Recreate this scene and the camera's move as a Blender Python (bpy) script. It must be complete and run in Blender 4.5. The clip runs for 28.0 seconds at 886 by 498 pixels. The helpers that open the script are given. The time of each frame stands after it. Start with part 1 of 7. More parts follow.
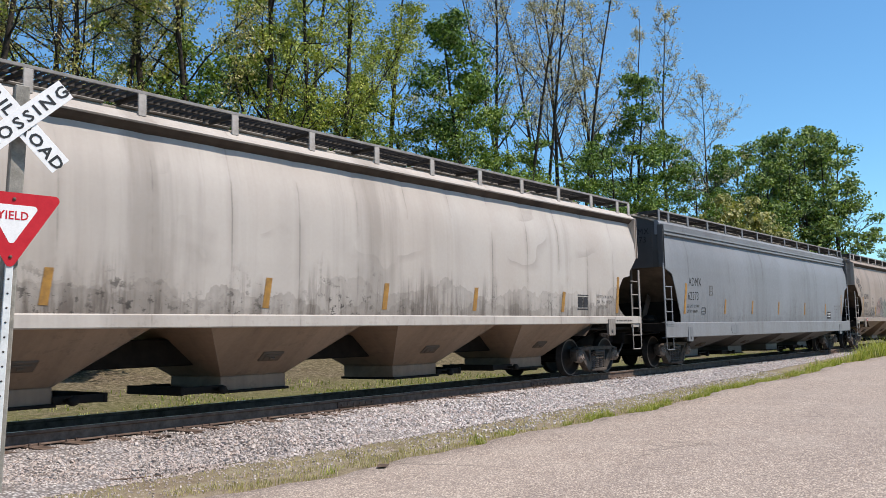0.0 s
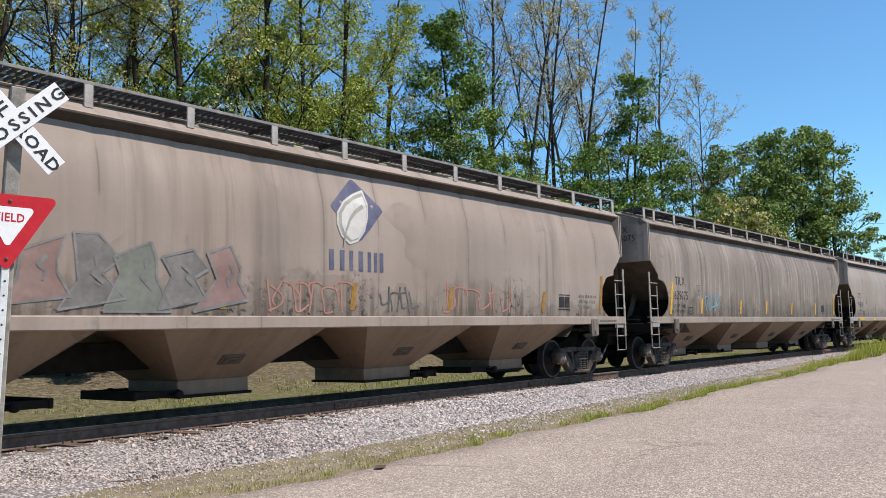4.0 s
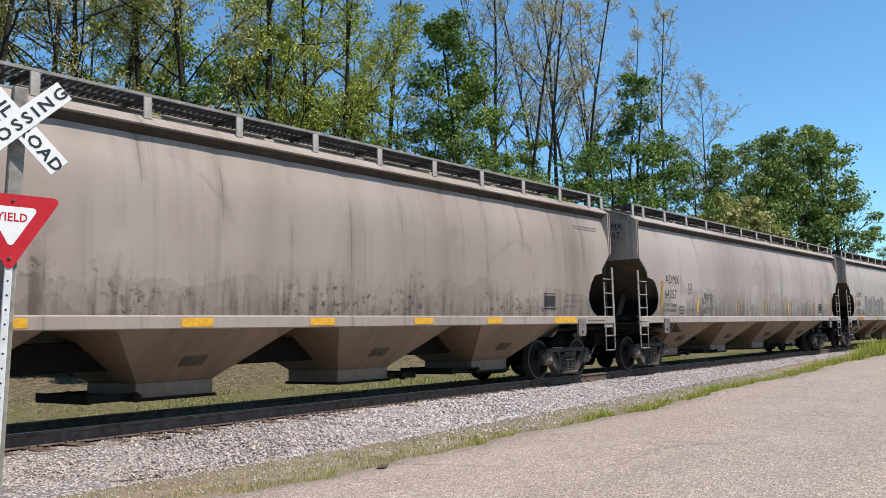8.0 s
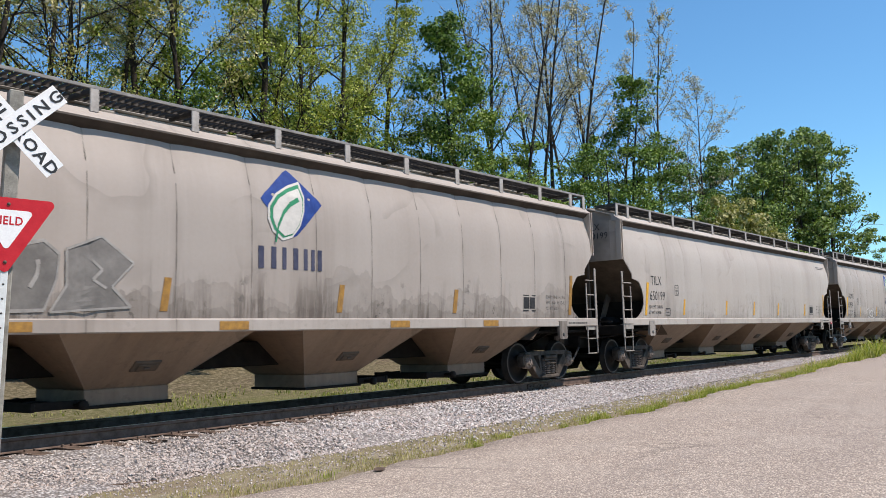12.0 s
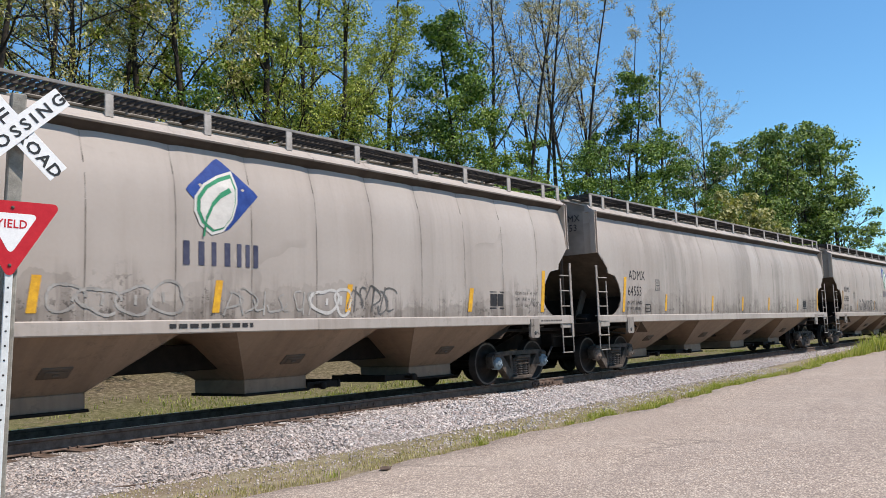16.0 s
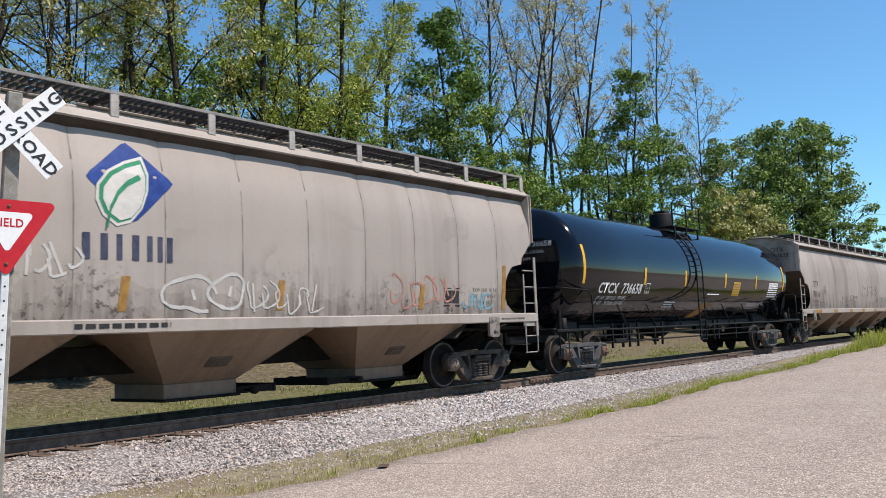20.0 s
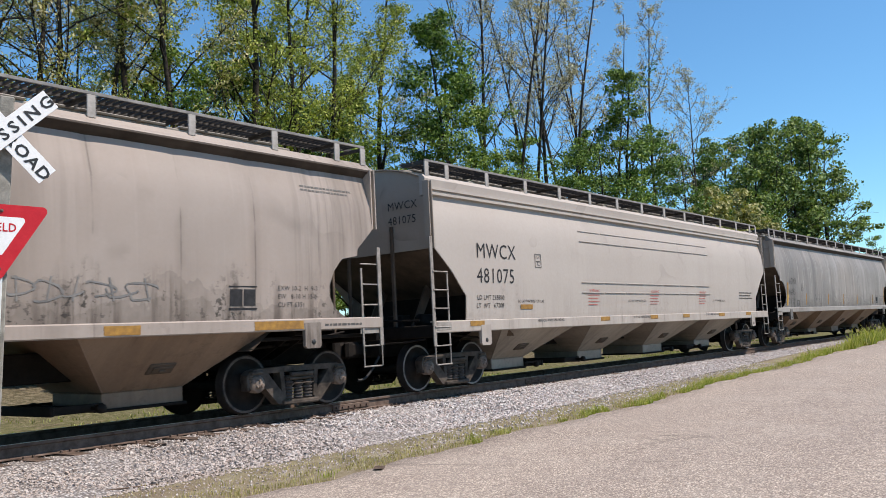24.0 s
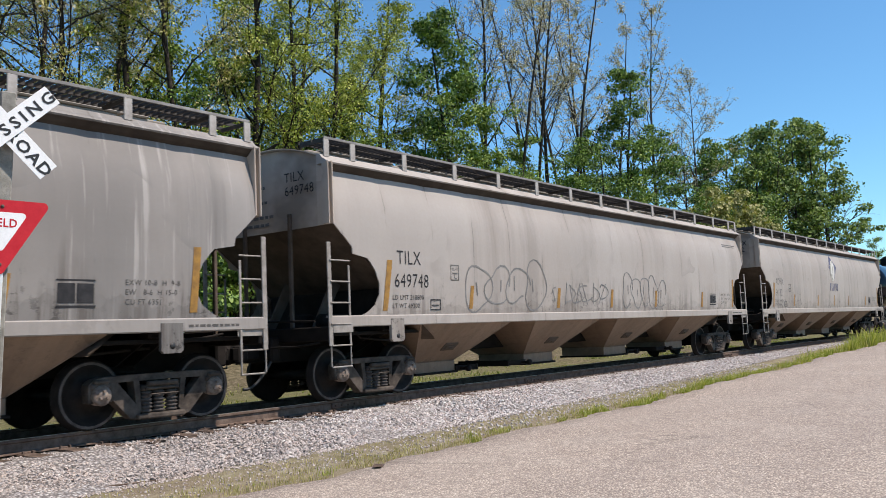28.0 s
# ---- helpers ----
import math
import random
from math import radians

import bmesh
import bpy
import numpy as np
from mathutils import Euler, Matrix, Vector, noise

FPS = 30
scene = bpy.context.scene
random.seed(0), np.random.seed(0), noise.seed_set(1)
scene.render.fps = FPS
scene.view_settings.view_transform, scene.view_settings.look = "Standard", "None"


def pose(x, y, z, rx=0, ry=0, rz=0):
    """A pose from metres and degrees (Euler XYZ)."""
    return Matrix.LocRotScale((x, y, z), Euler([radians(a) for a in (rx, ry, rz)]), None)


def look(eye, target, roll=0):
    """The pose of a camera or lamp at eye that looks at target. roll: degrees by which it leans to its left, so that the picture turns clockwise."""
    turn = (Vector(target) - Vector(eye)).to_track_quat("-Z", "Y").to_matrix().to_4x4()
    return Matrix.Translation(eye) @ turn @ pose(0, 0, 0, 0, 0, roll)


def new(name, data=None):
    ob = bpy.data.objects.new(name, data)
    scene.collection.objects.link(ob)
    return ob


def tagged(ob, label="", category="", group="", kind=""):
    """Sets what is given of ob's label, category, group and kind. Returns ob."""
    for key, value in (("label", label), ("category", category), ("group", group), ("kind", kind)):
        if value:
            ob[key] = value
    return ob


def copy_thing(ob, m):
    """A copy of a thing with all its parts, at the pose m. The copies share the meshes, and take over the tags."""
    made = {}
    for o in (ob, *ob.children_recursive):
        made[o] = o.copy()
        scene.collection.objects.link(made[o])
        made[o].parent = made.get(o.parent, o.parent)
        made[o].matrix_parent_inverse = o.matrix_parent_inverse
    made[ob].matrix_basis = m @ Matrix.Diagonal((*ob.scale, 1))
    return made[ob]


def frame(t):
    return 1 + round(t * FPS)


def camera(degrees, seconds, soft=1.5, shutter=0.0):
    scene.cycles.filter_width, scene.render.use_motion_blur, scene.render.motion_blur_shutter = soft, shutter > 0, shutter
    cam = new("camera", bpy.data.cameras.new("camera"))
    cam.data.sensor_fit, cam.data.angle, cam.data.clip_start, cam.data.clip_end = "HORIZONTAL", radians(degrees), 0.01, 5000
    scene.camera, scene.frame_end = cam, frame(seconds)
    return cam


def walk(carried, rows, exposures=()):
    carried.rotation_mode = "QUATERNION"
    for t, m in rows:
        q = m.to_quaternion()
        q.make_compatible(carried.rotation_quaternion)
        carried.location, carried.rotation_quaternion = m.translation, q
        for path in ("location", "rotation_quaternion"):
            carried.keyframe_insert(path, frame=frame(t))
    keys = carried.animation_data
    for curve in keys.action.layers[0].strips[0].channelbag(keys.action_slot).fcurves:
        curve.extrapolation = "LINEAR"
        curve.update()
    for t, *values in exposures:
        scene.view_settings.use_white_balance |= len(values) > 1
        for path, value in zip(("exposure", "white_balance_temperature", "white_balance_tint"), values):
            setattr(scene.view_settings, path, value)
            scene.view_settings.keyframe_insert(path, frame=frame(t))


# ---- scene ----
# ---- camera ----
EYE = (0.0, 0.0, 1.066)
cam = camera(53.74, 28.0, soft=0.5, shutter=0.06)


def aim(yaw, pitch, roll):
    a, p = radians(yaw), radians(pitch)
    way = Vector((math.cos(a) * math.cos(p), math.sin(a) * math.cos(p), math.sin(p)))
    return look(EYE, Vector(EYE) + way * 10, roll)


walk(cam, [
    (0, aim(38.15, 5.61, -1.33)), (0.5, aim(38.20, 5.74, -1.37)), (1, aim(38.12, 5.81, -1.32)), (1.5, aim(38.11, 5.78, -1.34)),
    (2, aim(38.10, 5.76, -1.35)), (2.5, aim(38.21, 5.78, -1.28)), (3, aim(38.17, 5.76, -1.32)), (3.5, aim(38.03, 5.71, -1.44)),
    (5.5, aim(37.87, 5.61, -1.55)), (6, aim(37.93, 5.60, -1.53)), (6.5, aim(38.00, 5.58, -1.52)), (7, aim(37.98, 5.57, -1.53)),
    (7.5, aim(38.04, 5.58, -1.54)), (8, aim(38.10, 5.63, -1.53)), (8.5, aim(38.07, 5.66, -1.50)), (9, aim(38.04, 5.66, -1.48)),
    (9.5, aim(38.10, 5.65, -1.52)), (10, aim(38.07, 5.70, -1.56)), (10.5, aim(38.18, 5.72, -1.47)), (11, aim(38.09, 5.77, -1.45)),
    (11.5, aim(37.88, 5.79, -1.52)), (12, aim(37.86, 5.79, -1.66)), (12.5, aim(37.89, 5.84, -1.78)), (14.5, aim(38.04, 5.93, -2.19)),
    (15, aim(37.99, 5.86, -2.22)), (15.5, aim(38.08, 5.78, -2.22)), (16, aim(38.10, 5.70, -2.27)), (16.5, aim(38.09, 5.68, -2.14)),
    (17, aim(38.07, 5.69, -1.99)), (17.5, aim(38.13, 5.69, -1.99)), (18, aim(38.16, 5.71, -2.05)), (18.5, aim(38.19, 5.71, -2.22)),
    (19, aim(38.15, 5.66, -2.29)), (19.5, aim(38.03, 5.59, -2.43)), (20, aim(37.92, 5.53, -2.46)), (20.5, aim(37.87, 5.48, -2.59)),
    (21, aim(37.82, 5.40, -2.65)), (21.5, aim(37.74, 5.29, -2.77)), (23.5, aim(37.59, 5.42, -2.97)), (24, aim(37.54, 5.59, -2.95)),
    (24.5, aim(37.56, 5.88, -3.05)), (25, aim(37.32, 6.07, -3.04)), (25.5, aim(37.02, 6.06, -2.87)), (26, aim(37.18, 5.97, -2.71)),
    (26.5, aim(37.28, 5.89, -2.51)), (27, aim(37.39, 5.76, -2.55)), (27.5, aim(37.51, 5.59, -2.65)), (28, aim(37.58, 5.50, -2.54)),
])

# ---- sun, sky, exposure ----
SUN = Vector((0.22, -0.49, 0.845)).normalized()
world = bpy.data.worlds.new("sky")
scene.world = world
world.use_nodes = True
wn = world.node_tree
sky = wn.nodes.new("ShaderNodeTexSky")
sky.sky_type, sky.sun_disc = "NISHITA", False
sky.sun_elevation = math.asin(SUN.z)
sky.sun_rotation = math.atan2(SUN.x, SUN.y)
sky.air_density, sky.dust_density, sky.ozone_density = 1.0, 0.0, 5.0
clear = wn.nodes.new("ShaderNodeMix")
clear.data_type, clear.blend_type = "RGBA", "MULTIPLY"
clear.inputs[0].default_value = 1.0
clear.inputs[7].default_value = (0.70, 0.97, 1.04, 1)
wn.links.new(sky.outputs[0], clear.inputs[6])
wn.links.new(clear.outputs[2], wn.nodes["Background"].inputs[0])
wn.nodes["Background"].inputs[1].default_value = 0.122
sun = new("sun", bpy.data.lights.new("sun", "SUN"))
sun.data.energy, sun.data.angle, sun.data.color = 5.0, radians(0.55), (1.0, 0.895, 0.80)
sun.matrix_world = look(SUN * 60, (0, 0, 0))
scene.view_settings.exposure = 0.42

# ---- train plan: all along x, track centre at y = TRACK, rail top z = 0 ----
TRACK = 11.643


# small changes of pace: metres ahead of the even run, at seconds
PACE = ((0, 0.33), (1, 0.25), (2, 0.39), (3, 0.21), (3.5, 0.22), (6, 0.40), (7, 0.26), (8, 0.20), (9, 0.05), (10, -0.01), (11, -0.16), (12, -0.20), (14.5, -0.40), (15, -0.44), (16, -0.14), (17, -0.20), (18, -0.36), (19, -0.41), (20, -0.50), (21, -0.34), (23.5, -0.54), (24, -0.52), (25, -0.56), (26, -0.73), (26.5, -0.73), (27, -0.43), (27.5, -0.49), (28, -0.53))


def way_gone(t):
    """Metres the train has gone towards -x after t seconds."""
    t = min(28.0, max(0.0, t))
    for (a, p), (b, q) in zip(PACE, PACE[1:]):
        if t <= b:
            return 10.70 * t + 0.0065 * t * t + p + (q - p) * (t - a) / (b - a)


# ---- mesh building ----
class Shape:
    """Collects verts and faces for one mesh."""

    def __init__(self):
        self.v, self.f, self.s = [], [], []

    def add(self, verts, faces, smooth=False):
        n = len(self.v)
        self.v += [tuple(p) for p in verts]
        self.f += [tuple(n + i for i in f) for f in faces]
        self.s += [smooth] * len(faces)
        return self

    def box(self, x0, x1, y0, y1, z0, z1, b=0.0, m=None):
        x0, x1, y0, y1, z0, z1 = min(x0, x1), max(x0, x1), min(y0, y1), max(y0, y1), min(z0, z1), max(z0, z1)
        if b <= 0:
            v = [(x, y, z) for x in (x0, x1) for y in (y0, y1) for z in (z0, z1)]
            f = [(0, 1, 3, 2), (4, 6, 7, 5), (0, 4, 5, 1), (2, 3, 7, 6), (0, 2, 6, 4), (1, 5, 7, 3)]
        else:
            b = min(b, (x1 - x0) * 0.45, (y1 - y0) * 0.45, (z1 - z0) * 0.45)
            lo, hi = (x0, y0, z0), (x1, y1, z1)
            v, at = [], {}
            for c in range(8):
                s = [(c >> k) & 1 for k in range(3)]
                for a in range(3):
                    p = []
                    for k in range(3):
                        e = hi[k] if s[k] else lo[k]
                        p.append(e if k == a else e + (-b if s[k] else b))
                    at[(c, a)] = len(v)
                    v.append(tuple(p))
            f = []
            for a in range(3):
                j, k = (a + 1) % 3, (a + 2) % 3
                for side in (0, 1):
                    ring = [(0, 0), (1, 0), (1, 1), (0, 1)]
                    q = [at[((side << a) | (p << j) | (r << k), a)] for p, r in ring]
                    f.append(tuple(q if side else q[::-1]))
                for p in (0, 1):
                    for r in (0, 1):
                        c0, c1 = (p << j) | (r << k), (1 << a) | (p << j) | (r << k)
                        q = [at[(c0, j)], at[(c1, j)], at[(c1, k)], at[(c0, k)]]
                        f.append(tuple(q[::-1] if p == r else q))
            for c in range(8):
                t = [at[(c, 0)], at[(c, 1)], at[(c, 2)]]
                f.append(tuple(t if bin(c).count("1") % 2 else t[::-1]))
        if m is not None:
            v = [m @ Vector(p) for p in v]
        return self.add(v, f)

    def tube(self, points, r, n=8, caps=True, r_end=None):
        """A round bar along a line of points; r may shrink to r_end."""
        pts = [Vector(p) for p in points]
        v, f = [], []
        k = len(pts)
        for i, p in enumerate(pts):
            d = (pts[min(i + 1, k - 1)] - pts[max(i - 1, 0)]).normalized()
            u = d.orthogonal().normalized() if i == 0 else (u - d * u.dot(d)).normalized()
            w = d.cross(u)
            q = r if r_end is None else r + (r_end - r) * i / max(1, k - 1)
            v += [p + (u * math.cos(a) + w * math.sin(a)) * q for a in (2 * math.pi * j / n for j in range(n))]
        for i in range(k - 1):
            f += [(i * n + j, i * n + (j + 1) % n, (i + 1) * n + (j + 1) % n, (i + 1) * n + j) for j in range(n)]
        self.add(v, f, True)
        if caps:
            self.add(v[:n][::-1], [tuple(range(n))])
            self.add(v[-n:], [tuple(range(n))])
        return self

    def lathe(self, profile, n=24, axis="y", at=(0, 0, 0), smooth=True):
        """Turns (distance along axis, radius) pairs round the axis."""
        v, f = [], []
        for d, r in profile:
            for j in range(n):
                a = 2 * math.pi * j / n
                c, s = r * math.cos(a), r * math.sin(a)
                p = {"x": (d, c, s), "y": (s, d, c), "z": (c, s, d)}[axis]
                v.append((p[0] + at[0], p[1] + at[1], p[2] + at[2]))
        for i in range(len(profile) - 1):
            f += [(i * n + j, i * n + (j + 1) % n, (i + 1) * n + (j + 1) % n, (i + 1) * n + j) for j in range(n)]
        return self.add(v, f, smooth)

    def prism(self, outline, y0, y1):
        """An outline of (x, z) pairs, given a thickness along y."""
        n = len(outline)
        v = [(x, y0, z) for x, z in outline] + [(x, y1, z) for x, z in outline]
        f = [tuple(range(n))[::-1], tuple(range(n, 2 * n))] + [(i, (i + 1) % n, n + (i + 1) % n, n + i) for i in range(n)]
        return self.add(v, f)

    def bar(self, a, b, w, y0, y1):
        """A flat bar from a to b in the xz plane, w wide."""
        a, b = Vector((a[0], a[1])), Vector((b[0], b[1]))
        d = (b - a).normalized() * 0.5 * w
        n = Vector((-d.y, d.x))
        return self.prism([tuple(a + n), tuple(b + n), tuple(b - n), tuple(a - n)], y0, y1)

    def mesh(self, name="mesh"):
        me = bpy.data.meshes.new(name)
        me.from_pydata(self.v, [], self.f)
        me.polygons.foreach_set("use_smooth", self.s)
        me.validate()
        me.update()
        b = bmesh.new()
        b.from_mesh(me)
        bmesh.ops.recalc_face_normals(b, faces=b.faces)
        b.to_mesh(me)
        b.free()
        return me


MESHES = {}


def kept(key, build):
    """Builds a mesh once and shares it between alike pieces."""
    if key not in MESHES:
        made = build()
        MESHES[key] = made.mesh(key) if isinstance(made, Shape) else made
    return MESHES[key]


def part(name, me, material, parent, label="", at=None):
    """One mesh object under a thing or a part."""
    if isinstance(me, Shape):
        me = me.mesh(name)
    ob = new(name, me)
    if material is not None:
        if not me.materials:
            me.materials.append(material)
        if me.materials[0] != material:
            ob.material_slots[0].link = "OBJECT"
            ob.material_slots[0].material = material
    ob.parent = parent
    if at is not None:
        ob.matrix_basis = at if isinstance(at, Matrix) else Matrix.Translation(at)
    if label:
        ob["label"] = label
    return ob


def thing(name, label, category, at=None, group="", kind=""):
    ob = new(name)
    ob.empty_display_size = 0.2
    if at is not None:
        ob.matrix_basis = at
    return tagged(ob, label, category, group, kind)


LETTERS = {}


def lettering(text, height, squeeze=1.0, align="LEFT", bold=0.0, space=1.08):
    """A flat mesh of text, standing in the xz plane and read from -y."""
    key = (text, height, squeeze, align, bold, space)
    if key not in LETTERS:
        cu = bpy.data.curves.new("letters", "FONT")
        cu.body, cu.size, cu.align_x, cu.space_character = text, height / 0.7, align, space
        cu.resolution_u = 2
        cu.offset = height * bold
        ob = new("letters", cu)
        me = bpy.data.meshes.new_from_object(ob.evaluated_get(bpy.context.evaluated_depsgraph_get()))
        bpy.data.objects.remove(ob)
        me.transform(Matrix.Rotation(radians(90), 4, "X") @ Matrix.Diagonal((squeeze, 1, 1, 1)))
        LETTERS[key] = me
    return LETTERS[key]


# ---- materials ----
def material(name, color, rough=0.7, metal=0.0, spec=0.5):
    m = bpy.data.materials.new(name)
    m.use_nodes = True
    p = m.node_tree.nodes["Principled BSDF"]
    p.inputs["Base Color"].default_value = (*color, 1)
    p.inputs["Roughness"].default_value = rough
    p.inputs["Metallic"].default_value = metal
    p.inputs["Specular IOR Level"].default_value = spec
    return m


class Nodes:
    """Short words for building a node tree."""

    def __init__(self, m):
        self.t = m.node_tree
        self.p = self.t.nodes["Principled BSDF"]

    def n(self, kind, **sets):
        node = self.t.nodes.new("ShaderNode" + kind)
        for k, v in sets.items():
            node.inputs[k].default_value = v
        return node

    def link(self, a, b):
        self.t.links.new(a, b)

    def coords(self, scale=(1, 1, 1), kind="Object"):
        c = self.n("TexCoord")
        mp = self.n("Mapping")
        mp.inputs["Scale"].default_value = scale
        self.link(c.outputs[kind], mp.inputs["Vector"])
        return mp.outputs[0]

    def noise(self, vec, scale, detail=4, rough=0.6):
        x = self.n("TexNoise", Scale=scale, Detail=detail, Roughness=rough)
        self.link(vec, x.inputs["Vector"])
        return x.outputs["Fac"]

    def ramp(self, fac, stops):
        r = self.n("ValToRGB")
        e = r.color_ramp.elements
        while len(e) < len(stops):
            e.new(0.5)
        for i, (pos, c) in enumerate(stops):
            e[i].position = pos
            e[i].color = (*c, 1) if len(c) == 3 else c
        self.link(fac, r.inputs[0])
        return r.outputs[0]

    def mix(self, fac, a, b, how="MIX"):
        x = self.t.nodes.new("ShaderNodeMix")
        x.data_type, x.blend_type = "RGBA", how
        for slot, val in ((0, fac), (6, a), (7, b)):
            if hasattr(val, "links"):
                self.link(val, x.inputs[slot])
            else:
                x.inputs[slot].default_value = val if slot == 0 else (*val, 1)
        return x.outputs[2]

    def math(self, how, a, b):
        x = self.t.nodes.new("ShaderNodeMath")
        x.operation = how
        for slot, val in ((0, a), (1, b)):
            if hasattr(val, "links"):
                self.link(val, x.inputs[slot])
            else:
                x.inputs[slot].default_value = val
        return x.outputs[0]

    def bump(self, height, strength=0.3, distance=0.01):
        b = self.n("Bump", Strength=strength, Distance=distance)
        self.link(height, b.inputs["Height"])
        self.link(b.outputs[0], self.p.inputs["Normal"])

    def color(self, c):
        self.link(c, self.p.inputs["Base Color"])

    def rough(self, c):
        self.link(c, self.p.inputs["Roughness"])


def g3(v):
    return (v, v, v)


def mottled(name, lo, hi, scale, rough=0.85, bump=0.3, depth=0.01, metal=0.0, fine=6.0):
    """A worn surface: two colours mixed by noise at two sizes, with fine relief."""
    m = material(name, hi, rough, metal, 0.18)
    k = Nodes(m)
    v = k.coords()
    a = k.noise(v, scale, 5)
    b = k.noise(v, scale * fine, 3)
    k.color(k.mix(k.math("MULTIPLY", b, 0.5), k.ramp(a, [(0.3, lo), (0.7, hi)]), tuple(0.55 * c for c in lo)))
    k.bump(b, bump, depth)
    return m


BASES = {}


def car_paint(name, base, dirt=0.4, streak=0.3, low=0.4, seed=0.0, grime=(0.10, 0.080, 0.063), pitch=1.2947, runs=0.0):
    """Old freight-car paint: sheets that have weathered apart, rain streaks, tide lines and drips of dried spray along the bottom."""
    m = material(name, base, 0.62, 0.0, 0.25)
    BASES[name] = base
    k = Nodes(m)
    c = k.n("TexCoord")
    mp = k.n("Mapping")
    mp.inputs["Location"].default_value = (seed * 7.3, seed, seed * 3.1)
    k.link(c.outputs["Object"], mp.inputs["Vector"])
    vec = mp.outputs[0]
    sep = k.n("SeparateXYZ")
    k.link(c.outputs["Object"], sep.inputs[0])
    x, z = sep.outputs["X"], sep.outputs["Z"]

    def stretched(sx, sz, scale, detail, rough=0.6):
        st = k.n("Mapping")
        st.inputs["Scale"].default_value = (sx, 0.3, sz)
        k.link(vec, st.inputs["Vector"])
        return k.noise(st.outputs[0], scale, detail, rough)

    def times(a, b):
        return k.math("MULTIPLY", a, b)

    # each welded sheet has its own tone
    run = k.math("ADD", k.math("DIVIDE", x, pitch), 0.5)
    wn_ = k.t.nodes.new("ShaderNodeTexWhiteNoise")
    wn_.noise_dimensions = "1D"
    k.link(k.math("ADD", k.math("FLOOR", run, 0.0), seed + 0.37), wn_.inputs["W"])
    col = k.mix(times(wn_.outputs["Value"], 0.08 + 0.32 * dirt), base, (base[0] * 0.80, base[1] * 0.76, base[2] * 0.72))
    # wide warm patches
    patch = k.ramp(stretched(0.5, 0.35, 0.8, 4), [(0.42, g3(0)), (0.62, g3(1))])
    col = k.mix(times(patch, 0.55 * dirt), col, (base[0] * 0.74, base[1] * 0.66, base[2] * 0.60))
    # rain streaks from the roof
    bands = k.ramp(stretched(0.35, 0.04, 1.3, 3), [(0.46, g3(0.05)), (0.60, g3(1))])
    wide = k.ramp(stretched(0.85, 0.07, 1.4, 5, 0.62), [(0.46, g3(0)), (0.60, g3(1))])
    col = k.mix(times(times(wide, bands), min(0.9, 0.95 * streak)), col, grime)
    smoke = k.ramp(stretched(0.22, 0.10, 1.5, 3, 0.5), [(0.44, g3(0)), (0.62, g3(1))])
    col = k.mix(times(smoke, min(0.75, 0.55 * streak)), col, tuple(0.55 * a + 0.30 * b for a, b in zip(grime, base)))
    fine_run = k.ramp(stretched(8.0, 0.22, 1.2, 5, 0.65), [(0.53, g3(0)), (0.66, g3(1))])
    col = k.mix(times(times(fine_run, bands), min(0.7, 0.7 * streak * streak + 0.05)), col, tuple(0.7 * g for g in grime))
    pale = k.ramp(stretched(6.0, 0.25, 1.5, 4, 0.6), [(0.57, g3(0)), (0.66, g3(1))])
    col = k.mix(times(pale, min(0.8, 0.12 * streak + runs)), col, tuple(min(1.0, 1.35 * a) for a in base))
    # dirt held along the welds
    fr = k.math("ABSOLUTE", k.math("SUBTRACT", k.math("FRACT", run, 0.0), 0.5), 0.0)
    near = k.ramp(fr, [(0.40, g3(0)), (0.5, g3(1))])
    weld = k.ramp(fr, [(0.4895, g3(0)), (0.4945, g3(1))])
    broken = k.ramp(stretched(0.8, 0.45, 1.4, 4), [(0.46, g3(0)), (0.58, g3(1))])
    col = k.mix(times(times(near, broken), 0.4 * dirt), col, grime)
    col = k.mix(times(times(weld, broken), 0.30 + 0.35 * dirt), col, (0.06, 0.05, 0.042))
    # tide lines of dried spray
    for n, reach, tone in ((0.45, 3.4, 0.62), (0.8, 2.0, 0.85)):
        wav = k.math("ADD", k.math("SUBTRACT", z, 1.36 - 0.34 * reach * low), times(stretched(n, n * 0.6, 1.1 + seed * 0.01, 5, 0.6), -reach * low * 1.15))
        tide = k.ramp(k.math("ADD", wav, 0.5), [(0.0, g3(0.9)), (0.40, g3(0.62)), (0.49, g3(0.72)), (0.505, g3(0.0))])
        mott = k.ramp(k.noise(vec, 2.4, 6, 0.7), [(0.30, g3(0.35)), (0.62, g3(1))])
        col = k.mix(times(times(tide, mott), min(0.85, 1.5 * low * tone)), col, tuple(0.6 * a + 0.25 * b for a, b in zip(grime, base)))
    # thin rims left by dried water, higher up the side
    level = k.math("FRACT", k.math("MULTIPLY", stretched(0.30, 0.42, 1.0, 3, 0.45), 5.0), 0.0)
    ring = k.ramp(level, [(0.0, g3(0)), (0.80, g3(0.0)), (0.985, g3(1)), (1.0, g3(0))])
    part_of = k.ramp(k.noise(vec, 0.7, 3), [(0.50, g3(0)), (0.60, g3(1))])
    col = k.mix(times(times(ring, part_of), min(0.6, 0.15 + 0.45 * dirt)), col, tuple(0.5 * a + 0.35 * b for a, b in zip(grime, base)))
    # drips and black scuffs low down
    foot = k.ramp(k.math("SUBTRACT", z, times(stretched(1.1, 0.1, 1.3, 4), 2.2)), [(0.0, g3(1)), (0.40, g3(0.9)), (1.15, g3(0))])
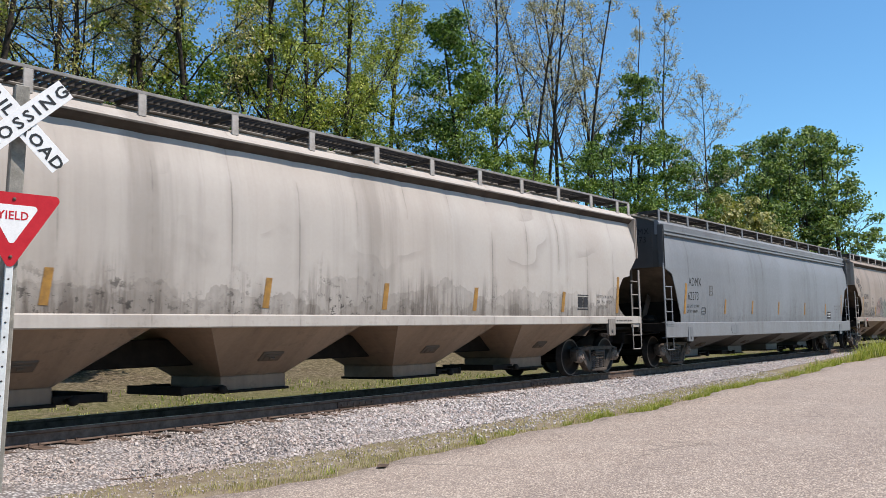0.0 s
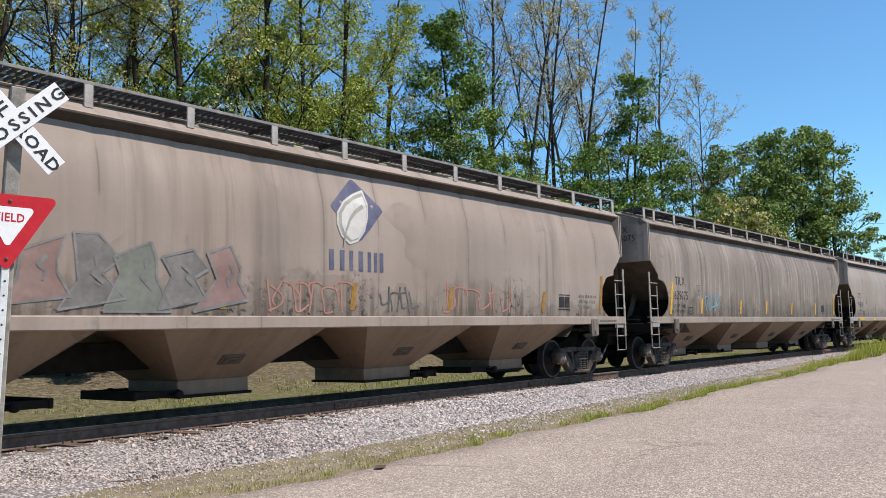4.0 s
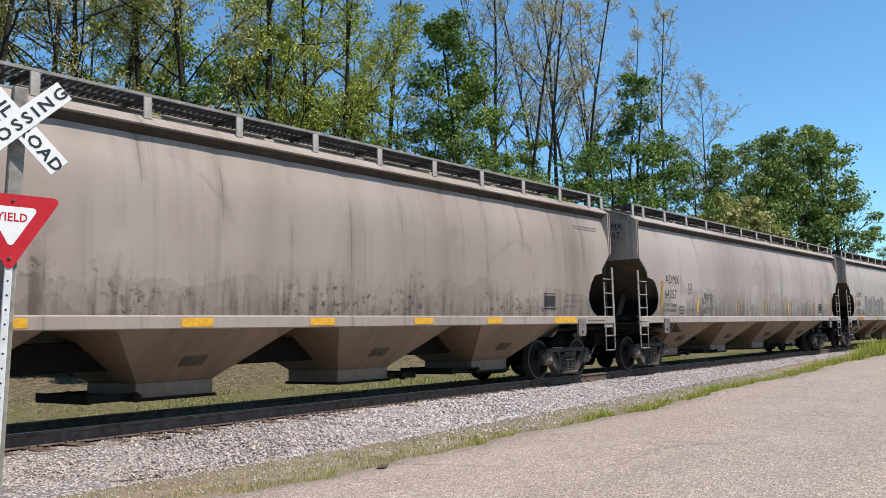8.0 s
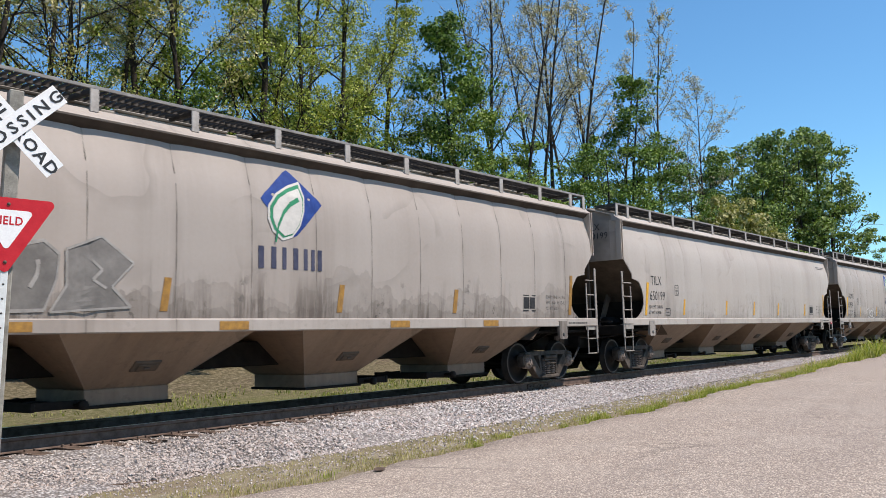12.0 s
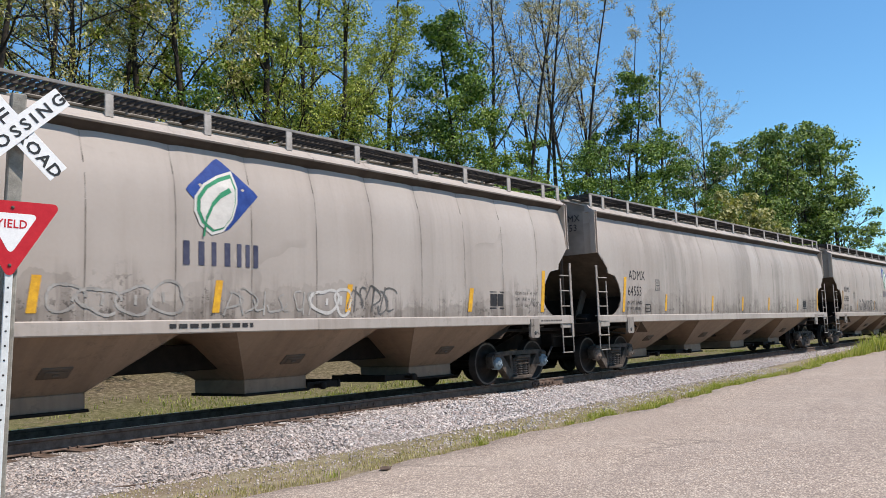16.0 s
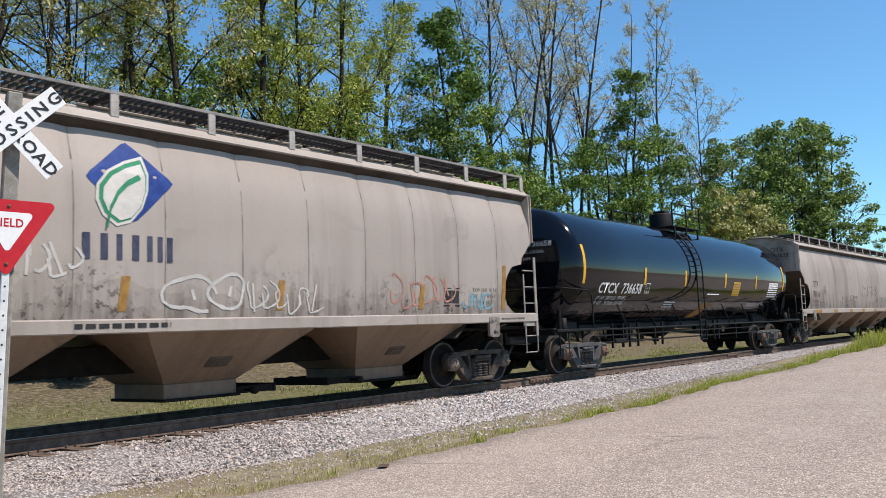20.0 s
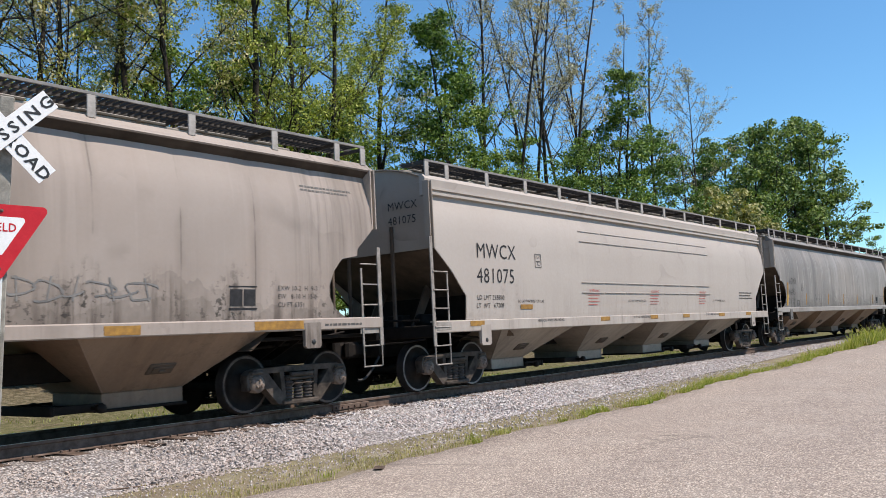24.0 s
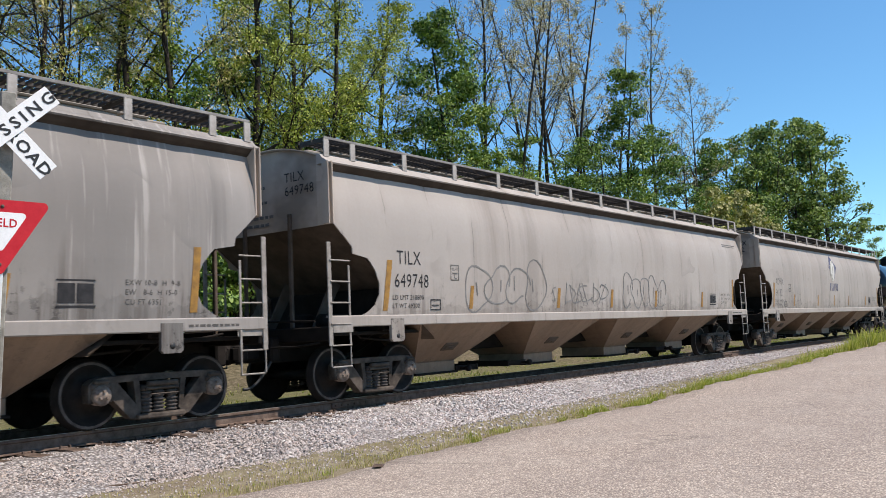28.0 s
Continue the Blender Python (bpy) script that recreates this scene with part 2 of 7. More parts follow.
    drip = k.ramp(stretched(4.0, 0.3, 1.3, 6, 0.7), [(0.47, g3(0)), (0.58, g3(1))])
    col = k.mix(times(times(drip, foot), min(0.9, 1.15 * low)), col, (0.048, 0.034, 0.026))
    here = k.ramp(k.noise(vec, 0.55, 3), [(0.46, g3(0)), (0.56, g3(1))])
    speck = k.ramp(k.noise(vec, 7.0, 5, 0.72), [(0.56, g3(0)), (0.59, g3(1))])
    col = k.mix(times(times(times(speck, foot), here), min(1.0, 1.7 * low)), col, (0.03, 0.026, 0.023))
    fine = k.noise(vec, 16, 4, 0.7)
    col = k.mix(times(fine, 0.12), col, grime)
    k.color(col)
    k.rough(k.ramp(fine, [(0.3, g3(0.5)), (0.8, g3(0.75))]))
    k.bump(k.math("ADD", k.noise(vec, 1.4, 3), times(fine, 0.12)), 0.25, 0.02)
    return m


MAT = {
    "steel_dark": mottled("weathered_dark_steel", (0.006, 0.0048, 0.004), (0.020, 0.015, 0.012), 5, 0.8, 0.4, 0.006),
    "ladder": mottled("grimy_white_ladder_paint", (0.17, 0.15, 0.13), (0.40, 0.37, 0.34), 5, 0.75, 0.2, 0.004),
    "truck_steel": mottled("dusty_cast_steel", (0.016, 0.013, 0.011), (0.150, 0.120, 0.098), 4, 0.85, 0.5, 0.006),
    "wheel": mottled("brown_wheel_steel", (0.008, 0.0062, 0.0055), (0.028, 0.021, 0.017), 6, 0.7, 0.3, 0.004),
    "bearing": mottled("rusty_bearing_cap", (0.09, 0.06, 0.045), (0.34, 0.28, 0.235), 9, 0.7, 0.3, 0.004),
    "tread": material("polished_tread", (0.42, 0.40, 0.38), 0.35, 0.9),
    "rail_side": mottled("dusty_rusty_rail", (0.075, 0.048, 0.036), (0.20, 0.145, 0.115), 7, 0.85, 0.4, 0.004),
    "tie": mottled("weathered_tie_wood", (0.05, 0.036, 0.028), (0.19, 0.135, 0.105), 6, 0.95, 0.6, 0.012),
    "white_post": mottled("dusty_white_paint", (0.25, 0.23, 0.21), (0.46, 0.435, 0.41), 5, 0.7, 0.2, 0.004),
    "end_grime": car_paint("grimy_end_paint", (0.47, 0.40, 0.34), 0.4, 0.2, 0.6, 4.0, (0.12, 0.095, 0.075)),
    "slope_brown": mottled("dark_brown_slope_sheet", (0.06, 0.045, 0.035), (0.15, 0.115, 0.09), 1.6, 0.9, 0.3, 0.01),
    "seam": mottled("dirt_lined_weld", (0.09, 0.078, 0.066), (0.24, 0.215, 0.19), 3, 0.8, 0.2, 0.003),
    "roof_grime": mottled("rain_washed_roof_dirt", (0.15, 0.125, 0.10), (0.40, 0.36, 0.31), 1.2, 0.85, 0.2, 0.006),
    # dark brown deepens the shadow band under the chord, along with dirt
    "chord_shade": mottled("brown_dirt_and_eave_shade", (0.030, 0.022, 0.017), (0.105, 0.082, 0.066), 1.3, 0.9, 0.2, 0.006),
    "grating": mottled("dark_walkway_grating", (0.04, 0.037, 0.034), (0.11, 0.103, 0.096), 6, 0.8, 0.2, 0.004),
    "edge_bar": mottled("grey_walkway_edge", (0.16, 0.153, 0.146), (0.31, 0.30, 0.288), 6, 0.7, 0.2, 0.004),
    "yellow": mottled("yellow_reflector", (0.50, 0.26, 0.03), (0.78, 0.44, 0.03), 14, 0.5, 0.1, 0.002),
    "yellow_old": mottled("dirty_yellow_reflector", (0.20, 0.11, 0.04), (0.42, 0.23, 0.05), 9, 0.6, 0.1, 0.002),
    "ink": mottled("black_stencil", (0.016, 0.016, 0.018), (0.045, 0.044, 0.046), 9, 0.7, 0.1, 0.002),
    "ink_grey": mottled("faded_stencil", (0.10, 0.095, 0.09), (0.19, 0.18, 0.17), 9, 0.8, 0.1, 0.002),
    "ink_faint": mottled("worn_stencil", (0.055, 0.052, 0.05), (0.13, 0.122, 0.115), 9, 0.8, 0.1, 0.002),
    "ink_red": mottled("red_stencil", (0.38, 0.10, 0.09), (0.5, 0.16, 0.13), 9, 0.7, 0.1, 0.002),
    "ink_white": mottled("white_stencil", (0.6, 0.6, 0.6), (0.82, 0.82, 0.82), 12, 0.6, 0.1, 0.002),
    "blue": mottled("blue_emblem", (0.015, 0.035, 0.16), (0.03, 0.07, 0.27), 6, 0.55, 0.1, 0.002),
    "green": mottled("green_emblem", (0.02, 0.16, 0.08), (0.05, 0.27, 0.14), 6, 0.55, 0.1, 0.002),
    "hose": material("black_rubber", (0.012, 0.012, 0.012), 0.6),
}


# ---- ground, road and track ----
def smooth(a, b, x):
    t = min(1.0, max(0.0, (x - a) / (b - a)))
    return t * t * (3 - 2 * t)


def rise(x):
    """The road climbs gently towards +x."""
    x = max(0.0, x - 9.0)
    return 0.0195 * (x * x / (x + 5.0) if x < 60 else 60 * 60 / 65.0)


def ground_z(x, y):
    near = -0.5 + rise(x)
    low = -0.50 + 0.25 * rise(x)
    z = near + (low - near) * smooth(8.6, 9.9, y)
    back = -0.55 + 1.5 * smooth(17, 34, y) + 0.06 * math.sin(x * 0.35) * smooth(14, 20, y) + 0.05 * math.sin(x * 0.9 + y)* smooth(14, 20, y)
    return z + (back - z) * smooth(12.6, 14.2, y)


def sheet(xs, ys, height, lift=0.0):
    nx, ny = len(xs), len(ys)
    v = [(x, y, height(x, y) + lift) for x in xs for y in ys]
    f = [(i * ny + j, (i + 1) * ny + j, (i + 1) * ny + j + 1, i * ny + j + 1) for i in range(nx - 1) for j in range(ny - 1)]
    s = Shape()
    s.add(v, f, True)
    return s


def spread(lo, hi, step):
    return [lo + step * i for i in range(int(round((hi - lo) / step)) + 1)]


def ground_material():
    m = material("dry_grass_and_leaf_litter", (0.2, 0.18, 0.1), 0.95, 0, 0.1)
    k = Nodes(m)
    v = k.coords()
    big = k.noise(v, 0.22, 4)
    mid = k.noise(v, 2.4, 6, 0.7)
    fine = k.noise(v, 22, 4, 0.8)
    soil = k.ramp(mid, [(0.3, (0.17, 0.13, 0.09)), (0.55, (0.32, 0.26, 0.19)), (0.75, (0.46, 0.40, 0.31))])
    litter = k.ramp(k.noise(v, 7.0, 6, 0.75), [(0.36, (0.030, 0.023, 0.016)), (0.5, (0.11, 0.085, 0.058)), (0.62, (0.27, 0.22, 0.16))])
    green = k.ramp(fine, [(0.3, (0.06, 0.085, 0.018)), (0.7, (0.20, 0.22, 0.06))])
    pick = k.ramp(k.math("ADD", k.math("MULTIPLY", mid, 0.5), k.math("MULTIPLY", big, 0.6)), [(0.42, g3(0)), (0.55, g3(1))])
    sep = k.n("SeparateXYZ")
    k.link(v, sep.inputs[0])
    wavy = k.math("ADD", sep.outputs["Y"], k.math("MULTIPLY", k.math("SUBTRACT", mid, 0.5), 1.2))
    soil = k.mix(k.ramp(k.math("MULTIPLY", wavy, 0.03), [(0.40, g3(0)), (0.45, g3(1))]), soil, litter)
    bare = k.ramp(k.math("MULTIPLY", wavy, 0.03), [(0.21, g3(1)), (0.30, g3(0.7)), (0.414, g3(0.15)), (0.52, g3(0.35)), (0.66, g3(1.0))])
    pick = k.math("MULTIPLY", pick, k.math("SUBTRACT", 1.0, k.math("MULTIPLY", bare, 0.85)))
    k.color(k.mix(k.math("MULTIPLY", fine, 0.35), k.mix(pick, soil, green), (0.10, 0.08, 0.055)))
    k.bump(fine, 0.9, 0.04)
    return m


def gravel_bed_material():
    m = material("ballast_bed", (0.3, 0.28, 0.27), 0.9, 0, 0.2)
    k = Nodes(m)
    v = k.coords()
    vo = k.n("TexVoronoi", Scale=24.0)
    k.link(v, vo.inputs["Vector"])
    sep = k.n("SeparateColor")
    k.link(vo.outputs["Color"], sep.inputs[0])
    stone = k.ramp(sep.outputs[0], [(0.0, (0.24, 0.21, 0.20)), (0.3, (0.40, 0.36, 0.34)), (0.6, (0.30, 0.28, 0.28)), (1.0, (0.60, 0.56, 0.52))])
    dark = k.ramp(vo.outputs["Distance"], [(0.25, g3(0)), (0.62, g3(1))])
    k.color(k.mix(k.math("MULTIPLY", dark, 0.75), stone, (0.07, 0.06, 0.055)))
    inv = k.math("SUBTRACT", 1.0, vo.outputs["Distance"])
    k.bump(inv, 1.0, 0.03)
    return m


def road_material():
    m = material("chip_seal_road", (0.33, 0.30, 0.27), 0.9, 0, 0.25)
    k = Nodes(m)
    v = k.coords()
    vo = k.n("TexVoronoi", Scale=48.0)
    k.link(v, vo.inputs["Vector"])
    sep = k.n("SeparateColor")
    k.link(vo.outputs["Color"], sep.inputs[0])
    chip = k.ramp(sep.outputs[0], [(0.0, (0.225, 0.172, 0.140)), (0.35, (0.39, 0.318, 0.262)), (0.7, (0.525, 0.44, 0.36)), (1.0, (0.70, 0.60, 0.50))])
    edge = k.ramp(vo.outputs["Distance"], [(0.3, g3(0)), (0.7, g3(1))])
    col = k.mix(k.math("MULTIPLY", edge, 0.75), chip, (0.10, 0.082, 0.072))
    run = k.coords((0.12, 0.9, 1))
    wear = k.ramp(k.noise(run, 0.8, 4), [(0.35, g3(0)), (0.7, g3(1))])
    col = k.mix(k.math("MULTIPLY", wear, 0.28), col, (0.20, 0.17, 0.155))
    blot = k.ramp(k.noise(v, 0.9, 5), [(0.45, g3(0)), (0.75, g3(1))])
    col = k.mix(k.math("MULTIPLY", blot, 0.25), col, (0.46, 0.41, 0.35))
    mott = k.noise(v, 9.0, 4, 0.7)
    col = k.mix(k.ramp(mott, [(0.45, g3(0)), (0.7, g3(0.6))]), col, (0.19, 0.16, 0.14))
    cr = k.n("TexVoronoi", Scale=0.34)
    cr.feature = "DISTANCE_TO_EDGE"
    warp = k.n("TexNoise", Scale=1.3, Detail=5.0)
    k.link(v, warp.inputs["Vector"])
    k.link(k.mix(0.16, v, warp.outputs["Color"], "LINEAR_LIGHT"), cr.inputs["Vector"])
    crack = k.ramp(cr.outputs["Distance"], [(0.0, g3(1)), (0.006, g3(0))])
    gate = k.ramp(k.noise(v, 0.35, 3), [(0.50, g3(0)), (0.60, g3(1))])
    col = k.mix(k.math("MULTIPLY", k.math("MULTIPLY", crack, gate), 0.7), col, (0.09, 0.075, 0.065))
    k.color(col)
    k.bump(k.math("ADD", k.math("SUBTRACT", 1.0, vo.outputs["Distance"]), k.math("MULTIPLY", mott, 0.8)), 0.7, 0.012)
    return m


far_steps = [80, 110, 150, 220, 400, 900, 2500]
gx = [-x for x in far_steps[::-1]] + spread(-60, 150, 1.5) + [180, 240, 400, 900, 2500]
gy = [-x for x in far_steps[::-1]] + spread(-40, 6, 2.0) + spread(6.4, 15.2, 0.4) + spread(16, 50, 1.4) + far_steps[0:]
ground = part("ground", sheet(gx, sorted(set(gy)), ground_z), ground_material(), None)
tagged(ground, "dry grass and leaf litter on bare soil", "ground", kind="structure")


def road_edge(x):
    return 7.35 + 0.12 * math.sin(x * 0.7) + 0.07 * math.sin(x * 2.3 + 1) + 0.045 * math.sin(x * 6.1) + 0.02 * math.sin(x * 17)


def road_shape():
    s = Shape()
    xs = spread(-60, 2, 2.0) + spread(2.2, 45, 0.2) + spread(46, 150, 2.0)
    rows = []
    for x in xs:
        e = road_edge(x)
        ys = [e, e - 0.05, e - 0.5] + [e - 0.5 - (e + 0.3) * i / 10 for i in range(1, 9)] + [-1.5, -4, -8]
        line = []
        for j, y in enumerate(ys):
            line.append((x, y, ground_z(x, y) + (-0.02 if j == 0 else 0.03)))
        rows.append(line)
    n = len(rows[0])
    v = [p for r in rows for p in r]
    f = [(i * n + j, i * n + j + 1, (i + 1) * n + j + 1, (i + 1) * n + j) for i in range(len(rows) - 1) for j in range(n - 1)]
    return s.add(v, f, True)


road = part("road", road_shape(), road_material(), None)
tagged(road, "pale worn chip-seal road with a ragged edge", "road", kind="structure")


def bed_z(y):
    """Height of the ballast across the track, y from its centre."""
    a = abs(y)
    if a < 1.35:
        return -0.205
    return -0.205 - (a - 1.35) * 0.30 / 1.25


def bed_shape():
    s = Shape()
    ys = [-2.9, -2.6, -2.3, -2.0, -1.7, -1.35, -0.9, -0.4, 0, 0.4, 0.9, 1.35, 1.8, 2.3, 2.6]
    xs = spread(-60, 200, 1.0)
    v = []
    for x in xs:
        for y in ys:
            e = 0.02 * math.sin(x * 2.1 + y * 3) + 0.015 * math.sin(x * 5.3)
            v.append((x, TRACK + y + (0.12 * math.sin(x * 1.1) if abs(y) > 2.4 else 0), bed_z(y) + (e if abs(y) > 1.3 else 0) - (0.12 if y in (-2.9, 2.6) else 0)))
    n = len(ys)
    f = [(i * n + j, (i + 1) * n + j, (i + 1) * n + j + 1, i * n + j + 1) for i in range(len(xs) - 1) for j in range(n - 1)]
    return s.add(v, f, True)


ballast = part("ballast", bed_shape(), gravel_bed_material(), None)
tagged(ballast, "crushed grey and pinkish stone under the track", "ballast", kind="structure")

# ---- rails, ties, plates and joint bars ----
track = thing("railway_track", "single rusty steel track on weathered wooden ties", "track", kind="structure")


def rail_shape():
    s = Shape()
    out = [(-0.07, -0.18), (0.07, -0.18), (0.07, -0.168), (0.012, -0.15), (0.010, -0.05), (0.036, -0.035), (0.036, -0.006), (0.028, 0.0), (-0.028, 0.0), (-0.036, -0.006), (-0.036, -0.035), (-0.010, -0.05), (-0.012, -0.15), (-0.07, -0.168)]
    xs = [-60 + 12 * i for i in range(23)]
    v = [(x, y, z) for x in xs for y, z in out]
    n = len(out)
    f = [(i * n + j, (i + 1) * n + j, (i + 1) * n + (j + 1) % n, i * n + (j + 1) % n) for i in range(len(xs) - 1) for j in range(n)]
    return s.add(v, f)


for side in (-1, 1):
    rail = part("rail", kept("rail", rail_shape), MAT["rail_side"], track, at=(0, TRACK + side * 0.755, 0))
    crown = Shape().box(-60, 204, -0.026, 0.026, 0.0005, 0.003)
    part("running_surface", crown, MAT["tread"], rail, "bright worn rail top")


def joint_shape():
    s = Shape().box(-0.46, 0.46, -0.045, -0.012, -0.14, -0.045, 0.01)
    for i in range(6):
        s.lathe([(-0.075, 0.0), (-0.075, 0.02), (-0.045, 0.02)], 6, at=(-0.38 + 0.152 * i, 0, -0.095), smooth=False)
    return s


for x in (-0.6, 11.25, 17.4, 29.8, 42.0):
    part("joint_bar", kept("joint", joint_shape), MAT["rail_side"], track, at=(x, TRACK - 0.755, 0))


def tie_shape(seed):
    r = random.Random(seed)
    s = Shape().box(-0.115, 0.115, -1.28, 1.28, -0.355, -0.182, 0.012)
    s.v = [(x + r.uniform(-0.008, 0.008), y + r.uniform(-0.02, 0.02), z + r.uniform(-0.006, 0.006)) for x, y, z in s.v]
    return s


def plate_shape():
    s = Shape().box(-0.09, 0.09, -0.17, 0.17, -0.184, -0.172, 0.004)
    for x in (-0.06, 0.06):
        for y in (-0.105, 0.105):
            s.box(x - 0.012, x + 0.012, y - 0.02, y + 0.02, -0.175, -0.14, 0.004)
    return s


rnd = random.Random(5)
for i in range(290):
    x = -20 + 0.52 * i
    tie = part("tie", kept("tie%d" % (i % 4), lambda: tie_shape(i)), MAT["tie"], track, at=pose(x + rnd.uniform(-0.03, 0.03), TRACK + rnd.uniform(-0.05, 0.05), rnd.uniform(-0.012, 0.004), 0, 0, rnd.uniform(-1.2, 1.2)))
    if 2 < x < 34:
        part("tie_plate", kept("plate", plate_shape), MAT["rail_side"], tie, at=(0, -0.755, 0))

# ---- loose ballast stones ----
STONE_FACES = [(0, 2, 4), (2, 1, 4), (1, 3, 4), (3, 0, 4), (2, 0, 5), (1, 2, 5), (3, 1, 5), (0, 3, 5)]


def stone_points(r, size):
    a = [r.uniform(0.55, 1.0) * size for _ in range(6)]
    p = [Vector((-a[0], r.uniform(-.3, .3) * size, 0)), Vector((a[1], r.uniform(-.3, .3) * size, 0)), Vector((0, -a[2], 0)), Vector((0, a[3], 0)), Vector((r.uniform(-.4, .4) * size, r.uniform(-.4, .4) * size, a[4] * 0.7)), Vector((0, 0, -a[5] * 0.7))]
    m = Euler((r.uniform(-0.7, 0.7), r.uniform(-0.7, 0.7), r.uniform(0, 6.28))).to_matrix()
    return [m @ q for q in p]


def stone_material():
    m = material("crushed_ballast_stone", (0.4, 0.38, 0.37), 0.85, 0, 0.3)
    k = Nodes(m)
    g = k.n("NewGeometry")
    o = k.n("ObjectInfo")
    pick = k.math("FRACT", k.math("ADD", g.outputs["Random Per Island"], o.outputs["Random"]), 0.0)
    c = k.ramp(pick, [(0.0, (0.22, 0.19, 0.18)), (0.2, (0.41, 0.37, 0.35)), (0.45, (0.53, 0.50, 0.48)), (0.62, (0.41, 0.315, 0.275)), (0.8, (0.68, 0.64, 0.61)), (1.0, (0.34, 0.325, 0.335))])
    n = k.noise(k.coords(), 30, 4)
    w = k.n("SeparateXYZ")
    k.link(g.outputs["Position"], w.inputs[0])
    spot = k.n("TexNoise", Scale=0.8, Detail=5.0)
    k.link(g.outputs["Position"], spot.inputs["Vector"])
    mud = k.ramp(k.math("SUBTRACT", k.math("MULTIPLY", w.outputs["X"], 0.05), k.math("MULTIPLY", spot.outputs["Fac"], 0.5)), [(0.06, g3(0.8)), (0.36, g3(0.0))])
    c = k.mix(mud, c, k.mix(0.35, (0.36, 0.285, 0.235), c))
    k.color(k.mix(k.math("MULTIPLY", n, 0.35), c, (0.24, 0.21, 0.19)))
    k.bump(n, 0.4, 0.006)
    return m


STONE = stone_material()


def stone_field(count, x0, x1, y0, y1, lo, hi, seed, squeeze=1.0):
    r = random.Random(seed)
    v, f = [], []
    for _ in range(count):
        x = x0 + (x1 - x0) * r.random() ** squeeze
        y = r.uniform(y0, y1)
        size = r.uniform(lo, hi) * (0.62 + 0.38 * smooth(5, 13, x))
        if y > -1.45 and x < 15 and r.random() < 0.72 * smooth(15, 8, x):
            continue
        z = max(bed_z(y), ground_z(x, TRACK + y))
        n = len(v)
        v += [(p.x + x, p.y + TRACK + y, p.z + z + size * 0.25) for p in stone_points(r, size)]
        f += [tuple(n + i for i in q) for q in STONE_FACES]
    me = bpy.data.meshes.new("stones")
    me.from_pydata(v, [], f)
    me.update()
    return me


loose = part("ballast_stones", stone_field(50000, 3, 48, -2.75, -0.83, 0.020, 0.048, 3, 1.5), STONE, ballast)
tagged(loose, "loose crushed stones", kind="stuff")
# near-black colour between the rails stands for the shade under the train
TRACK_SHADE = mottled("near_black_track_shade", (0.006, 0.005, 0.004), (0.024, 0.018, 0.014), 5, 0.95, 0.8, 0.03)
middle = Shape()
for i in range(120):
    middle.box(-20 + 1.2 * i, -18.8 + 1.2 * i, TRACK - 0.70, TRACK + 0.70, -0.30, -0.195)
part("track_middle", middle, TRACK_SHADE, ballast, "ballast between the rails, coloured near-black as shade under the train")
loose = part("ballast_stones", stone_field(6000, 3, 60, 0.85, 2.6, 0.03, 0.06, 4, 1.4), STONE, ballast)
tagged(loose, "loose crushed stones between and behind the rails", kind="stuff")
loose = part("scattered_gravel", stone_field(3500, 3.5, 26, -3.9, -2.6, 0.012, 0.04, 6, 1.6), STONE, ballast)
tagged(loose, "thin scatter of gravel on dirt", kind="stuff")
r = random.Random(9)
stones = []
for i in range(12):
    s = Shape()
    stones.append(s.add(stone_points(r, 0.05), STONE_FACES).mesh("stone"))
for i in range(280):
    x, y = 5.0 + 9 * r.random(), r.uniform(-2.7, -1.5)
    part("stone", stones[i % 12], STONE, ballast, at=pose(x, TRACK + y, bed_z(y) + 0.02, 0, 0, r.uniform(0, 360)))


# ---- freight cars ----
TRAIN, WHEELS = [], []


def side_frame_shape():
    s = Shape()
    y0, y1 = -0.085, 0.085
    s.prism([(-1.07, 0.48), (-1.06, 0.60), (-0.98, 0.665), (-0.86, 0.69), (-0.45, 0.70), (0.45, 0.70), (0.86, 0.69), (0.98, 0.665), (1.06, 0.60), (1.07, 0.48), (0.98, 0.56), (0.86, 0.60), (0.45, 0.61), (-0.45, 0.61), (-0.86, 0.60), (-0.98, 0.56)], y0, y1)
    for q in (-1, 1):
        s.prism([(q * 0.80, 0.60), (q * 0.66, 0.62), (q * 0.30, 0.22), (q * 0.34, 0.10), (q * 0.46, 0.12), (q * 0.74, 0.40)], y0, y1)
        s.prism([(q * 0.42, 0.66), (q * 0.33, 0.66), (q * 0.29, 0.20), (q * 0.36, 0.18)], y0, y1)
        s.box(q * 0.72, q * 0.79, y0, y1, 0.36, 0.60, 0.01)
        s.box(q * 0.985, q * 1.06, y0, y1, 0.36, 0.58, 0.01)
        s.box(q * 0.80, q * 0.98, y0 - 0.02, y1 + 0.02, 0.56, 0.62, 0.01)
    s.box(-0.38, 0.38, y0 - 0.05, y1 + 0.05, 0.09, 0.17, 0.02)
    s.box(-0.30, 0.30, -0.10, 0.10, 0.47, 0.55, 0.015)
    s.tube([(-0.26, -0.13, 0.50), (0.26, -0.13, 0.50)], 0.016, 6)
    s.tube([(-0.26, -0.13, 0.42), (0.26, -0.13, 0.42)], 0.012, 6)
    for x in (-0.889, 0.889):
        s.box(x - 0.15, x + 0.15, -0.11, 0.11, 0.53, 0.61, 0.02)
        s.box(x - 0.11, x + 0.11, -0.13, 0.10, 0.60, 0.66, 0.02)
    s.box(-0.24, 0.24, -0.17, -0.10, 0.535, 0.60, 0.015)
    return s


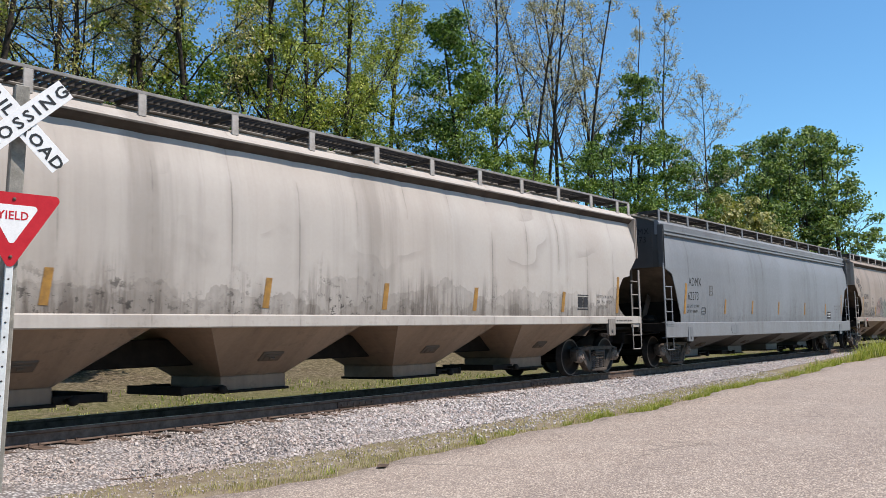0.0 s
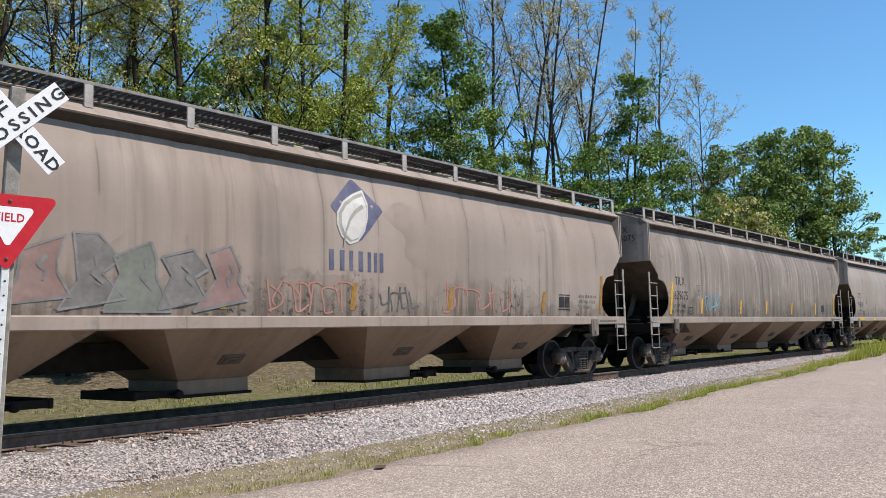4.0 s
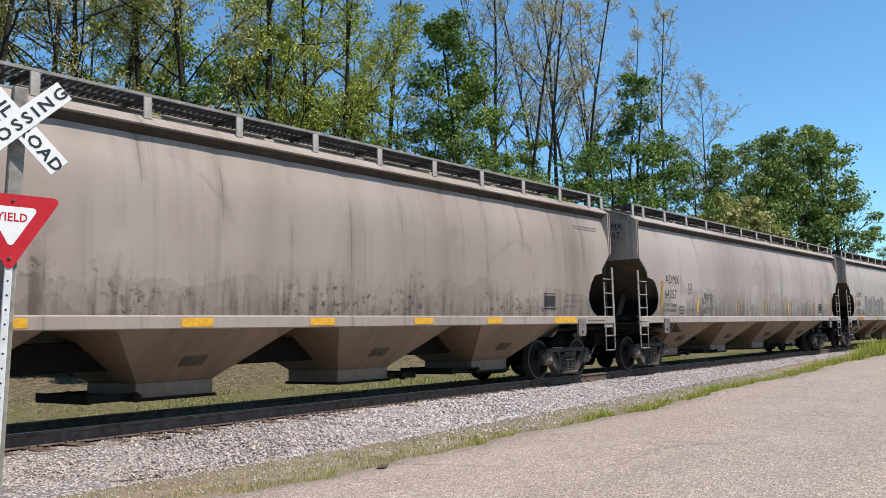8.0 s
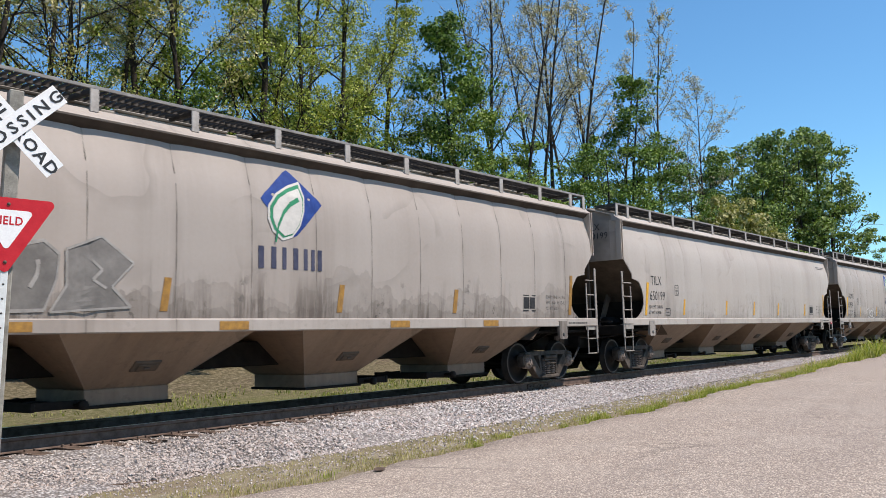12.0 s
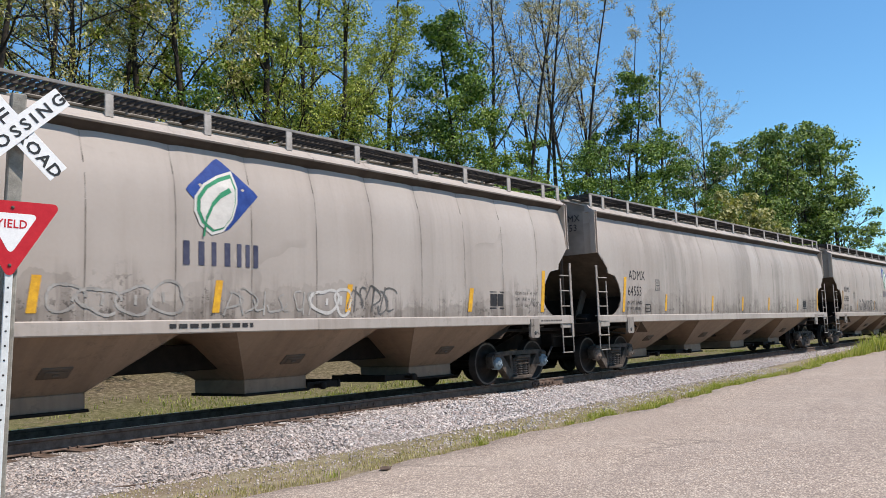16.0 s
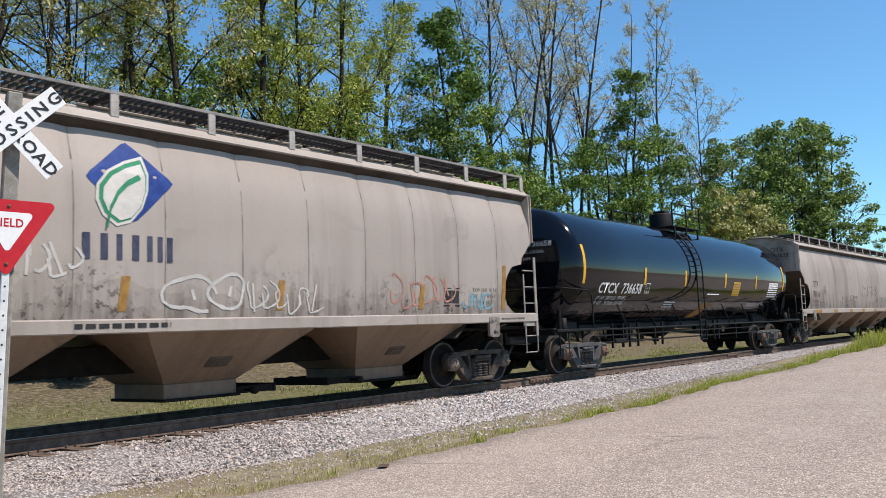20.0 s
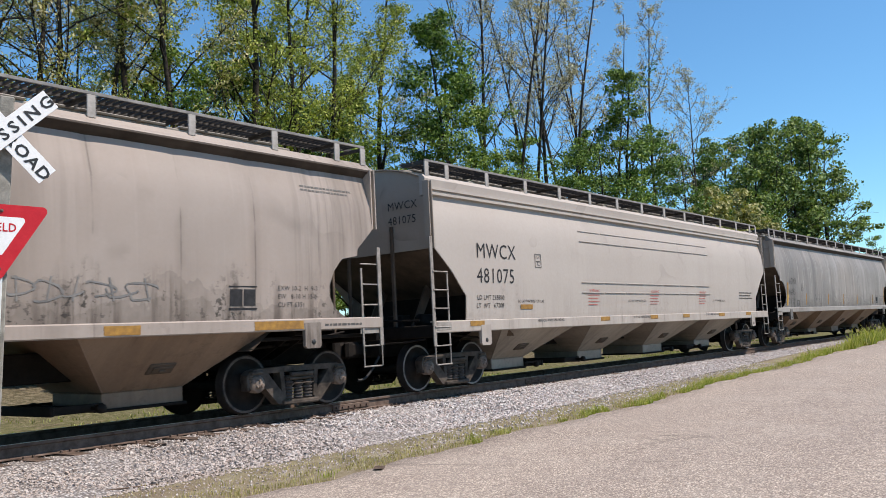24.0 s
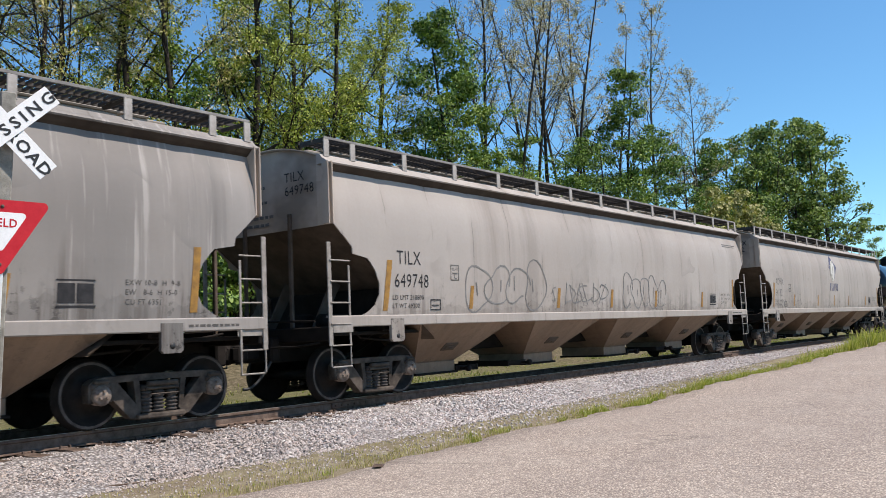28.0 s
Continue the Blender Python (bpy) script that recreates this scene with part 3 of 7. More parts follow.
def spring_shape():
    s = Shape()
    prof = []
    for i in range(6):
        z = 0.175 + i * 0.05
        prof += [(z, 0.062), (z + 0.014, 0.085), (z + 0.030, 0.085), (z + 0.044, 0.062)]
    return s.lathe(prof, 10, "z")


def wheelset_shape():
    s = Shape()
    s.lathe([(-1.05, 0.0), (-1.05, 0.075), (-0.85, 0.085), (0.85, 0.085), (1.05, 0.075), (1.05, 0.0)], 12)
    for q in (-1, 1):
        prof = [(q * 0.88, 0.10), (q * 0.86, 0.15), (q * 0.795, 0.21), (q * 0.79, 0.33), (q * 0.845, 0.385), (q * 0.85, 0.44), (q * 0.845, 0.452), (q * 0.745, 0.460), (q * 0.735, 0.485), (q * 0.715, 0.483), (q * 0.712, 0.40), (q * 0.745, 0.34), (q * 0.745, 0.20), (q * 0.70, 0.12), (q * 0.70, 0.086)]
        s.lathe(prof, 32)
    return s


def wheel_scuff_shape():
    s = Shape()
    s.lathe([(-0.8515, 0.40), (-0.8525, 0.435)], 32)
    return s


def bearing_shape():
    s = Shape()
    s.lathe([(0.10, 0.13), (-0.03, 0.135), (-0.05, 0.125), (-0.06, 0.10), (-0.06, 0.07), (-0.085, 0.062), (-0.085, 0.0)], 18)
    for a in range(3):
        s.lathe([(-0.08, 0.022), (-0.105, 0.022), (-0.105, 0.0)], 6, at=(0.055 * math.sin(a * 2.1), 0, 0.055 * math.cos(a * 2.1)), smooth=False)
    return s


def truck_shape():
    s = Shape().box(-0.20, 0.20, -1.02, 1.02, 0.42, 0.70, 0.03)
    s.lathe([(0.70, 0.30), (0.78, 0.30), (0.78, 0.0)], 16, "z")
    for q in (-1, 1):
        s.box(q * 0.38, q * 0.46, -0.7, 0.7, 0.32, 0.44, 0.01)
        for w in (-0.74, 0.74):
            s.box(q * 0.40, q * 0.47, w - 0.05, w + 0.05, 0.30, 0.58, 0.01)
    s.tube([(-0.4, 0.2, 0.36), (0.4, 0.2, 0.30)], 0.025, 6)
    return s


def worn_edges(shape, width):
    """The mesh of a casting with its edges rounded off."""
    me = shape.mesh("casting")
    b = bmesh.new()
    b.from_mesh(me)
    bmesh.ops.remove_doubles(b, verts=b.verts, dist=0.0005)
    sharp = [e for e in b.edges if len(e.link_faces) == 2 and e.calc_face_angle(0.0) > 0.6]
    bmesh.ops.bevel(b, geom=sharp, offset=width, segments=1, affect="EDGES", clamp_overlap=True)
    b.to_mesh(me)
    b.free()
    return me


def add_truck(car, x, front_x0, frame_mat, bearing_mat, scuffed):
    tr = part("truck", kept("truck", truck_shape), MAT["steel_dark"], car, "dusty cast-steel three-piece truck", at=(x, 0, 0))
    for q in (-1, 1):
        part("side_frame", kept("side_frame", lambda: worn_edges(side_frame_shape(), 0.014)), frame_mat, tr, at=(0, q * 1.02, 0))
        for w in (-0.20, 0.0, 0.20):
            part("spring", kept("spring", spring_shape), MAT["spring"], tr, at=(w, q * 1.05, 0))
        for w in (-0.889, 0.889):
            part("bearing_cap", kept("bearing", bearing_shape), bearing_mat, tr, at=pose(w, q * 1.10, 0.457, 0, 0, 0 if q < 0 else 180))
    for w in (-0.889, 0.889):
        ws = part("wheelset", kept("wheelset", wheelset_shape), MAT["wheel"], car, "brown steel wheels on an axle", at=(x + w, 0, 0.457))
        for q in (0, 180):
            part("wheel_rim_face", kept("scuff", wheel_scuff_shape), MAT["scuff"] if scuffed else MAT["rim"], ws, at=pose(0, 0, 0, 0, 0, q))
        WHEELS.append((ws, front_x0, x + w))


MAT["spring"] = mottled("dusty_spring_steel", (0.03, 0.025, 0.022), (0.13, 0.11, 0.10), 9, 0.8, 0.3, 0.003)
MAT["rim"] = mottled("worn_rim_face", (0.05, 0.038, 0.031), (0.18, 0.145, 0.125), 6, 0.6, 0.2, 0.003)
MAT["scuff"] = mottled("pale_rim_face", (0.16, 0.14, 0.125), (0.34, 0.31, 0.29), 6, 0.6, 0.2, 0.003)
MAT["bearing_blue"] = mottled("blue_grey_bearing_cap", (0.13, 0.17, 0.2), (0.3, 0.36, 0.4), 9, 0.6, 0.3, 0.004)


def body_y(z):
    """Half width of a hopper car at height z: sides bow out to the middle."""
    pts = [(1.2, 1.545), (1.6, 1.575), (2.2, 1.605), (2.9, 1.615), (3.3, 1.585), (3.7, 1.475), (3.95, 1.41), (4.1, 1.38)]
    for (a, p), (b, q) in zip(pts, pts[1:]):
        if z <= b:
            return p + (q - p) * max(0.0, (z - a) / (b - a))
    return pts[-1][1]


ROUND_CUT = ((1.42, 0.76), (1.48, 0.92), (1.60, 1.10), (1.78, 1.20), (1.96, 1.20), (2.18, 1.10), (2.33, 0.97), (2.39, 0.90), (2.45, 0.55), (2.57, 0.53), (2.93, 0.13), (3.95, 0.13))
STRAIGHT_CUT = ((1.25, 1.12), (1.45, 1.10), (2.05, 0.80), (2.62, 0.52), (2.74, 0.12), (2.80, 0.10), (3.95, 0.10))
STEP_CUT = ((1.33, 1.06), (1.80, 1.06), (1.98, 0.88), (2.31, 0.56), (2.69, 0.10), (2.9, 0.10), (3.95, 0.10))


def cut_at(cut, z):
    for (a, p), (b, q) in zip(cut, cut[1:]):
        if z <= b:
            return p + (q - p) * max(0.0, (z - a) / (b - a))
    return cut[-1][1]


def side_sheet_shape(half, cut, panels, bulge):
    """The bowed side of the body, its sheets welded edge to edge, its ends cut away over the trucks."""
    s = Shape()
    zs = sorted({z for z, _ in cut} | {1.9, 2.2, 2.45, 2.75, 3.1, 3.3, 3.5, 3.7, 3.85})
    zs = [z for z in zs if z >= cut[0][0]]
    per = 8
    n = panels * per
    us = [-half + 0.13 + (2 * half - 0.26) * i / n for i in range(n + 1)]
    us = [-half] + us + [half]
    v, f = [], []
    for z in zs:
        lo = -half + cut_at(cut, z)
        for i, u in enumerate(us):
            c = min(max(u, lo), -lo)
            fr = ((i - 1) % per) / per
            b = bulge * (1 - (2 * fr - 1) ** 6) if 0 < i < len(us) - 1 else 0
            v.append((c, -(body_y(z) + b), z))
    m = len(us)
    for r in range(len(zs) - 1):
        for i in range(m - 1):
            q = (r * m + i, r * m + i + 1, (r + 1) * m + i + 1, (r + 1) * m + i)
            if v[q[0]][0] == v[q[1]][0] and v[q[2]][0] == v[q[3]][0]:
                continue
            if v[q[0]][0] == v[q[1]][0]:
                q = (q[0], q[2], q[3])
            elif v[q[2]][0] == v[q[3]][0]:
                q = q[:3]
            f.append(q)
    s.add(v, f, True)
    s.add([(x, y + 0.02, z) for x, y, z in v], f, True)
    return s


def seam_shape():
    """A dirt-lined weld running up the near side."""
    s = Shape()
    zs = [1.43 + 2.42 * i / 12 for i in range(13)]
    v = []
    for i, z in enumerate(zs):
        y = -(body_y(z) + 0.003)
        w = 0.006 + 0.005 * math.sin(i * 2.1)
        v += [(-w, y, z), (w, y, z)]
    return s.add(v, [(2 * i, 2 * i + 1, 2 * i + 3, 2 * i + 2) for i in range(12)])


def roof_shape(half):
    s = Shape()
    ys = [-1.40 + 2.8 * i / 16 for i in range(17)]
    zr = lambda y: 4.08 + 0.30 * (1 - (y / 1.40) ** 2)
    xs = [-half + 0.06, half - 0.06]
    v = [(x, y, zr(y)) for x in xs for y in ys] + [(x, y, zr(y) - 0.03) for x in xs for y in ys]
    f = [(i, i + 1, 17 + i + 1, 17 + i) for i in range(16)] + [(34 + i, 51 + i, 51 + i + 1, 34 + i + 1) for i in range(16)]
    f += [(i, 34 + i, 35 + i, i + 1) for i in range(16)] + [(17 + i, 18 + i, 52 + i, 51 + i) for i in range(16)]
    return s.add(v, f, True)


def chord_shape(half, style):
    s = Shape()
    if style == "ribbed":
        out = [(-1.44, 3.70), (-1.555, 3.72), (-1.555, 3.77), (-1.50, 3.78), (-1.50, 3.81), (-1.555, 3.82), (-1.555, 3.87), (-1.50, 3.88), (-1.52, 4.02), (-1.46, 4.10), (-1.38, 4.10), (-1.38, 3.70)]
    else:
        out = [(-1.40, 3.93), (-1.575, 3.935), (-1.592, 3.955), (-1.575, 3.985), (-1.50, 4.025), (-1.44, 4.095), (-1.36, 4.12), (-1.36, 3.93)]
    n = len(out)
    v = [(x, y, z) for x in (-half + 0.02, half - 0.02) for y, z in out]
    f = [(i, (i + 1) % n, n + (i + 1) % n, n + i) for i in range(n)] + [tuple(range(n))[::-1], tuple(range(n, 2 * n))]
    return s.add(v, f)


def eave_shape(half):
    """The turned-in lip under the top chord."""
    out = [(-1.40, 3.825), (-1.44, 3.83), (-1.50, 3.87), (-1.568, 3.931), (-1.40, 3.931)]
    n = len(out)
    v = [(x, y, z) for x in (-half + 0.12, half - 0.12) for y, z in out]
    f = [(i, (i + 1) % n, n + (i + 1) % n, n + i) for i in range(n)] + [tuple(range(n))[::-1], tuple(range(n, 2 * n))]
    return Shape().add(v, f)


def end_sheet_shape(half, cut):
    """The upright end wall with its corner posts, for the -x end."""
    s = Shape()
    x = -half + cut[-1][1]
    zc = [z for z, u in cut if u <= cut[-1][1] + 0.01][0]
    zs = [zc + (3.95 - zc) * i / 6 for i in range(7)]
    ring = [(-body_y(z), z) for z in zs] + [(y, 4.08 + 0.27 * (1 - (y / 1.4) ** 2)) for y in (-1.40, -1.0, -0.5, 0, 0.5, 1.0, 1.40)] + [(body_y(z), z) for z in zs[::-1]]
    n = len(ring)
    s.add([(x, y, z) for y, z in ring] + [(x + 0.03, y, z) for y, z in ring], [tuple(range(n)), tuple(range(n, 2 * n))[::-1]] + [(i, n + i, n + (i + 1) % n, (i + 1) % n) for i in range(n)])
    return s


def corner_post_shape(cut):
    """A straight upright channel at the corner of the end wall, for the near side."""
    zc = [z for z, u in cut if u <= cut[-1][1] + 0.01][0]
    s = Shape().box(-0.012, 0.012, -1.618, -1.25, zc, 3.97, 0.004)
    s.box(-0.105, -0.085, -1.618, -1.47, zc, 3.97, 0.004)
    return s.box(-0.09, 0.0, -1.48, -1.46, zc, 3.97)


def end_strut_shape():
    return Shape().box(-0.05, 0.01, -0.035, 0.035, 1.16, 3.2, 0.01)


def slope_sheet_shape(half, cut):
    s = Shape()
    x = -half + cut[-1][1]
    zc = [z for z, u in cut if u <= cut[-1][1] + 0.01][0]
    top = Vector((x, 0, zc))
    foot = Vector((-half + 2.75, 0, 1.0))
    k = 8
    v = []
    for i in range(k + 1):
        p = top.lerp(foot, i / k)
        w = body_y(p.z) - 0.02
        v += [(p.x, -w, p.z), (p.x, w, p.z)]
    f = [(2 * i, 2 * i + 1, 2 * i + 3, 2 * i + 2) for i in range(k)]
    s.add(v, f)
    s.add([(x + 0.02, y, z - 0.03) for x, y, z in v], f)
    for y in (-0.6, 0.6):
        s.add([(-half + 0.55, y - 0.02, 1.25), (-half + 0.75, y - 0.02, 1.25), (-half + 1.25, y - 0.02, 2.0), (-half + 1.05, y - 0.02, 2.1), (-half + 0.55, y + 0.02, 1.25), (-half + 0.75, y + 0.02, 1.25), (-half + 1.25, y + 0.02, 2.0), (-half + 1.05, y + 0.02, 2.1)], [(0, 1, 2, 3), (4, 7, 6, 5), (0, 4, 5, 1), (1, 5, 6, 2), (2, 6, 7, 3), (3, 7, 4, 0)])
    return s


def shear_plate_shape(half):
    """Deck and bolster webs over a truck at the -x end, with brake gear under the slope."""
    s = Shape().box(-half + 0.05, -half + 2.9, -1.35, 1.35, 1.10, 1.16, 0.01)
    for x in (1.45, 1.75):
        s.add([(-half + x, -1.5, 1.25), (-half + x, 1.5, 1.25), (-half + x, 0.5, 0.80), (-half + x, -0.5, 0.80), (-half + x + 0.03, -1.5, 1.25), (-half + x + 0.03, 1.5, 1.25), (-half + x + 0.03, 0.5, 0.80), (-half + x + 0.03, -0.5, 0.80)], [(0, 1, 2, 3), (7, 6, 5, 4), (0, 4, 5, 1), (1, 5, 6, 2), (2, 6, 7, 3), (3, 7, 4, 0)])
    s.box(-half + 1.42, -half + 1.85, -1.45, 1.45, 1.16, 1.9, 0.02)
    s.lathe([(-0.3, 0), (-0.3, 0.13), (0.3, 0.13), (0.3, 0)], 12, "x", (-half + 0.9, -0.75, 1.36))
    s.box(-half + 0.55, -half + 0.85, -0.35, 0.05, 1.16, 1.5, 0.03)
    s.tube([(-half + 0.3, -1.2, 1.2), (-half + 0.8, -1.25, 1.3), (-half + 1.3, -1.0, 1.05), (-half + 2.3, -1.1, 0.95)], 0.022, 6)
    s.tube([(-half + 0.3, 1.0, 1.2), (-half + 1.3, 0.9, 1.05), (-half + 2.6, 0.9, 0.98)], 0.022, 6)
    return s


def sill_shape(half, z0, z1):
    s = Shape()
    out = [(-1.50, z1 + 0.01), (-1.60, z1 + 0.005), (-1.615, z1 - 0.012), (-1.615, z0 + 0.015), (-1.60, z0), (-1.48, z0), (-1.48, z0 + 0.02), (-1.585, z0 + 0.02), (-1.585, z1 - 0.02), (-1.50, z1 - 0.02)]
    n = len(out)
    v = [(x, y, z) for x in (-half, half) for y, z in out]
    f = [(i, (i + 1) % n, n + (i + 1) % n, n + i) for i in range(n)] + [tuple(range(n))[::-1], tuple(range(n, 2 * n))]
    return s.add(v, f)


BAY_W, BAY_G, BAY_B, BAY_A = 1.52, 0.62, 0.63, 1.48


def bay_shape(length, top, bottom):
    """One hopper bay: side sheets and cross sheets sloping down to a square outlet box."""
    s = Shape()
    w, g, b = BAY_W, BAY_G, BAY_B
    low, foot = bottom + 0.09, bottom - 0.13
    a = BAY_A
    r, zr = length / 2, low + (length / 2 - b) * (top - low) / (a - b)
    for q in (-1, 1):
        s.add([(-a, q * w, top), (a, q * w, top), (b, q * g, low), (-b, q * g, low)], [(0, 1, 2, 3) if q < 0 else (3, 2, 1, 0)])
        s.add([(q * a, -w, top), (q * r, -w, zr), (q * r, w, zr), (q * a, w, top), (q * b, g, low), (q * b, -g, low)], [(0, 1, 2, 3, 4, 5)])
        for e in (-1, 1):
            s.tube([(e * a, q * w, top), (e * b, q * g, low)], 0.012, 5)
    s.box(-b - 0.02, b + 0.02, -g - 0.02, g + 0.02, foot, low, 0.01)
    return s


def hatch_plate_shape(length, top, bottom):
    """A dark inspection cover bolted on the sloping sheet."""
    s = Shape()
    low = bottom + 0.09
    n = Vector((0, low - top, BAY_G - BAY_W)).normalized()
    c = Vector((0.05, -(BAY_W + (BAY_G - BAY_W) * 0.6), top + (low - top) * 0.6))
    u, w = Vector((1, 0, 0)), n.cross(Vector((1, 0, 0)))
    m = Matrix((u, w, n)).transposed().to_4x4()
    m.translation = c
    s.box(-0.21, 0.21, -0.11, 0.11, -0.01, 0.022, 0.012, m)
    s.box(-0.15, 0.15, -0.06, 0.06, 0.022, 0.04, 0.01, m)
    s.box(-0.05, 0.05, -0.02, 0.02, 0.04, 0.065, 0.008, m)
    return s


def gate_shape(bottom):
    """Sliding gate frame under the outlet box, with its operating shaft."""
    z = bottom - 0.13
    s = Shape().box(-0.68, 0.68, -0.70, 0.70, z - 0.035, z + 0.01, 0.01)
    for q in (-0.68, 0.64):
        s.box(-1.36, -0.64, q, q + 0.04, z - 0.01, z + 0.10, 0.006)
    s.box(-1.40, -1.34, -0.70, 0.70, z - 0.02, z + 0.11, 0.01)
    s.box(-1.34, -0.66, -0.60, 0.60, z + 0.03, z + 0.05)
    s.tube([(-0.80, -0.90, z + 0.04), (-0.80, 0.90, z + 0.04)], 0.028, 8)
    for q in (-0.88, 0.88):
        s.lathe([(-0.04, 0.0), (-0.04, 0.065), (0.04, 0.065), (0.04, 0.0)], 8, at=(-0.80, q, z + 0.04))
    return s


def grating_shape(half):
    """Cross bars of the walkway and the two thin bars that carry them."""
    s = Shape()
    for y in (-1.16, -0.86):
        s.box(-half + 0.1, half - 0.1, y - 0.010, y + 0.010, 4.352, 4.398)
    n = int((2 * half - 0.3) / 0.105)
    for i in range(n):
        x = -half + 0.15 + 0.105 * i
        s.box(x - 0.016, x + 0.016, -1.45, -0.87, 4.360, 4.396)
    return s


def edge_bar_shape(half):
    return Shape().box(-half + 0.1, half - 0.1, -1.476, -1.452, 4.362, 4.405, 0.004)


def post_shape():
    return Shape().box(-0.06, 0.06, -0.012, 0.012, -0.30, 0.0, 0.004)


def bracket_shape():
    return Shape().bar((-0.02, -0.02), (0.02, -0.02), 0.05, 0.0, 0.60)


def trough_shape(half):
    s = Shape().box(-half + 0.8, half - 0.8, -0.36, 0.36, 4.36, 4.46, 0.02)
    n = 8
    for i in range(n):
        x = -half + 1.0 + (2 * half - 2.0) * (i + 0.5) / n
        s.box(x - 1.0, x + 1.0, -0.40, 0.40, 4.46, 4.50, 0.02)
        for q in (-0.5, 0.5):
            s.box(x + q - 0.03, x + q + 0.03, -0.46, 0.46, 4.44, 4.54, 0.01)
    return s


def ladder_shape(top, inner, foot, wide=0.45):
    """Outer rail at x = 0, inner rail at x = wide; rungs between."""
    s = Shape().box(-0.042, 0.042, -0.012, 0.012, foot + 0.36, top, 0.004)
    s.box(0.042, wide + 0.05, -0.02, -0.012, 1.15, 1.30, 0.004)
    s.box(wide - 0.02, wide + 0.02, -0.01, 0.01, foot + 0.36, inner, 0.004)
    for x in (0.0, wide):
        s.tube([(x, 0, foot + 0.5), (x, 0, foot + 0.03)], 0.014, 6)
    z = foot + 0.02
    while z < inner + 0.3:
        s.tube([(0, -0.02, z), (wide, -0.02, z)], 0.014, 6)
        z += 0.345
    return s


def end_sill_shape(half):
    s = Shape().box(-half - 0.02, -half + 0.10, -1.58, 1.58, 1.02, 1.26, 0.02)
    s.box(-half - 0.22, -half - 0.02, -0.42, 0.42, 0.70, 1.12, 0.03)
    s.tube([(-half - 0.06, -1.3, 1.35), (-half - 0.10, -0.4, 1.38), (-half - 0.10, 0.4, 1.38), (-half - 0.06, 1.3, 1.35)], 0.018, 6)
    s.tube([(-half - 0.10, -1.45, 1.0), (-half - 0.20, -1.0, 0.95), (-half - 0.30, -0.5, 0.95)], 0.018, 6)
    return s


def draft_sill_shape(half):
    s = Shape().box(-half - 0.05, half + 0.05, -0.24, 0.24, 0.69, 1.10, 0.02)
    return s


def coupler_shape(half):
    s = Shape().box(-half - 0.52, -half - 0.05, -0.10, 0.10, 0.76, 0.96, 0.03)
    s.box(-half - 0.78, -half - 0.48, -0.19, 0.05, 0.72, 1.02, 0.06)
    s.box(-half - 0.80, -half - 0.60, 0.05, 0.19, 0.70, 1.04, 0.05)
    return s


def hose_shape(half):
    pts = []
    for i in range(11):
        a = i / 10
        pts.append((-half - 0.20 - 0.52 * a, -0.38 + 0.10 * a, 0.72 - 0.42 * math.sin(a * 1.75)))
    return Shape().tube(pts, 0.026, 8)


def jack_pad_shape():
    s = Shape()
    out = [(-0.17, 0.42), (0.17, 0.42), (0.17, 0.06), (0.13, 0.02), (-0.13, 0.02), (-0.17, 0.06)]
    s.prism(out, -0.03, 0.03)
    return s


def hole_shape():
    return Shape().lathe([(-0.034, 0.0), (-0.034, 0.045), (0.02, 0.045)], 12)


def flat_shape(outline):
    return Shape().prism(outline, -0.003, 0.001)


def skew_strip(w, h, lean):
    k = 6
    return flat_shape([(lean * i / k, h * i / k) for i in range(k + 1)][::-1] + [(w + lean * i / k, h * i / k) for i in range(k + 1)])


def ink_bars(widths, height, gap):
    """Rows of small plain bars for lettering too worn to read."""
    s = Shape()
    z = 0.0
    r = random.Random(len(widths) * 13 + int(height * 1000))
    for w in widths:
        x = 0.0
        while x < w:
            b = r.uniform(1.2, 3.2) * height
            s.box(x, min(w, x + b), -0.002, 0.001, z, z + height)
            x += b + height * 0.7
        z -= gap
    return s


def tag_strokes(seed, width, height, loops, thick):
    """Loose sprayed strokes, no letters."""
    r = random.Random(seed)
    s = Shape()
    x = 0.0
    step = width / loops
    for i in range(loops):
        pts = []
        a0 = r.uniform(0, 6.28)
        rx, rz = step * r.uniform(0.35, 0.75), height * r.uniform(0.3, 0.5)
        cz = height * r.uniform(0.35, 0.65)
        turn = r.uniform(2.5, 5.5)
        for j in range(15):
            a = a0 + turn * j / 14
            pts.append((x + step / 2 + rx * math.cos(a) + rx * 0.3 * math.sin(2.3 * a), cz + rz * math.sin(a + r.uniform(-0.05, 0.05))))
        for p, q in zip(pts, pts[1:]):
            s.bar(p, q, thick * r.uniform(0.7, 1.2), -0.003, 0.001)
        if r.random() < 0.6:
            s.bar((x + r.uniform(0, step), 0), (x + r.uniform(0, step), height), thick, -0.004, 0.001)
        x += step
    return s


def panel_out(half, x):
    """How far the side stands out between two weld seams, for cars with pillowed sheets."""
    if half != 9.84:
        return 0.002
    f = ((x + half - 0.13) / ((2 * half - 0.26) / 15)) % 1.0
    return PILLOW["now"] * (1 - (2 * f - 1) ** 6)


PILLOW = {"now": 0.010}


def split_fine(mesh):
    b = bmesh.new()
    b.from_mesh(mesh)
    bmesh.ops.triangulate(b, faces=b.faces)
    bmesh.ops.subdivide_edges(b, edges=b.edges, cuts=4, use_grid_fill=True)
    b.to_mesh(mesh)
    b.free()


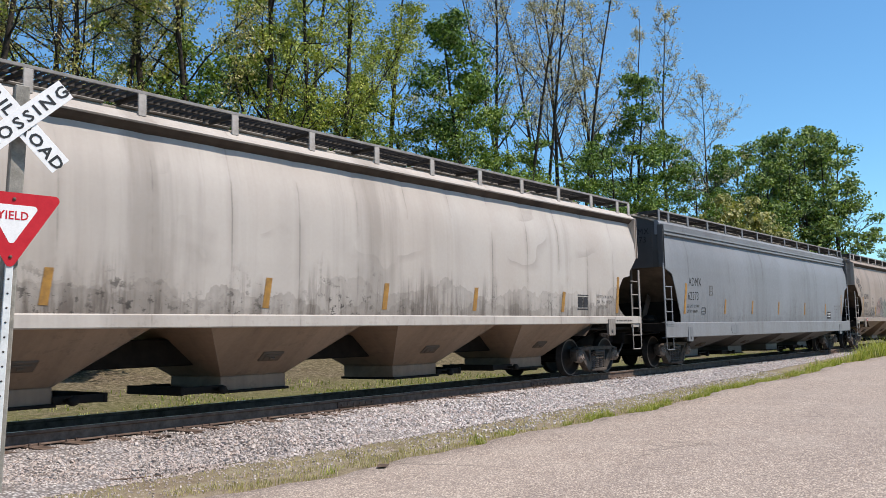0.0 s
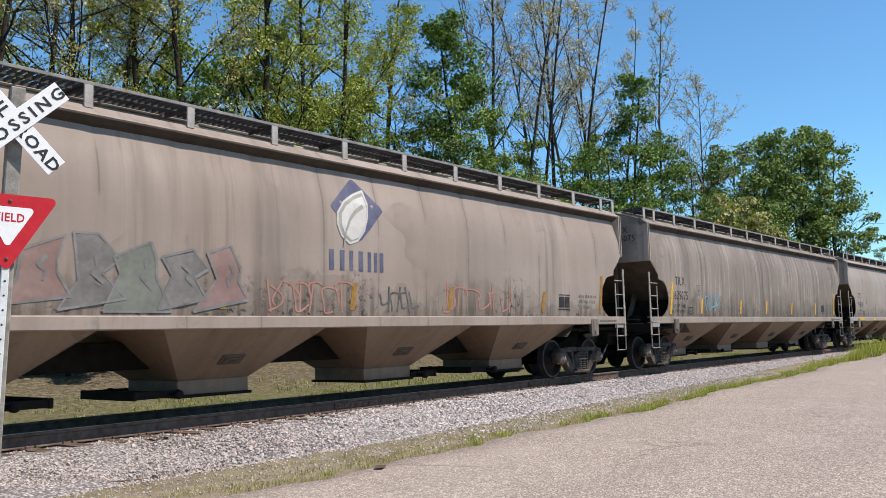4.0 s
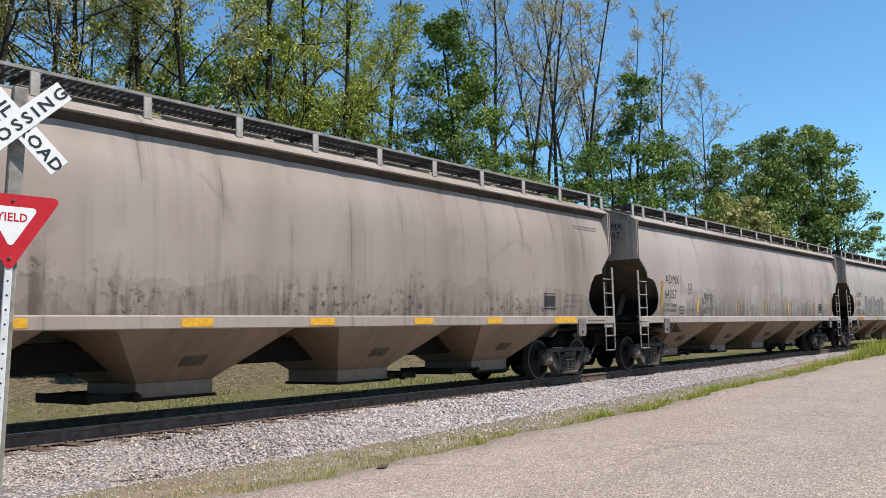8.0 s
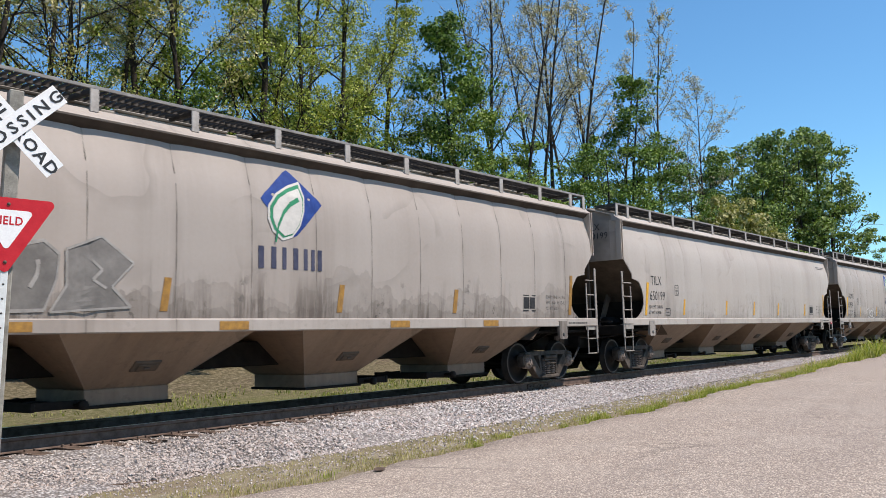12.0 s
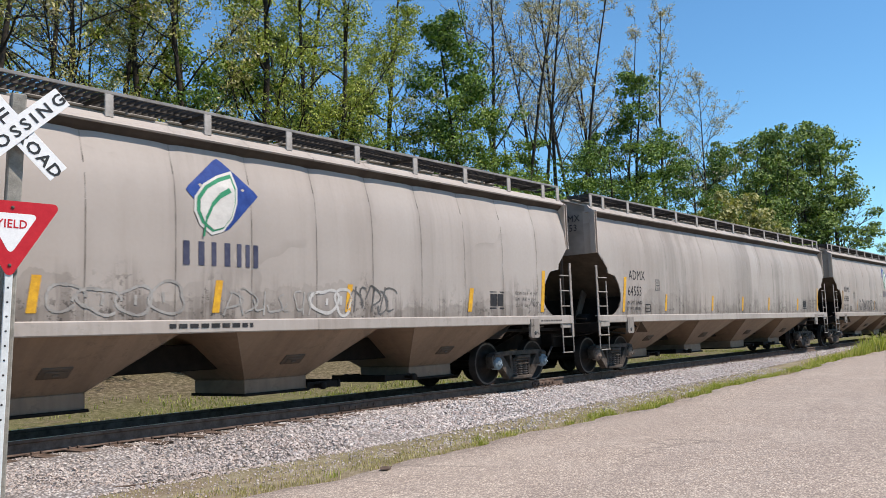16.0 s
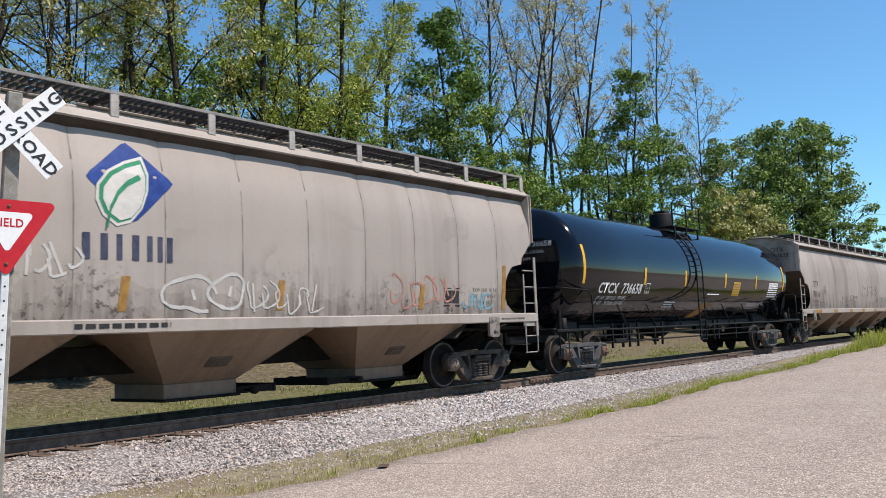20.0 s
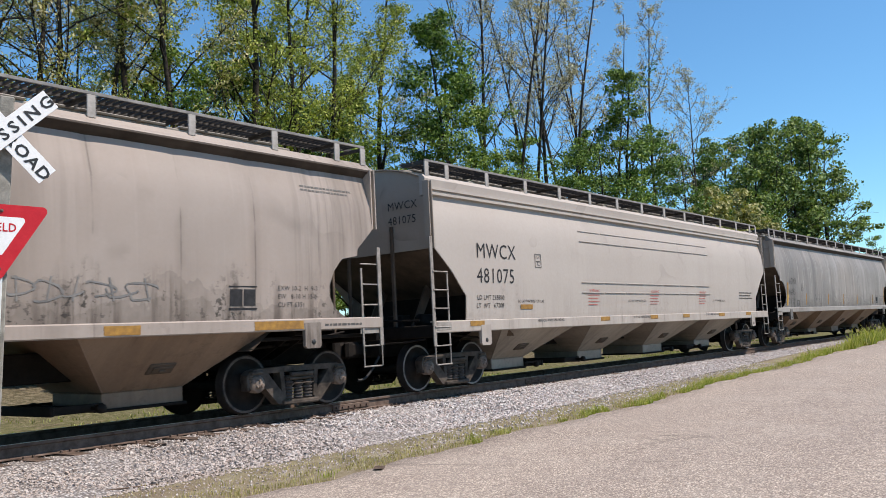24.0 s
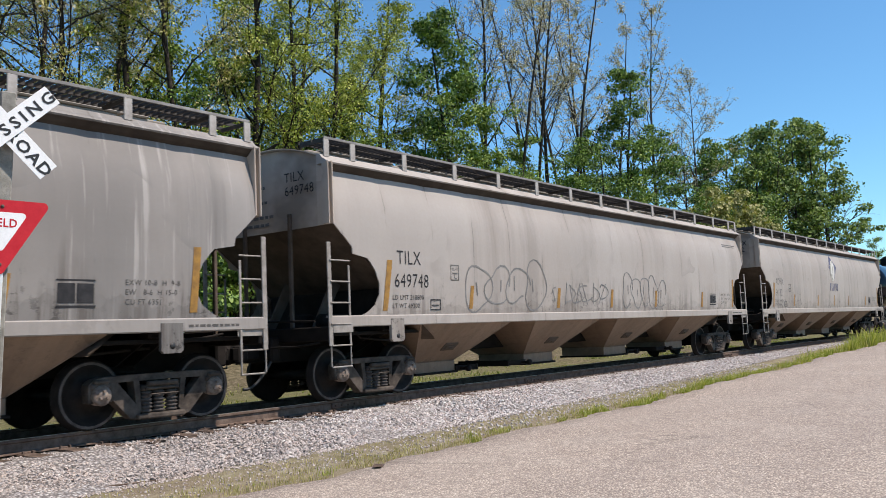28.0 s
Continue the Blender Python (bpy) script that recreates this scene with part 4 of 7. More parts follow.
def block_tag(seed, count, width, height):
    """Angular sprayed blocks that lean on one another: a grey filling and a pale outline each, no letters."""
    r = random.Random(seed)
    w = width / count
    out = []
    for i in range(count):
        fill, line = Shape(), Shape()
        x = i * w
        p = [(x - r.uniform(0, .25) * w, r.uniform(0, 0.1) * height), (x + r.uniform(.8, 1.3) * w, r.uniform(0, 0.2) * height), (x + r.uniform(.7, 1.0) * w, r.uniform(.3, .5) * height), (x + r.uniform(.9, 1.35) * w, r.uniform(.55, .75) * height), (x + r.uniform(.6, 1.1) * w, r.uniform(.85, 1) * height), (x + r.uniform(0, .3) * w, r.uniform(.7, 1) * height), (x + r.uniform(0.1, .35) * w, r.uniform(.35, .5) * height)]
        fill.prism(p, -0.002, 0.0)
        for a, b in zip(p, p[1:] + p[:1]):
            line.bar(a, b, r.uniform(0.025, 0.045), -0.005, 0.0)
        c = (x + 0.5 * w, 0.5 * height)
        q = [(c[0] + (a[0] - c[0]) * 0.35 + r.uniform(-.08, .08), c[1] + (a[1] - c[1]) * 0.4) for a in p[1:5]]
        for a, b in zip(q, q[1:]):
            line.bar(a, b, r.uniform(0.03, 0.06), -0.005, 0.0)
        out.append((fill, line))
    return out


def bubble_tag(seed, count, width, height, thick):
    """Rounded sprayed outlines that overlap, no letters."""
    r = random.Random(seed)
    s = Shape()
    w = width / count
    for i in range(count):
        cx, cz = (i + 0.5) * w, height * r.uniform(0.4, 0.55)
        rx, rz = w * r.uniform(0.5, 0.68), height * r.uniform(0.36, 0.5)
        a1, a2, k1 = r.uniform(0, 6.28), r.uniform(0, 6.28), r.uniform(0.08, 0.22)
        pts = []
        for j in range(22):
            a = 6.28 * j / 22
            f = 1 + k1 * math.sin(2 * a + a1) + 0.12 * math.sin(3 * a + a2)
            pts.append((cx + rx * f * math.cos(a), cz + rz * f * math.sin(a)))
        n = r.choice((22, 22, 19))
        for a, b in list(zip(pts, pts[1:] + pts[:1]))[:n]:
            s.bar(a, b, thick * r.uniform(0.7, 1.2), -0.003, 0.001)
        b0 = (cx + r.uniform(-.2, .2) * w, cz - rz * 0.3)
        s.bar(b0, (b0[0] + r.uniform(-.1, .1) * w, cz + rz * r.uniform(0.2, 0.5)), thick, -0.003, 0.001)
    return s


def mark(car, name, me, mat, u, z, half, label="", extra=0.0, fine=False):
    """Lays a flat mark on the near side of a car, u metres from its leading end, following the bow of the side."""
    mesh = me.mesh(name) if isinstance(me, Shape) else me.copy()
    if fine:
        split_fine(mesh)
    for p in mesh.vertices:
        x = -half + u + p.co.x
        p.co.y = -(body_y(z + p.co.z) + panel_out(half, x) + 0.004 + extra) + min(p.co.y, 0.0) * 0.7
    mesh.update()
    return part(name, mesh, mat, car, label, at=(-half + u, 0, z))


def emblem(car, half, u, z, size, faded):
    """The painted leaf emblem with plain blocks below it in place of the owner's name."""
    k = size
    blue = flat_shape([(0.54 * k, 1.03 * k), (0.61 * k, 1.06 * k), (0.68 * k, 1.02 * k), (1.19 * k, 0.63 * k), (1.25 * k, 0.56 * k), (1.20 * k, 0.50 * k), (0.70 * k, 0.03 * k), (0.63 * k, 0.0), (0.56 * k, 0.04 * k), (0.05 * k, 0.48 * k), (0.0, 0.54 * k), (0.04 * k, 0.60 * k)])
    mark(car, "emblem_field", blue, MAT["blue_faded"] if faded else MAT["blue"], u, z, half, "faded blue lozenge emblem" if faded else "blue lozenge emblem", fine=True)
    form = [(0.82, 0.90), (0.88, 0.66), (0.86, 0.42), (0.76, 0.17), (0.60, -0.01), (0.40, -0.07), (0.20, 0.06), (0.11, 0.25), (0.13, 0.45), (0.29, 0.65), (0.55, 0.80)]
    grown = lambda q, d=0.0: flat_shape([((0.52 + (x - 0.52) * q + d) * k, (0.38 + (y - 0.38) * q - d) * k) for x, y in form[::-1]])
    mark(car, "emblem_leaf", grown(1.0), MAT["leaf_white"], u, z, half, "white leaf", 0.004, True)
    mark(car, "emblem_leaf_rim", grown(0.90), MAT["green_faded"] if faded else MAT["green"], u, z, half, "green leaf outline", 0.008, True)
    mark(car, "emblem_leaf_heart", grown(0.80, 0.015), MAT["leaf_white"], u, z, half, "white middle of the leaf", 0.012, True)
    veins = ((0.26, -0.10), (0.31, 0.16), (0.42, 0.36), (0.56, 0.50), (0.74, 0.60))
    for n, (a, b) in enumerate(zip(veins, veins[1:])):
        vein = Shape().bar((a[0] * k, a[1] * k), (b[0] * k, b[1] * k), (0.03 + 0.014 * n) * k, -0.003, 0.001)
        mark(car, "emblem_vein", vein, MAT["green_faded"] if faded else MAT["green"], u, z, half, "green leaf vein", 0.016, True)
    for a, w in ((-0.06, 0.10), (0.18, 0.10), (0.40, 0.08), (0.62, 0.10), (0.84, 0.08), (1.00, 0.08), (1.15, 0.08)):
        block = flat_shape([(a * k, 0), ((a + w) * k, 0), ((a + w) * k, 0.33 * k), (a * k, 0.33 * k)])
        mark(car, "emblem_bar", block, MAT["blue_faded"] if faded else MAT["blue_dark"], u, z - 0.50 * k, half, "plain dark blue bar below the emblem", fine=True)


MAT["blue_dark"] = mottled("worn_dark_blue_stencil", (0.03, 0.035, 0.07), (0.09, 0.09, 0.13), 5, 0.6, 0.1, 0.002)
MAT["leaf_white"] = mottled("dusty_white_emblem", (0.48, 0.46, 0.43), (0.62, 0.60, 0.56), 5, 0.6, 0.1, 0.002)
MAT["blue_faded"] = mottled("faded_blue_emblem", (0.07, 0.075, 0.13), (0.15, 0.15, 0.21), 3, 0.7, 0.1, 0.002)
MAT["green_faded"] = mottled("faded_green_emblem", (0.26, 0.27, 0.23), (0.36, 0.36, 0.31), 3, 0.7, 0.1, 0.002)


def hopper_car(front, paint, under, label, half=9.84, cut=ROUND_CUT, sill=(1.24, 1.42), panels=15, bulge=0.010, chord="plain", bottom=0.42, truck_in=1.62, blue_caps=False, scuffed=False, posts=True, frame_mat=None, end_mat=None):
    """A covered hopper car; front is where its leading ladder stands at the start."""
    car = thing("hopper_car", label, "railway car", Matrix.Translation((front + half, TRACK, 0)), "cars of the freight train")
    TRAIN.append((car, front + half))
    PILLOW["now"] = bulge
    key = "%s%.2f_%s_%.3f" % (chord, half, panels, bulge)
    flip = Matrix.Rotation(math.pi, 4, "Z")
    sill_paint = car_paint(paint.name + "_sill", tuple(1.04 * b for b in BASES[paint.name]), 0.45, 0.25, 0.07, front)
    for side in (Matrix.Identity(4), flip):
        part("body_side", kept("side" + key, lambda: side_sheet_shape(half, cut, panels, bulge)), paint, car, at=side)
        part("top_chord", kept("chord" + key, lambda: chord_shape(half, chord)), paint, car, at=side)
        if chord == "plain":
            part("chord_lip", kept("eave" + key, lambda: eave_shape(half)), MAT["chord_shade"], car, "dirty underside of the top chord, with shade in its dark colour", at=side)
        part("end_sheet", kept("end" + key, lambda: end_sheet_shape(half, cut)), end_mat or MAT["end_grime"], car, at=side)
        for q in (-1, 1):
            x = -half + cut[-1][1]
            turn = Matrix.Identity(4) if q < 0 else Matrix.Diagonal((1, -1, 1, 1))
            part("corner_post", kept("corner" + key, lambda: corner_post_shape(cut)), end_mat or MAT["end_grime"], car, at=side @ Matrix.Translation((x, 0, 0)) @ turn)
            part("end_strut", kept("strut", end_strut_shape), MAT["slope_brown"], car, "dark brown upright strut of the end frame", at=side @ Matrix.Translation((x, q * 0.585, 0)))
        part("slope_sheet", kept("slope" + key, lambda: slope_sheet_shape(half, cut)), MAT["slope_brown"], car, at=side)
        part("bolster_deck", kept("deck" + key, lambda: shear_plate_shape(half)), MAT["steel_dark"], car, at=side)
        part("side_sill", kept("sill" + key, lambda: sill_shape(half, *sill)), sill_paint, car, at=side)
        part("running_board", kept("grating" + key, lambda: grating_shape(half)), MAT["grating"], car, "dark steel walkway grating", at=side)
        part("walkway_edge", kept("edge" + key, lambda: edge_bar_shape(half)), MAT["edge_bar"], car, "grey edge bar of the walkway", at=side)
        part("end_sill", kept("endsill" + key, lambda: end_sill_shape(half)), MAT["steel_dark"], car, at=side)
        part("coupler", kept("coupler" + key, lambda: coupler_shape(half)), MAT["steel_dark"], car, at=side)
        part("air_hose", kept("hose" + key, lambda: hose_shape(half)), MAT["hose"], car, at=side)
    part("roof", kept("roof" + key, lambda: roof_shape(half)), MAT["roof_grime"], car)
    part("hatch_trough", kept("trough" + key, lambda: trough_shape(half)), MAT["roof_grime"], car)
    if bulge > 0.015:
        pitch = (2 * half - 0.26) / panels
        for i in range(1, panels):
            part("weld_seam", kept("seam", seam_shape), MAT["seam"], car, at=(-half + 0.13 + pitch * i, 0, 0))
    part("draft_sill", kept("draft" + key, lambda: draft_sill_shape(half)), MAT["steel_dark"], car)
    us = [0.15, 0.78] + [2.15 + (2 * half - 4.3) * i / 10 for i in range(11)] + [2 * half - 0.78, 2 * half - 0.15]
    for q in (-1, 1):
        for u in us:
            p = part("walkway_post", kept("post", post_shape), paint if not posts else MAT["white_post"], car, at=(-half + u, q * 1.47, 4.36))
            part("walkway_bracket", kept("bracket", bracket_shape), MAT["grating"], p, at=pose(0, 0, 0, 0, 0, 0 if q < 0 else 180))
    top, foot = (2.62, 0.58) if chord == "plain" else (2.9, 0.50)
    for q in (-1, 1):
        for e in (-1, 1):
            m = Matrix.Translation((e * half, q * 1.60, 0)) @ (Matrix.Rotation(math.pi, 4, "Z") if e > 0 else Matrix.Identity(4))
            part("ladder", kept("ladder" + chord, lambda: ladder_shape(top, 2.25, foot)), MAT["ladder"] if posts else paint, car, at=m)
            pad = part("jacking_pad", kept("pad", jack_pad_shape), paint, car, at=(e * (half - 1.62), q * 1.597, sill[0] - (0.30 if sill[0] > 1.0 else 0.14)))
            part("pad_hole", kept("hole", hole_shape), MAT["hose"], pad, at=pose(0, q * 0.0, 0.12, 0, 0, 0 if q < 0 else 180))
    span = (2 * half - 3.9) / 4
    for i in range(4):
        b = part("hopper_bay", kept("bay" + key, lambda: bay_shape(span, sill[0], bottom)), under, car, at=(-half + 1.88 + span * (i + 0.5), 0, 0))
        part("outlet_gate", kept("gate%.2f" % bottom, lambda: gate_shape(bottom)), MAT["steel_dark"], b, at=pose(0, 0, 0, 0, 0, 0 if i % 2 else 180))
        part("inspection_cover", kept("cover" + key, lambda: hatch_plate_shape(span, sill[0], bottom)), MAT["slope_brown"], b)
    for e in (-1, 1):
        add_truck(car, e * (half - truck_in) + (0.16 if e > 0 else 0.0), front + half, frame_mat or MAT["truck_steel"], MAT["bearing_blue"] if blue_caps else MAT["bearing"], scuffed)
    return car


def lettered(car, half, mark_text, number, ink, weights=("LD LMT 218600", "LT WT 67400"), u=1.66, low_strips=True, panel=True, two_tone=False, strips=(3.81, 7.17, 9.78, 12.39, 15.74), strip_mat=None, front_strip=True):
    """Reporting mark, number, weights, clearance data and reflector strips on a car."""
    mark(car, "reporting_mark", lettering(mark_text, 0.245, 0.88), ink, u, 2.32, half, "black stencilled reporting mark")
    mark(car, "car_number", lettering(number, 0.245, 0.86), ink, u - 0.07, 1.91, half, "black stencilled number")
    for i, w in enumerate(weights):
        mark(car, "weight_line", lettering(w, 0.085, 1.0), ink, u - 0.12, 1.69 - 0.15 * i, half)
    for i, w in enumerate(("EXW 10-8  H  9-8", "EW   8-6  H 15-0", "CU FT 6351") if mark_text == "ADMX" else ("EXW 10-2  H  9-3", "EW   8-10 H 15-0", "CU FT 6351")):
        mark(car, "clearance_line", lettering(w, 0.072, 1.0), MAT["ink_faint"], 2 * half - 2.30, 1.86 - 0.125 * i, half)
    if panel:
        mark(car, "consolidated_stencil", ink_panel(), MAT["ink"], 2 * half - 3.20, 1.57, half, "black stencil panel")
    if half == H:
        part("sill_lettering", kept("sill_bars", lambda: ink_bars((0.85,), 0.035, 0.1)), MAT["ink_faint"], car, at=(half - 1.35, -1.6165, 1.30))
    if mark_text != "ADMX":
        mark(car, "owner_lines", kept("owner_lines", lambda: ink_bars((1.15, 1.05), 0.028, 0.06)), MAT["ink_grey"], 2 * half - 1.72, 3.52, half, "two small lines of worn lettering")
    mark(car, "builder_plate", kept("builder", lambda: frame_outline(0.30, 0.2)), ink, 2.61, 1.50, half)
    mark(car, "plate_sign", kept("plate_c", lambda: frame_outline(0.26, 0.30)), MAT["ink_grey"], 3.22, 2.06, half)
    mark(car, "plate_text", lettering("PLATE", 0.055, 1.0), MAT["ink_grey"], 3.26, 2.25, half, extra=0.001)
    mark(car, "plate_letter", lettering("C", 0.12, 1.0), MAT["ink_grey"], 3.31, 2.09, half, extra=0.001)
    sm = strip_mat or MAT["yellow_old"]
    if front_strip:
        mark(car, "reflector_strip", kept("strip_tall", lambda: skew_strip(0.13, 0.88, 0.12)), sm, 1.29, 1.50, half, "tall yellow reflective strip")
        mark(car, "reflector_strip", kept("strip_tail", lambda: skew_strip(0.12, 0.90, 0.06)), sm, 2 * half - 1.31, 1.50, half, "tall yellow reflective strip")
    if two_tone:
        mark(car, "reflector_patch", kept("strip_low", lambda: skew_strip(0.135, 0.42, 0.06)), MAT["yellow"], 1.29, 1.50, half, "bright yellow lower half of the strip", 0.003)
    for s in strips if low_strips else ():
        mark(car, "reflector_strip", kept("strip", lambda: skew_strip(0.12, 0.45, 0.06)), sm, s, 1.52, half, "yellow reflective strip")
    for i, w in enumerate((mark_text, number)):
        part("end_lettering", lettering(w, 0.165, 0.95), INK, car, at=Matrix.Translation((-half + 0.088, -0.50, 3.74 - 0.23 * i)) @ Matrix.Rotation(radians(-90), 4, "Z"))
    part("end_data", kept("end_data", lambda: ink_bars((0.5, 0.4, 0.55, 0.35, 0.7, 0.6), 0.05, 0.13)), MAT["ink_grey"], car, at=Matrix.Translation((-half + 0.088, 0.50, 3.70)) @ Matrix.Rotation(radians(-90), 4, "Z"))


def frame_outline(w, h):
    s = Shape()
    t = 0.018
    for a in ((0, w, 0, t), (0, w, h - t, h), (0, t, t, h - t), (w - t, w, t, h - t)):
        s.box(a[0], a[1], -0.003, 0.001, a[2], a[3])
    s.box(0.05, w - 0.05, -0.003, 0.001, h * 0.42, h * 0.5)
    return s


def ink_panel():
    def build():
        s = Shape()
        for a in (0.0, 0.25):
            s.box(a, a + 0.225, -0.003, 0.001, 0.06, 0.30)
        s.box(-0.02, 0.50, -0.003, 0.001, 0.0, 0.03)
        s.box(-0.02, 0.50, -0.003, 0.001, 0.33, 0.35)
        return s
    return kept("ink_panel", build)


# ---- train, car by car ----
def under_paint(name, base, seed):
    return car_paint(name, base, 0.8, 0.4, 0.12, seed, (0.07, 0.048, 0.036))


GREY = (0.190, 0.202, 0.218)
UNDER = under_paint("dusty_brown_hopper_steel", (0.30, 0.212, 0.150), 2.0)
UNDER_PALE = under_paint("dusty_grey_hopper_steel", (0.36, 0.315, 0.265), 5.0)
UNDER_GREY = under_paint("dusty_dark_grey_steel", (0.11, 0.11, 0.108), 8.0)
INK, OLD = MAT["ink"], MAT["ink_grey"]
H = 9.84


def weights(a, b):
    return ("LD LMT %s" % a, "LT WT %s" % b)


def tag(car, seed, u, z, w, h, loops, mat, thick=0.035, half=H):
    mark(car, "spray_tag", tag_strokes(seed, w, h, loops, thick), mat, u, z, half, "loose sprayed paint strokes")


MAT["tag_dark"] = mottled("faded_dark_spray", (0.14, 0.135, 0.13), (0.26, 0.25, 0.24), 4, 0.7, 0.1, 0.002)
MAT["tag_pale"] = mottled("pale_grey_spray", (0.26, 0.245, 0.23), (0.36, 0.34, 0.32), 3, 0.7, 0.1, 0.002)
MAT["tag_black"] = mottled("black_spray", (0.07, 0.068, 0.066), (0.17, 0.165, 0.16), 4, 0.7, 0.1, 0.002)
MAT["tag_white"] = mottled("white_spray", (0.42, 0.40, 0.38), (0.58, 0.56, 0.53), 4, 0.7, 0.1, 0.002)
MAT["tag_red"] = mottled("faded_red_spray", (0.34, 0.16, 0.12), (0.45, 0.25, 0.2), 4, 0.7, 0.1, 0.002)
MAT["tag_blue"] = mottled("faded_blue_spray", (0.1, 0.26, 0.33), (0.2, 0.38, 0.45), 4, 0.7, 0.1, 0.002)

MAT["tag_fill"] = mottled("grey_spray_filling", (0.12, 0.112, 0.105), (0.24, 0.225, 0.21), 2.5, 0.7, 0.1, 0.002)
MAT["tag_edge"] = mottled("pale_spray_edge", (0.22, 0.205, 0.19), (0.40, 0.38, 0.355), 4, 0.7, 0.1, 0.002)
MAT["tag_fill_red"] = mottled("faded_pink_spray_filling", (0.20, 0.125, 0.11), (0.30, 0.215, 0.19), 2.0, 0.7, 0.1, 0.002)
MAT["tag_fill_green"] = mottled("faded_green_spray_filling", (0.12, 0.135, 0.11), (0.23, 0.235, 0.20), 2.0, 0.7, 0.1, 0.002)

# beige car that is passing at the start
c = hopper_car(1.63, car_paint("beige_paint_scuffed", (0.425, 0.395, 0.362), 0.55, 0.35, 0.62, 1.0), UNDER, "beige covered hopper car, lower side stained and scuffed")
lettered(c, H, "ADMX", "64610", INK, strip_mat=MAT["yellow_old"])


def red_tag(car, u, z):
    """A small red plate with a white bar, bolted by the ladder."""
    plate = part("red_tag", kept("red_tag", lambda: Shape().box(0, 0.20, -0.006, 0.0, 0, 0.10, 0.002)), MAT["tag_plate"], car, "small red plate with white marks", at=(-H + u, -1.628, z))
    part("tag_bar", kept("tag_bar", lambda: Shape().box(0.04, 0.16, -0.009, -0.006, 0.035, 0.065)), MAT["ink_white"], plate)


MAT["tag_plate"] = mottled("red_plate_paint", (0.42, 0.03, 0.05), (0.55, 0.06, 0.08), 12, 0.5, 0.1, 0.002)

# grey car with a deep sill
GH = 9.78
GE = car_paint("grimy_grey_end", (0.10, 0.105, 0.112), 0.8, 0.4, 0.8, 9.0, (0.03, 0.028, 0.025))
GREY_PAINT = car_paint("blue_grey_paint", GREY, 0.35, 0.5, 0.2, 3.0, (0.085, 0.088, 0.092), 3.237)
c = hopper_car(22.88, GREY_PAINT, UNDER_GREY, "blue-grey covered hopper car with a deep side sill", half=GH, cut=STRAIGHT_CUT, sill=(0.84, 1.26), panels=6, bulge=0.002, chord="ribbed", bottom=0.36, truck_in=1.65, posts=False, end_mat=GE)
lettered(c, GH, "ADMX", "62273", INK, weights("217700", "68300"), u=1.66, strips=(4.43, 6.92, 9.69, 12.87, 15.76), panel=False, strip_mat=MAT["yellow_old"])
mark(c, "sill_plate", Shape().prism([(0, 0.1), (0.08, 0.02), (0.2, 0), (0.48, 0), (0.6, 0.02), (0.68, 0.1), (0.68, 0.2), (0.6, 0.28), (0.08, 0.28), (0, 0.2)], -0.03, 0.0), GREY_PAINT, 4.85, 0.90, GH, "rounded plate on the sill", extra=0.05)
mark(c, "stencil_panel", flat_shape([(0, 0), (0.52, 0), (0.52, 0.29), (0, 0.29)]), INK, 16.13, 1.37, GH, "black stencil panel")
mark(c, "stencil_lines", ink_bars((0.42, 0.42), 0.05, 0.11), MAT["ink_white"], 16.18, 1.55, GH, "white lines on the black panel", extra=0.004)

c = hopper_car(43.75, car_paint("beige_paint_brown", (0.315, 0.262, 0.222), 0.7, 0.6, 0.6, 6.0), UNDER, "beige-brown covered hopper car with sprayed tags")
lettered(c, H, "ADMX", "63267", INK, weights("217100", "69300"), strip_mat=MAT["yellow_old"])
emblem(c, H, 9.36, 2.67, 1.0, True)
for n, (u, z) in enumerate(((0.36, 2.98), (0.62, 2.82), (0.84, 2.62), (1.04, 2.42))):
    tag(c, 4 + n, u, z, 0.34, 0.36, 2, MAT["tag_black"], 0.03)
red_tag(c, 1.80, 1.28)
tag(c, 7, 2.98, 1.52, 0.7, 0.42, 5, MAT["tag_black"], 0.035)
FADED = (MAT["tag_fill_red"], MAT["tag_fill"], MAT["tag_fill_green"], MAT["tag_fill"], MAT["tag_fill_red"])
for n, (fill, line) in enumerate(block_tag(5, 5, 3.4, 0.98)):
    mark(c, "spray_filling", fill, FADED[n], 4.15, 1.47, H, "faded sprayed block shape", 0.0012 * n, fine=True)
    mark(c, "spray_outline", line, MAT["tag_dark"], 4.15, 1.47, H, "dark sprayed outline", 0.003 + 0.0012 * n)
tag(c, 6, 7.9, 1.48, 1.9, 0.5, 6, MAT["tag_red"], 0.028)
tag(c, 9, 10.5, 1.5, 1.1, 0.44, 4, MAT["tag_black"], 0.035)
tag(c, 10, 12.2, 1.5, 2.3, 0.55, 6, MAT["tag_red"], 0.03)

c = hopper_car(64.97, car_paint("grimy_beige_paint", (0.29, 0.245, 0.208), 1.0, 1.15, 0.75, 9.0, (0.085, 0.066, 0.05), runs=0.5), UNDER, "grimy beige covered hopper car with brown rain streaks")
lettered(c, H, "TILX", "635075", INK, strip_mat=MAT["yellow"], strips=(3.5, 6.84, 9.44, 12.36, 15.55))
tag(c, 8, 3.9, 1.6, 1.0, 0.5, 4, MAT["tag_blue"], 0.04)

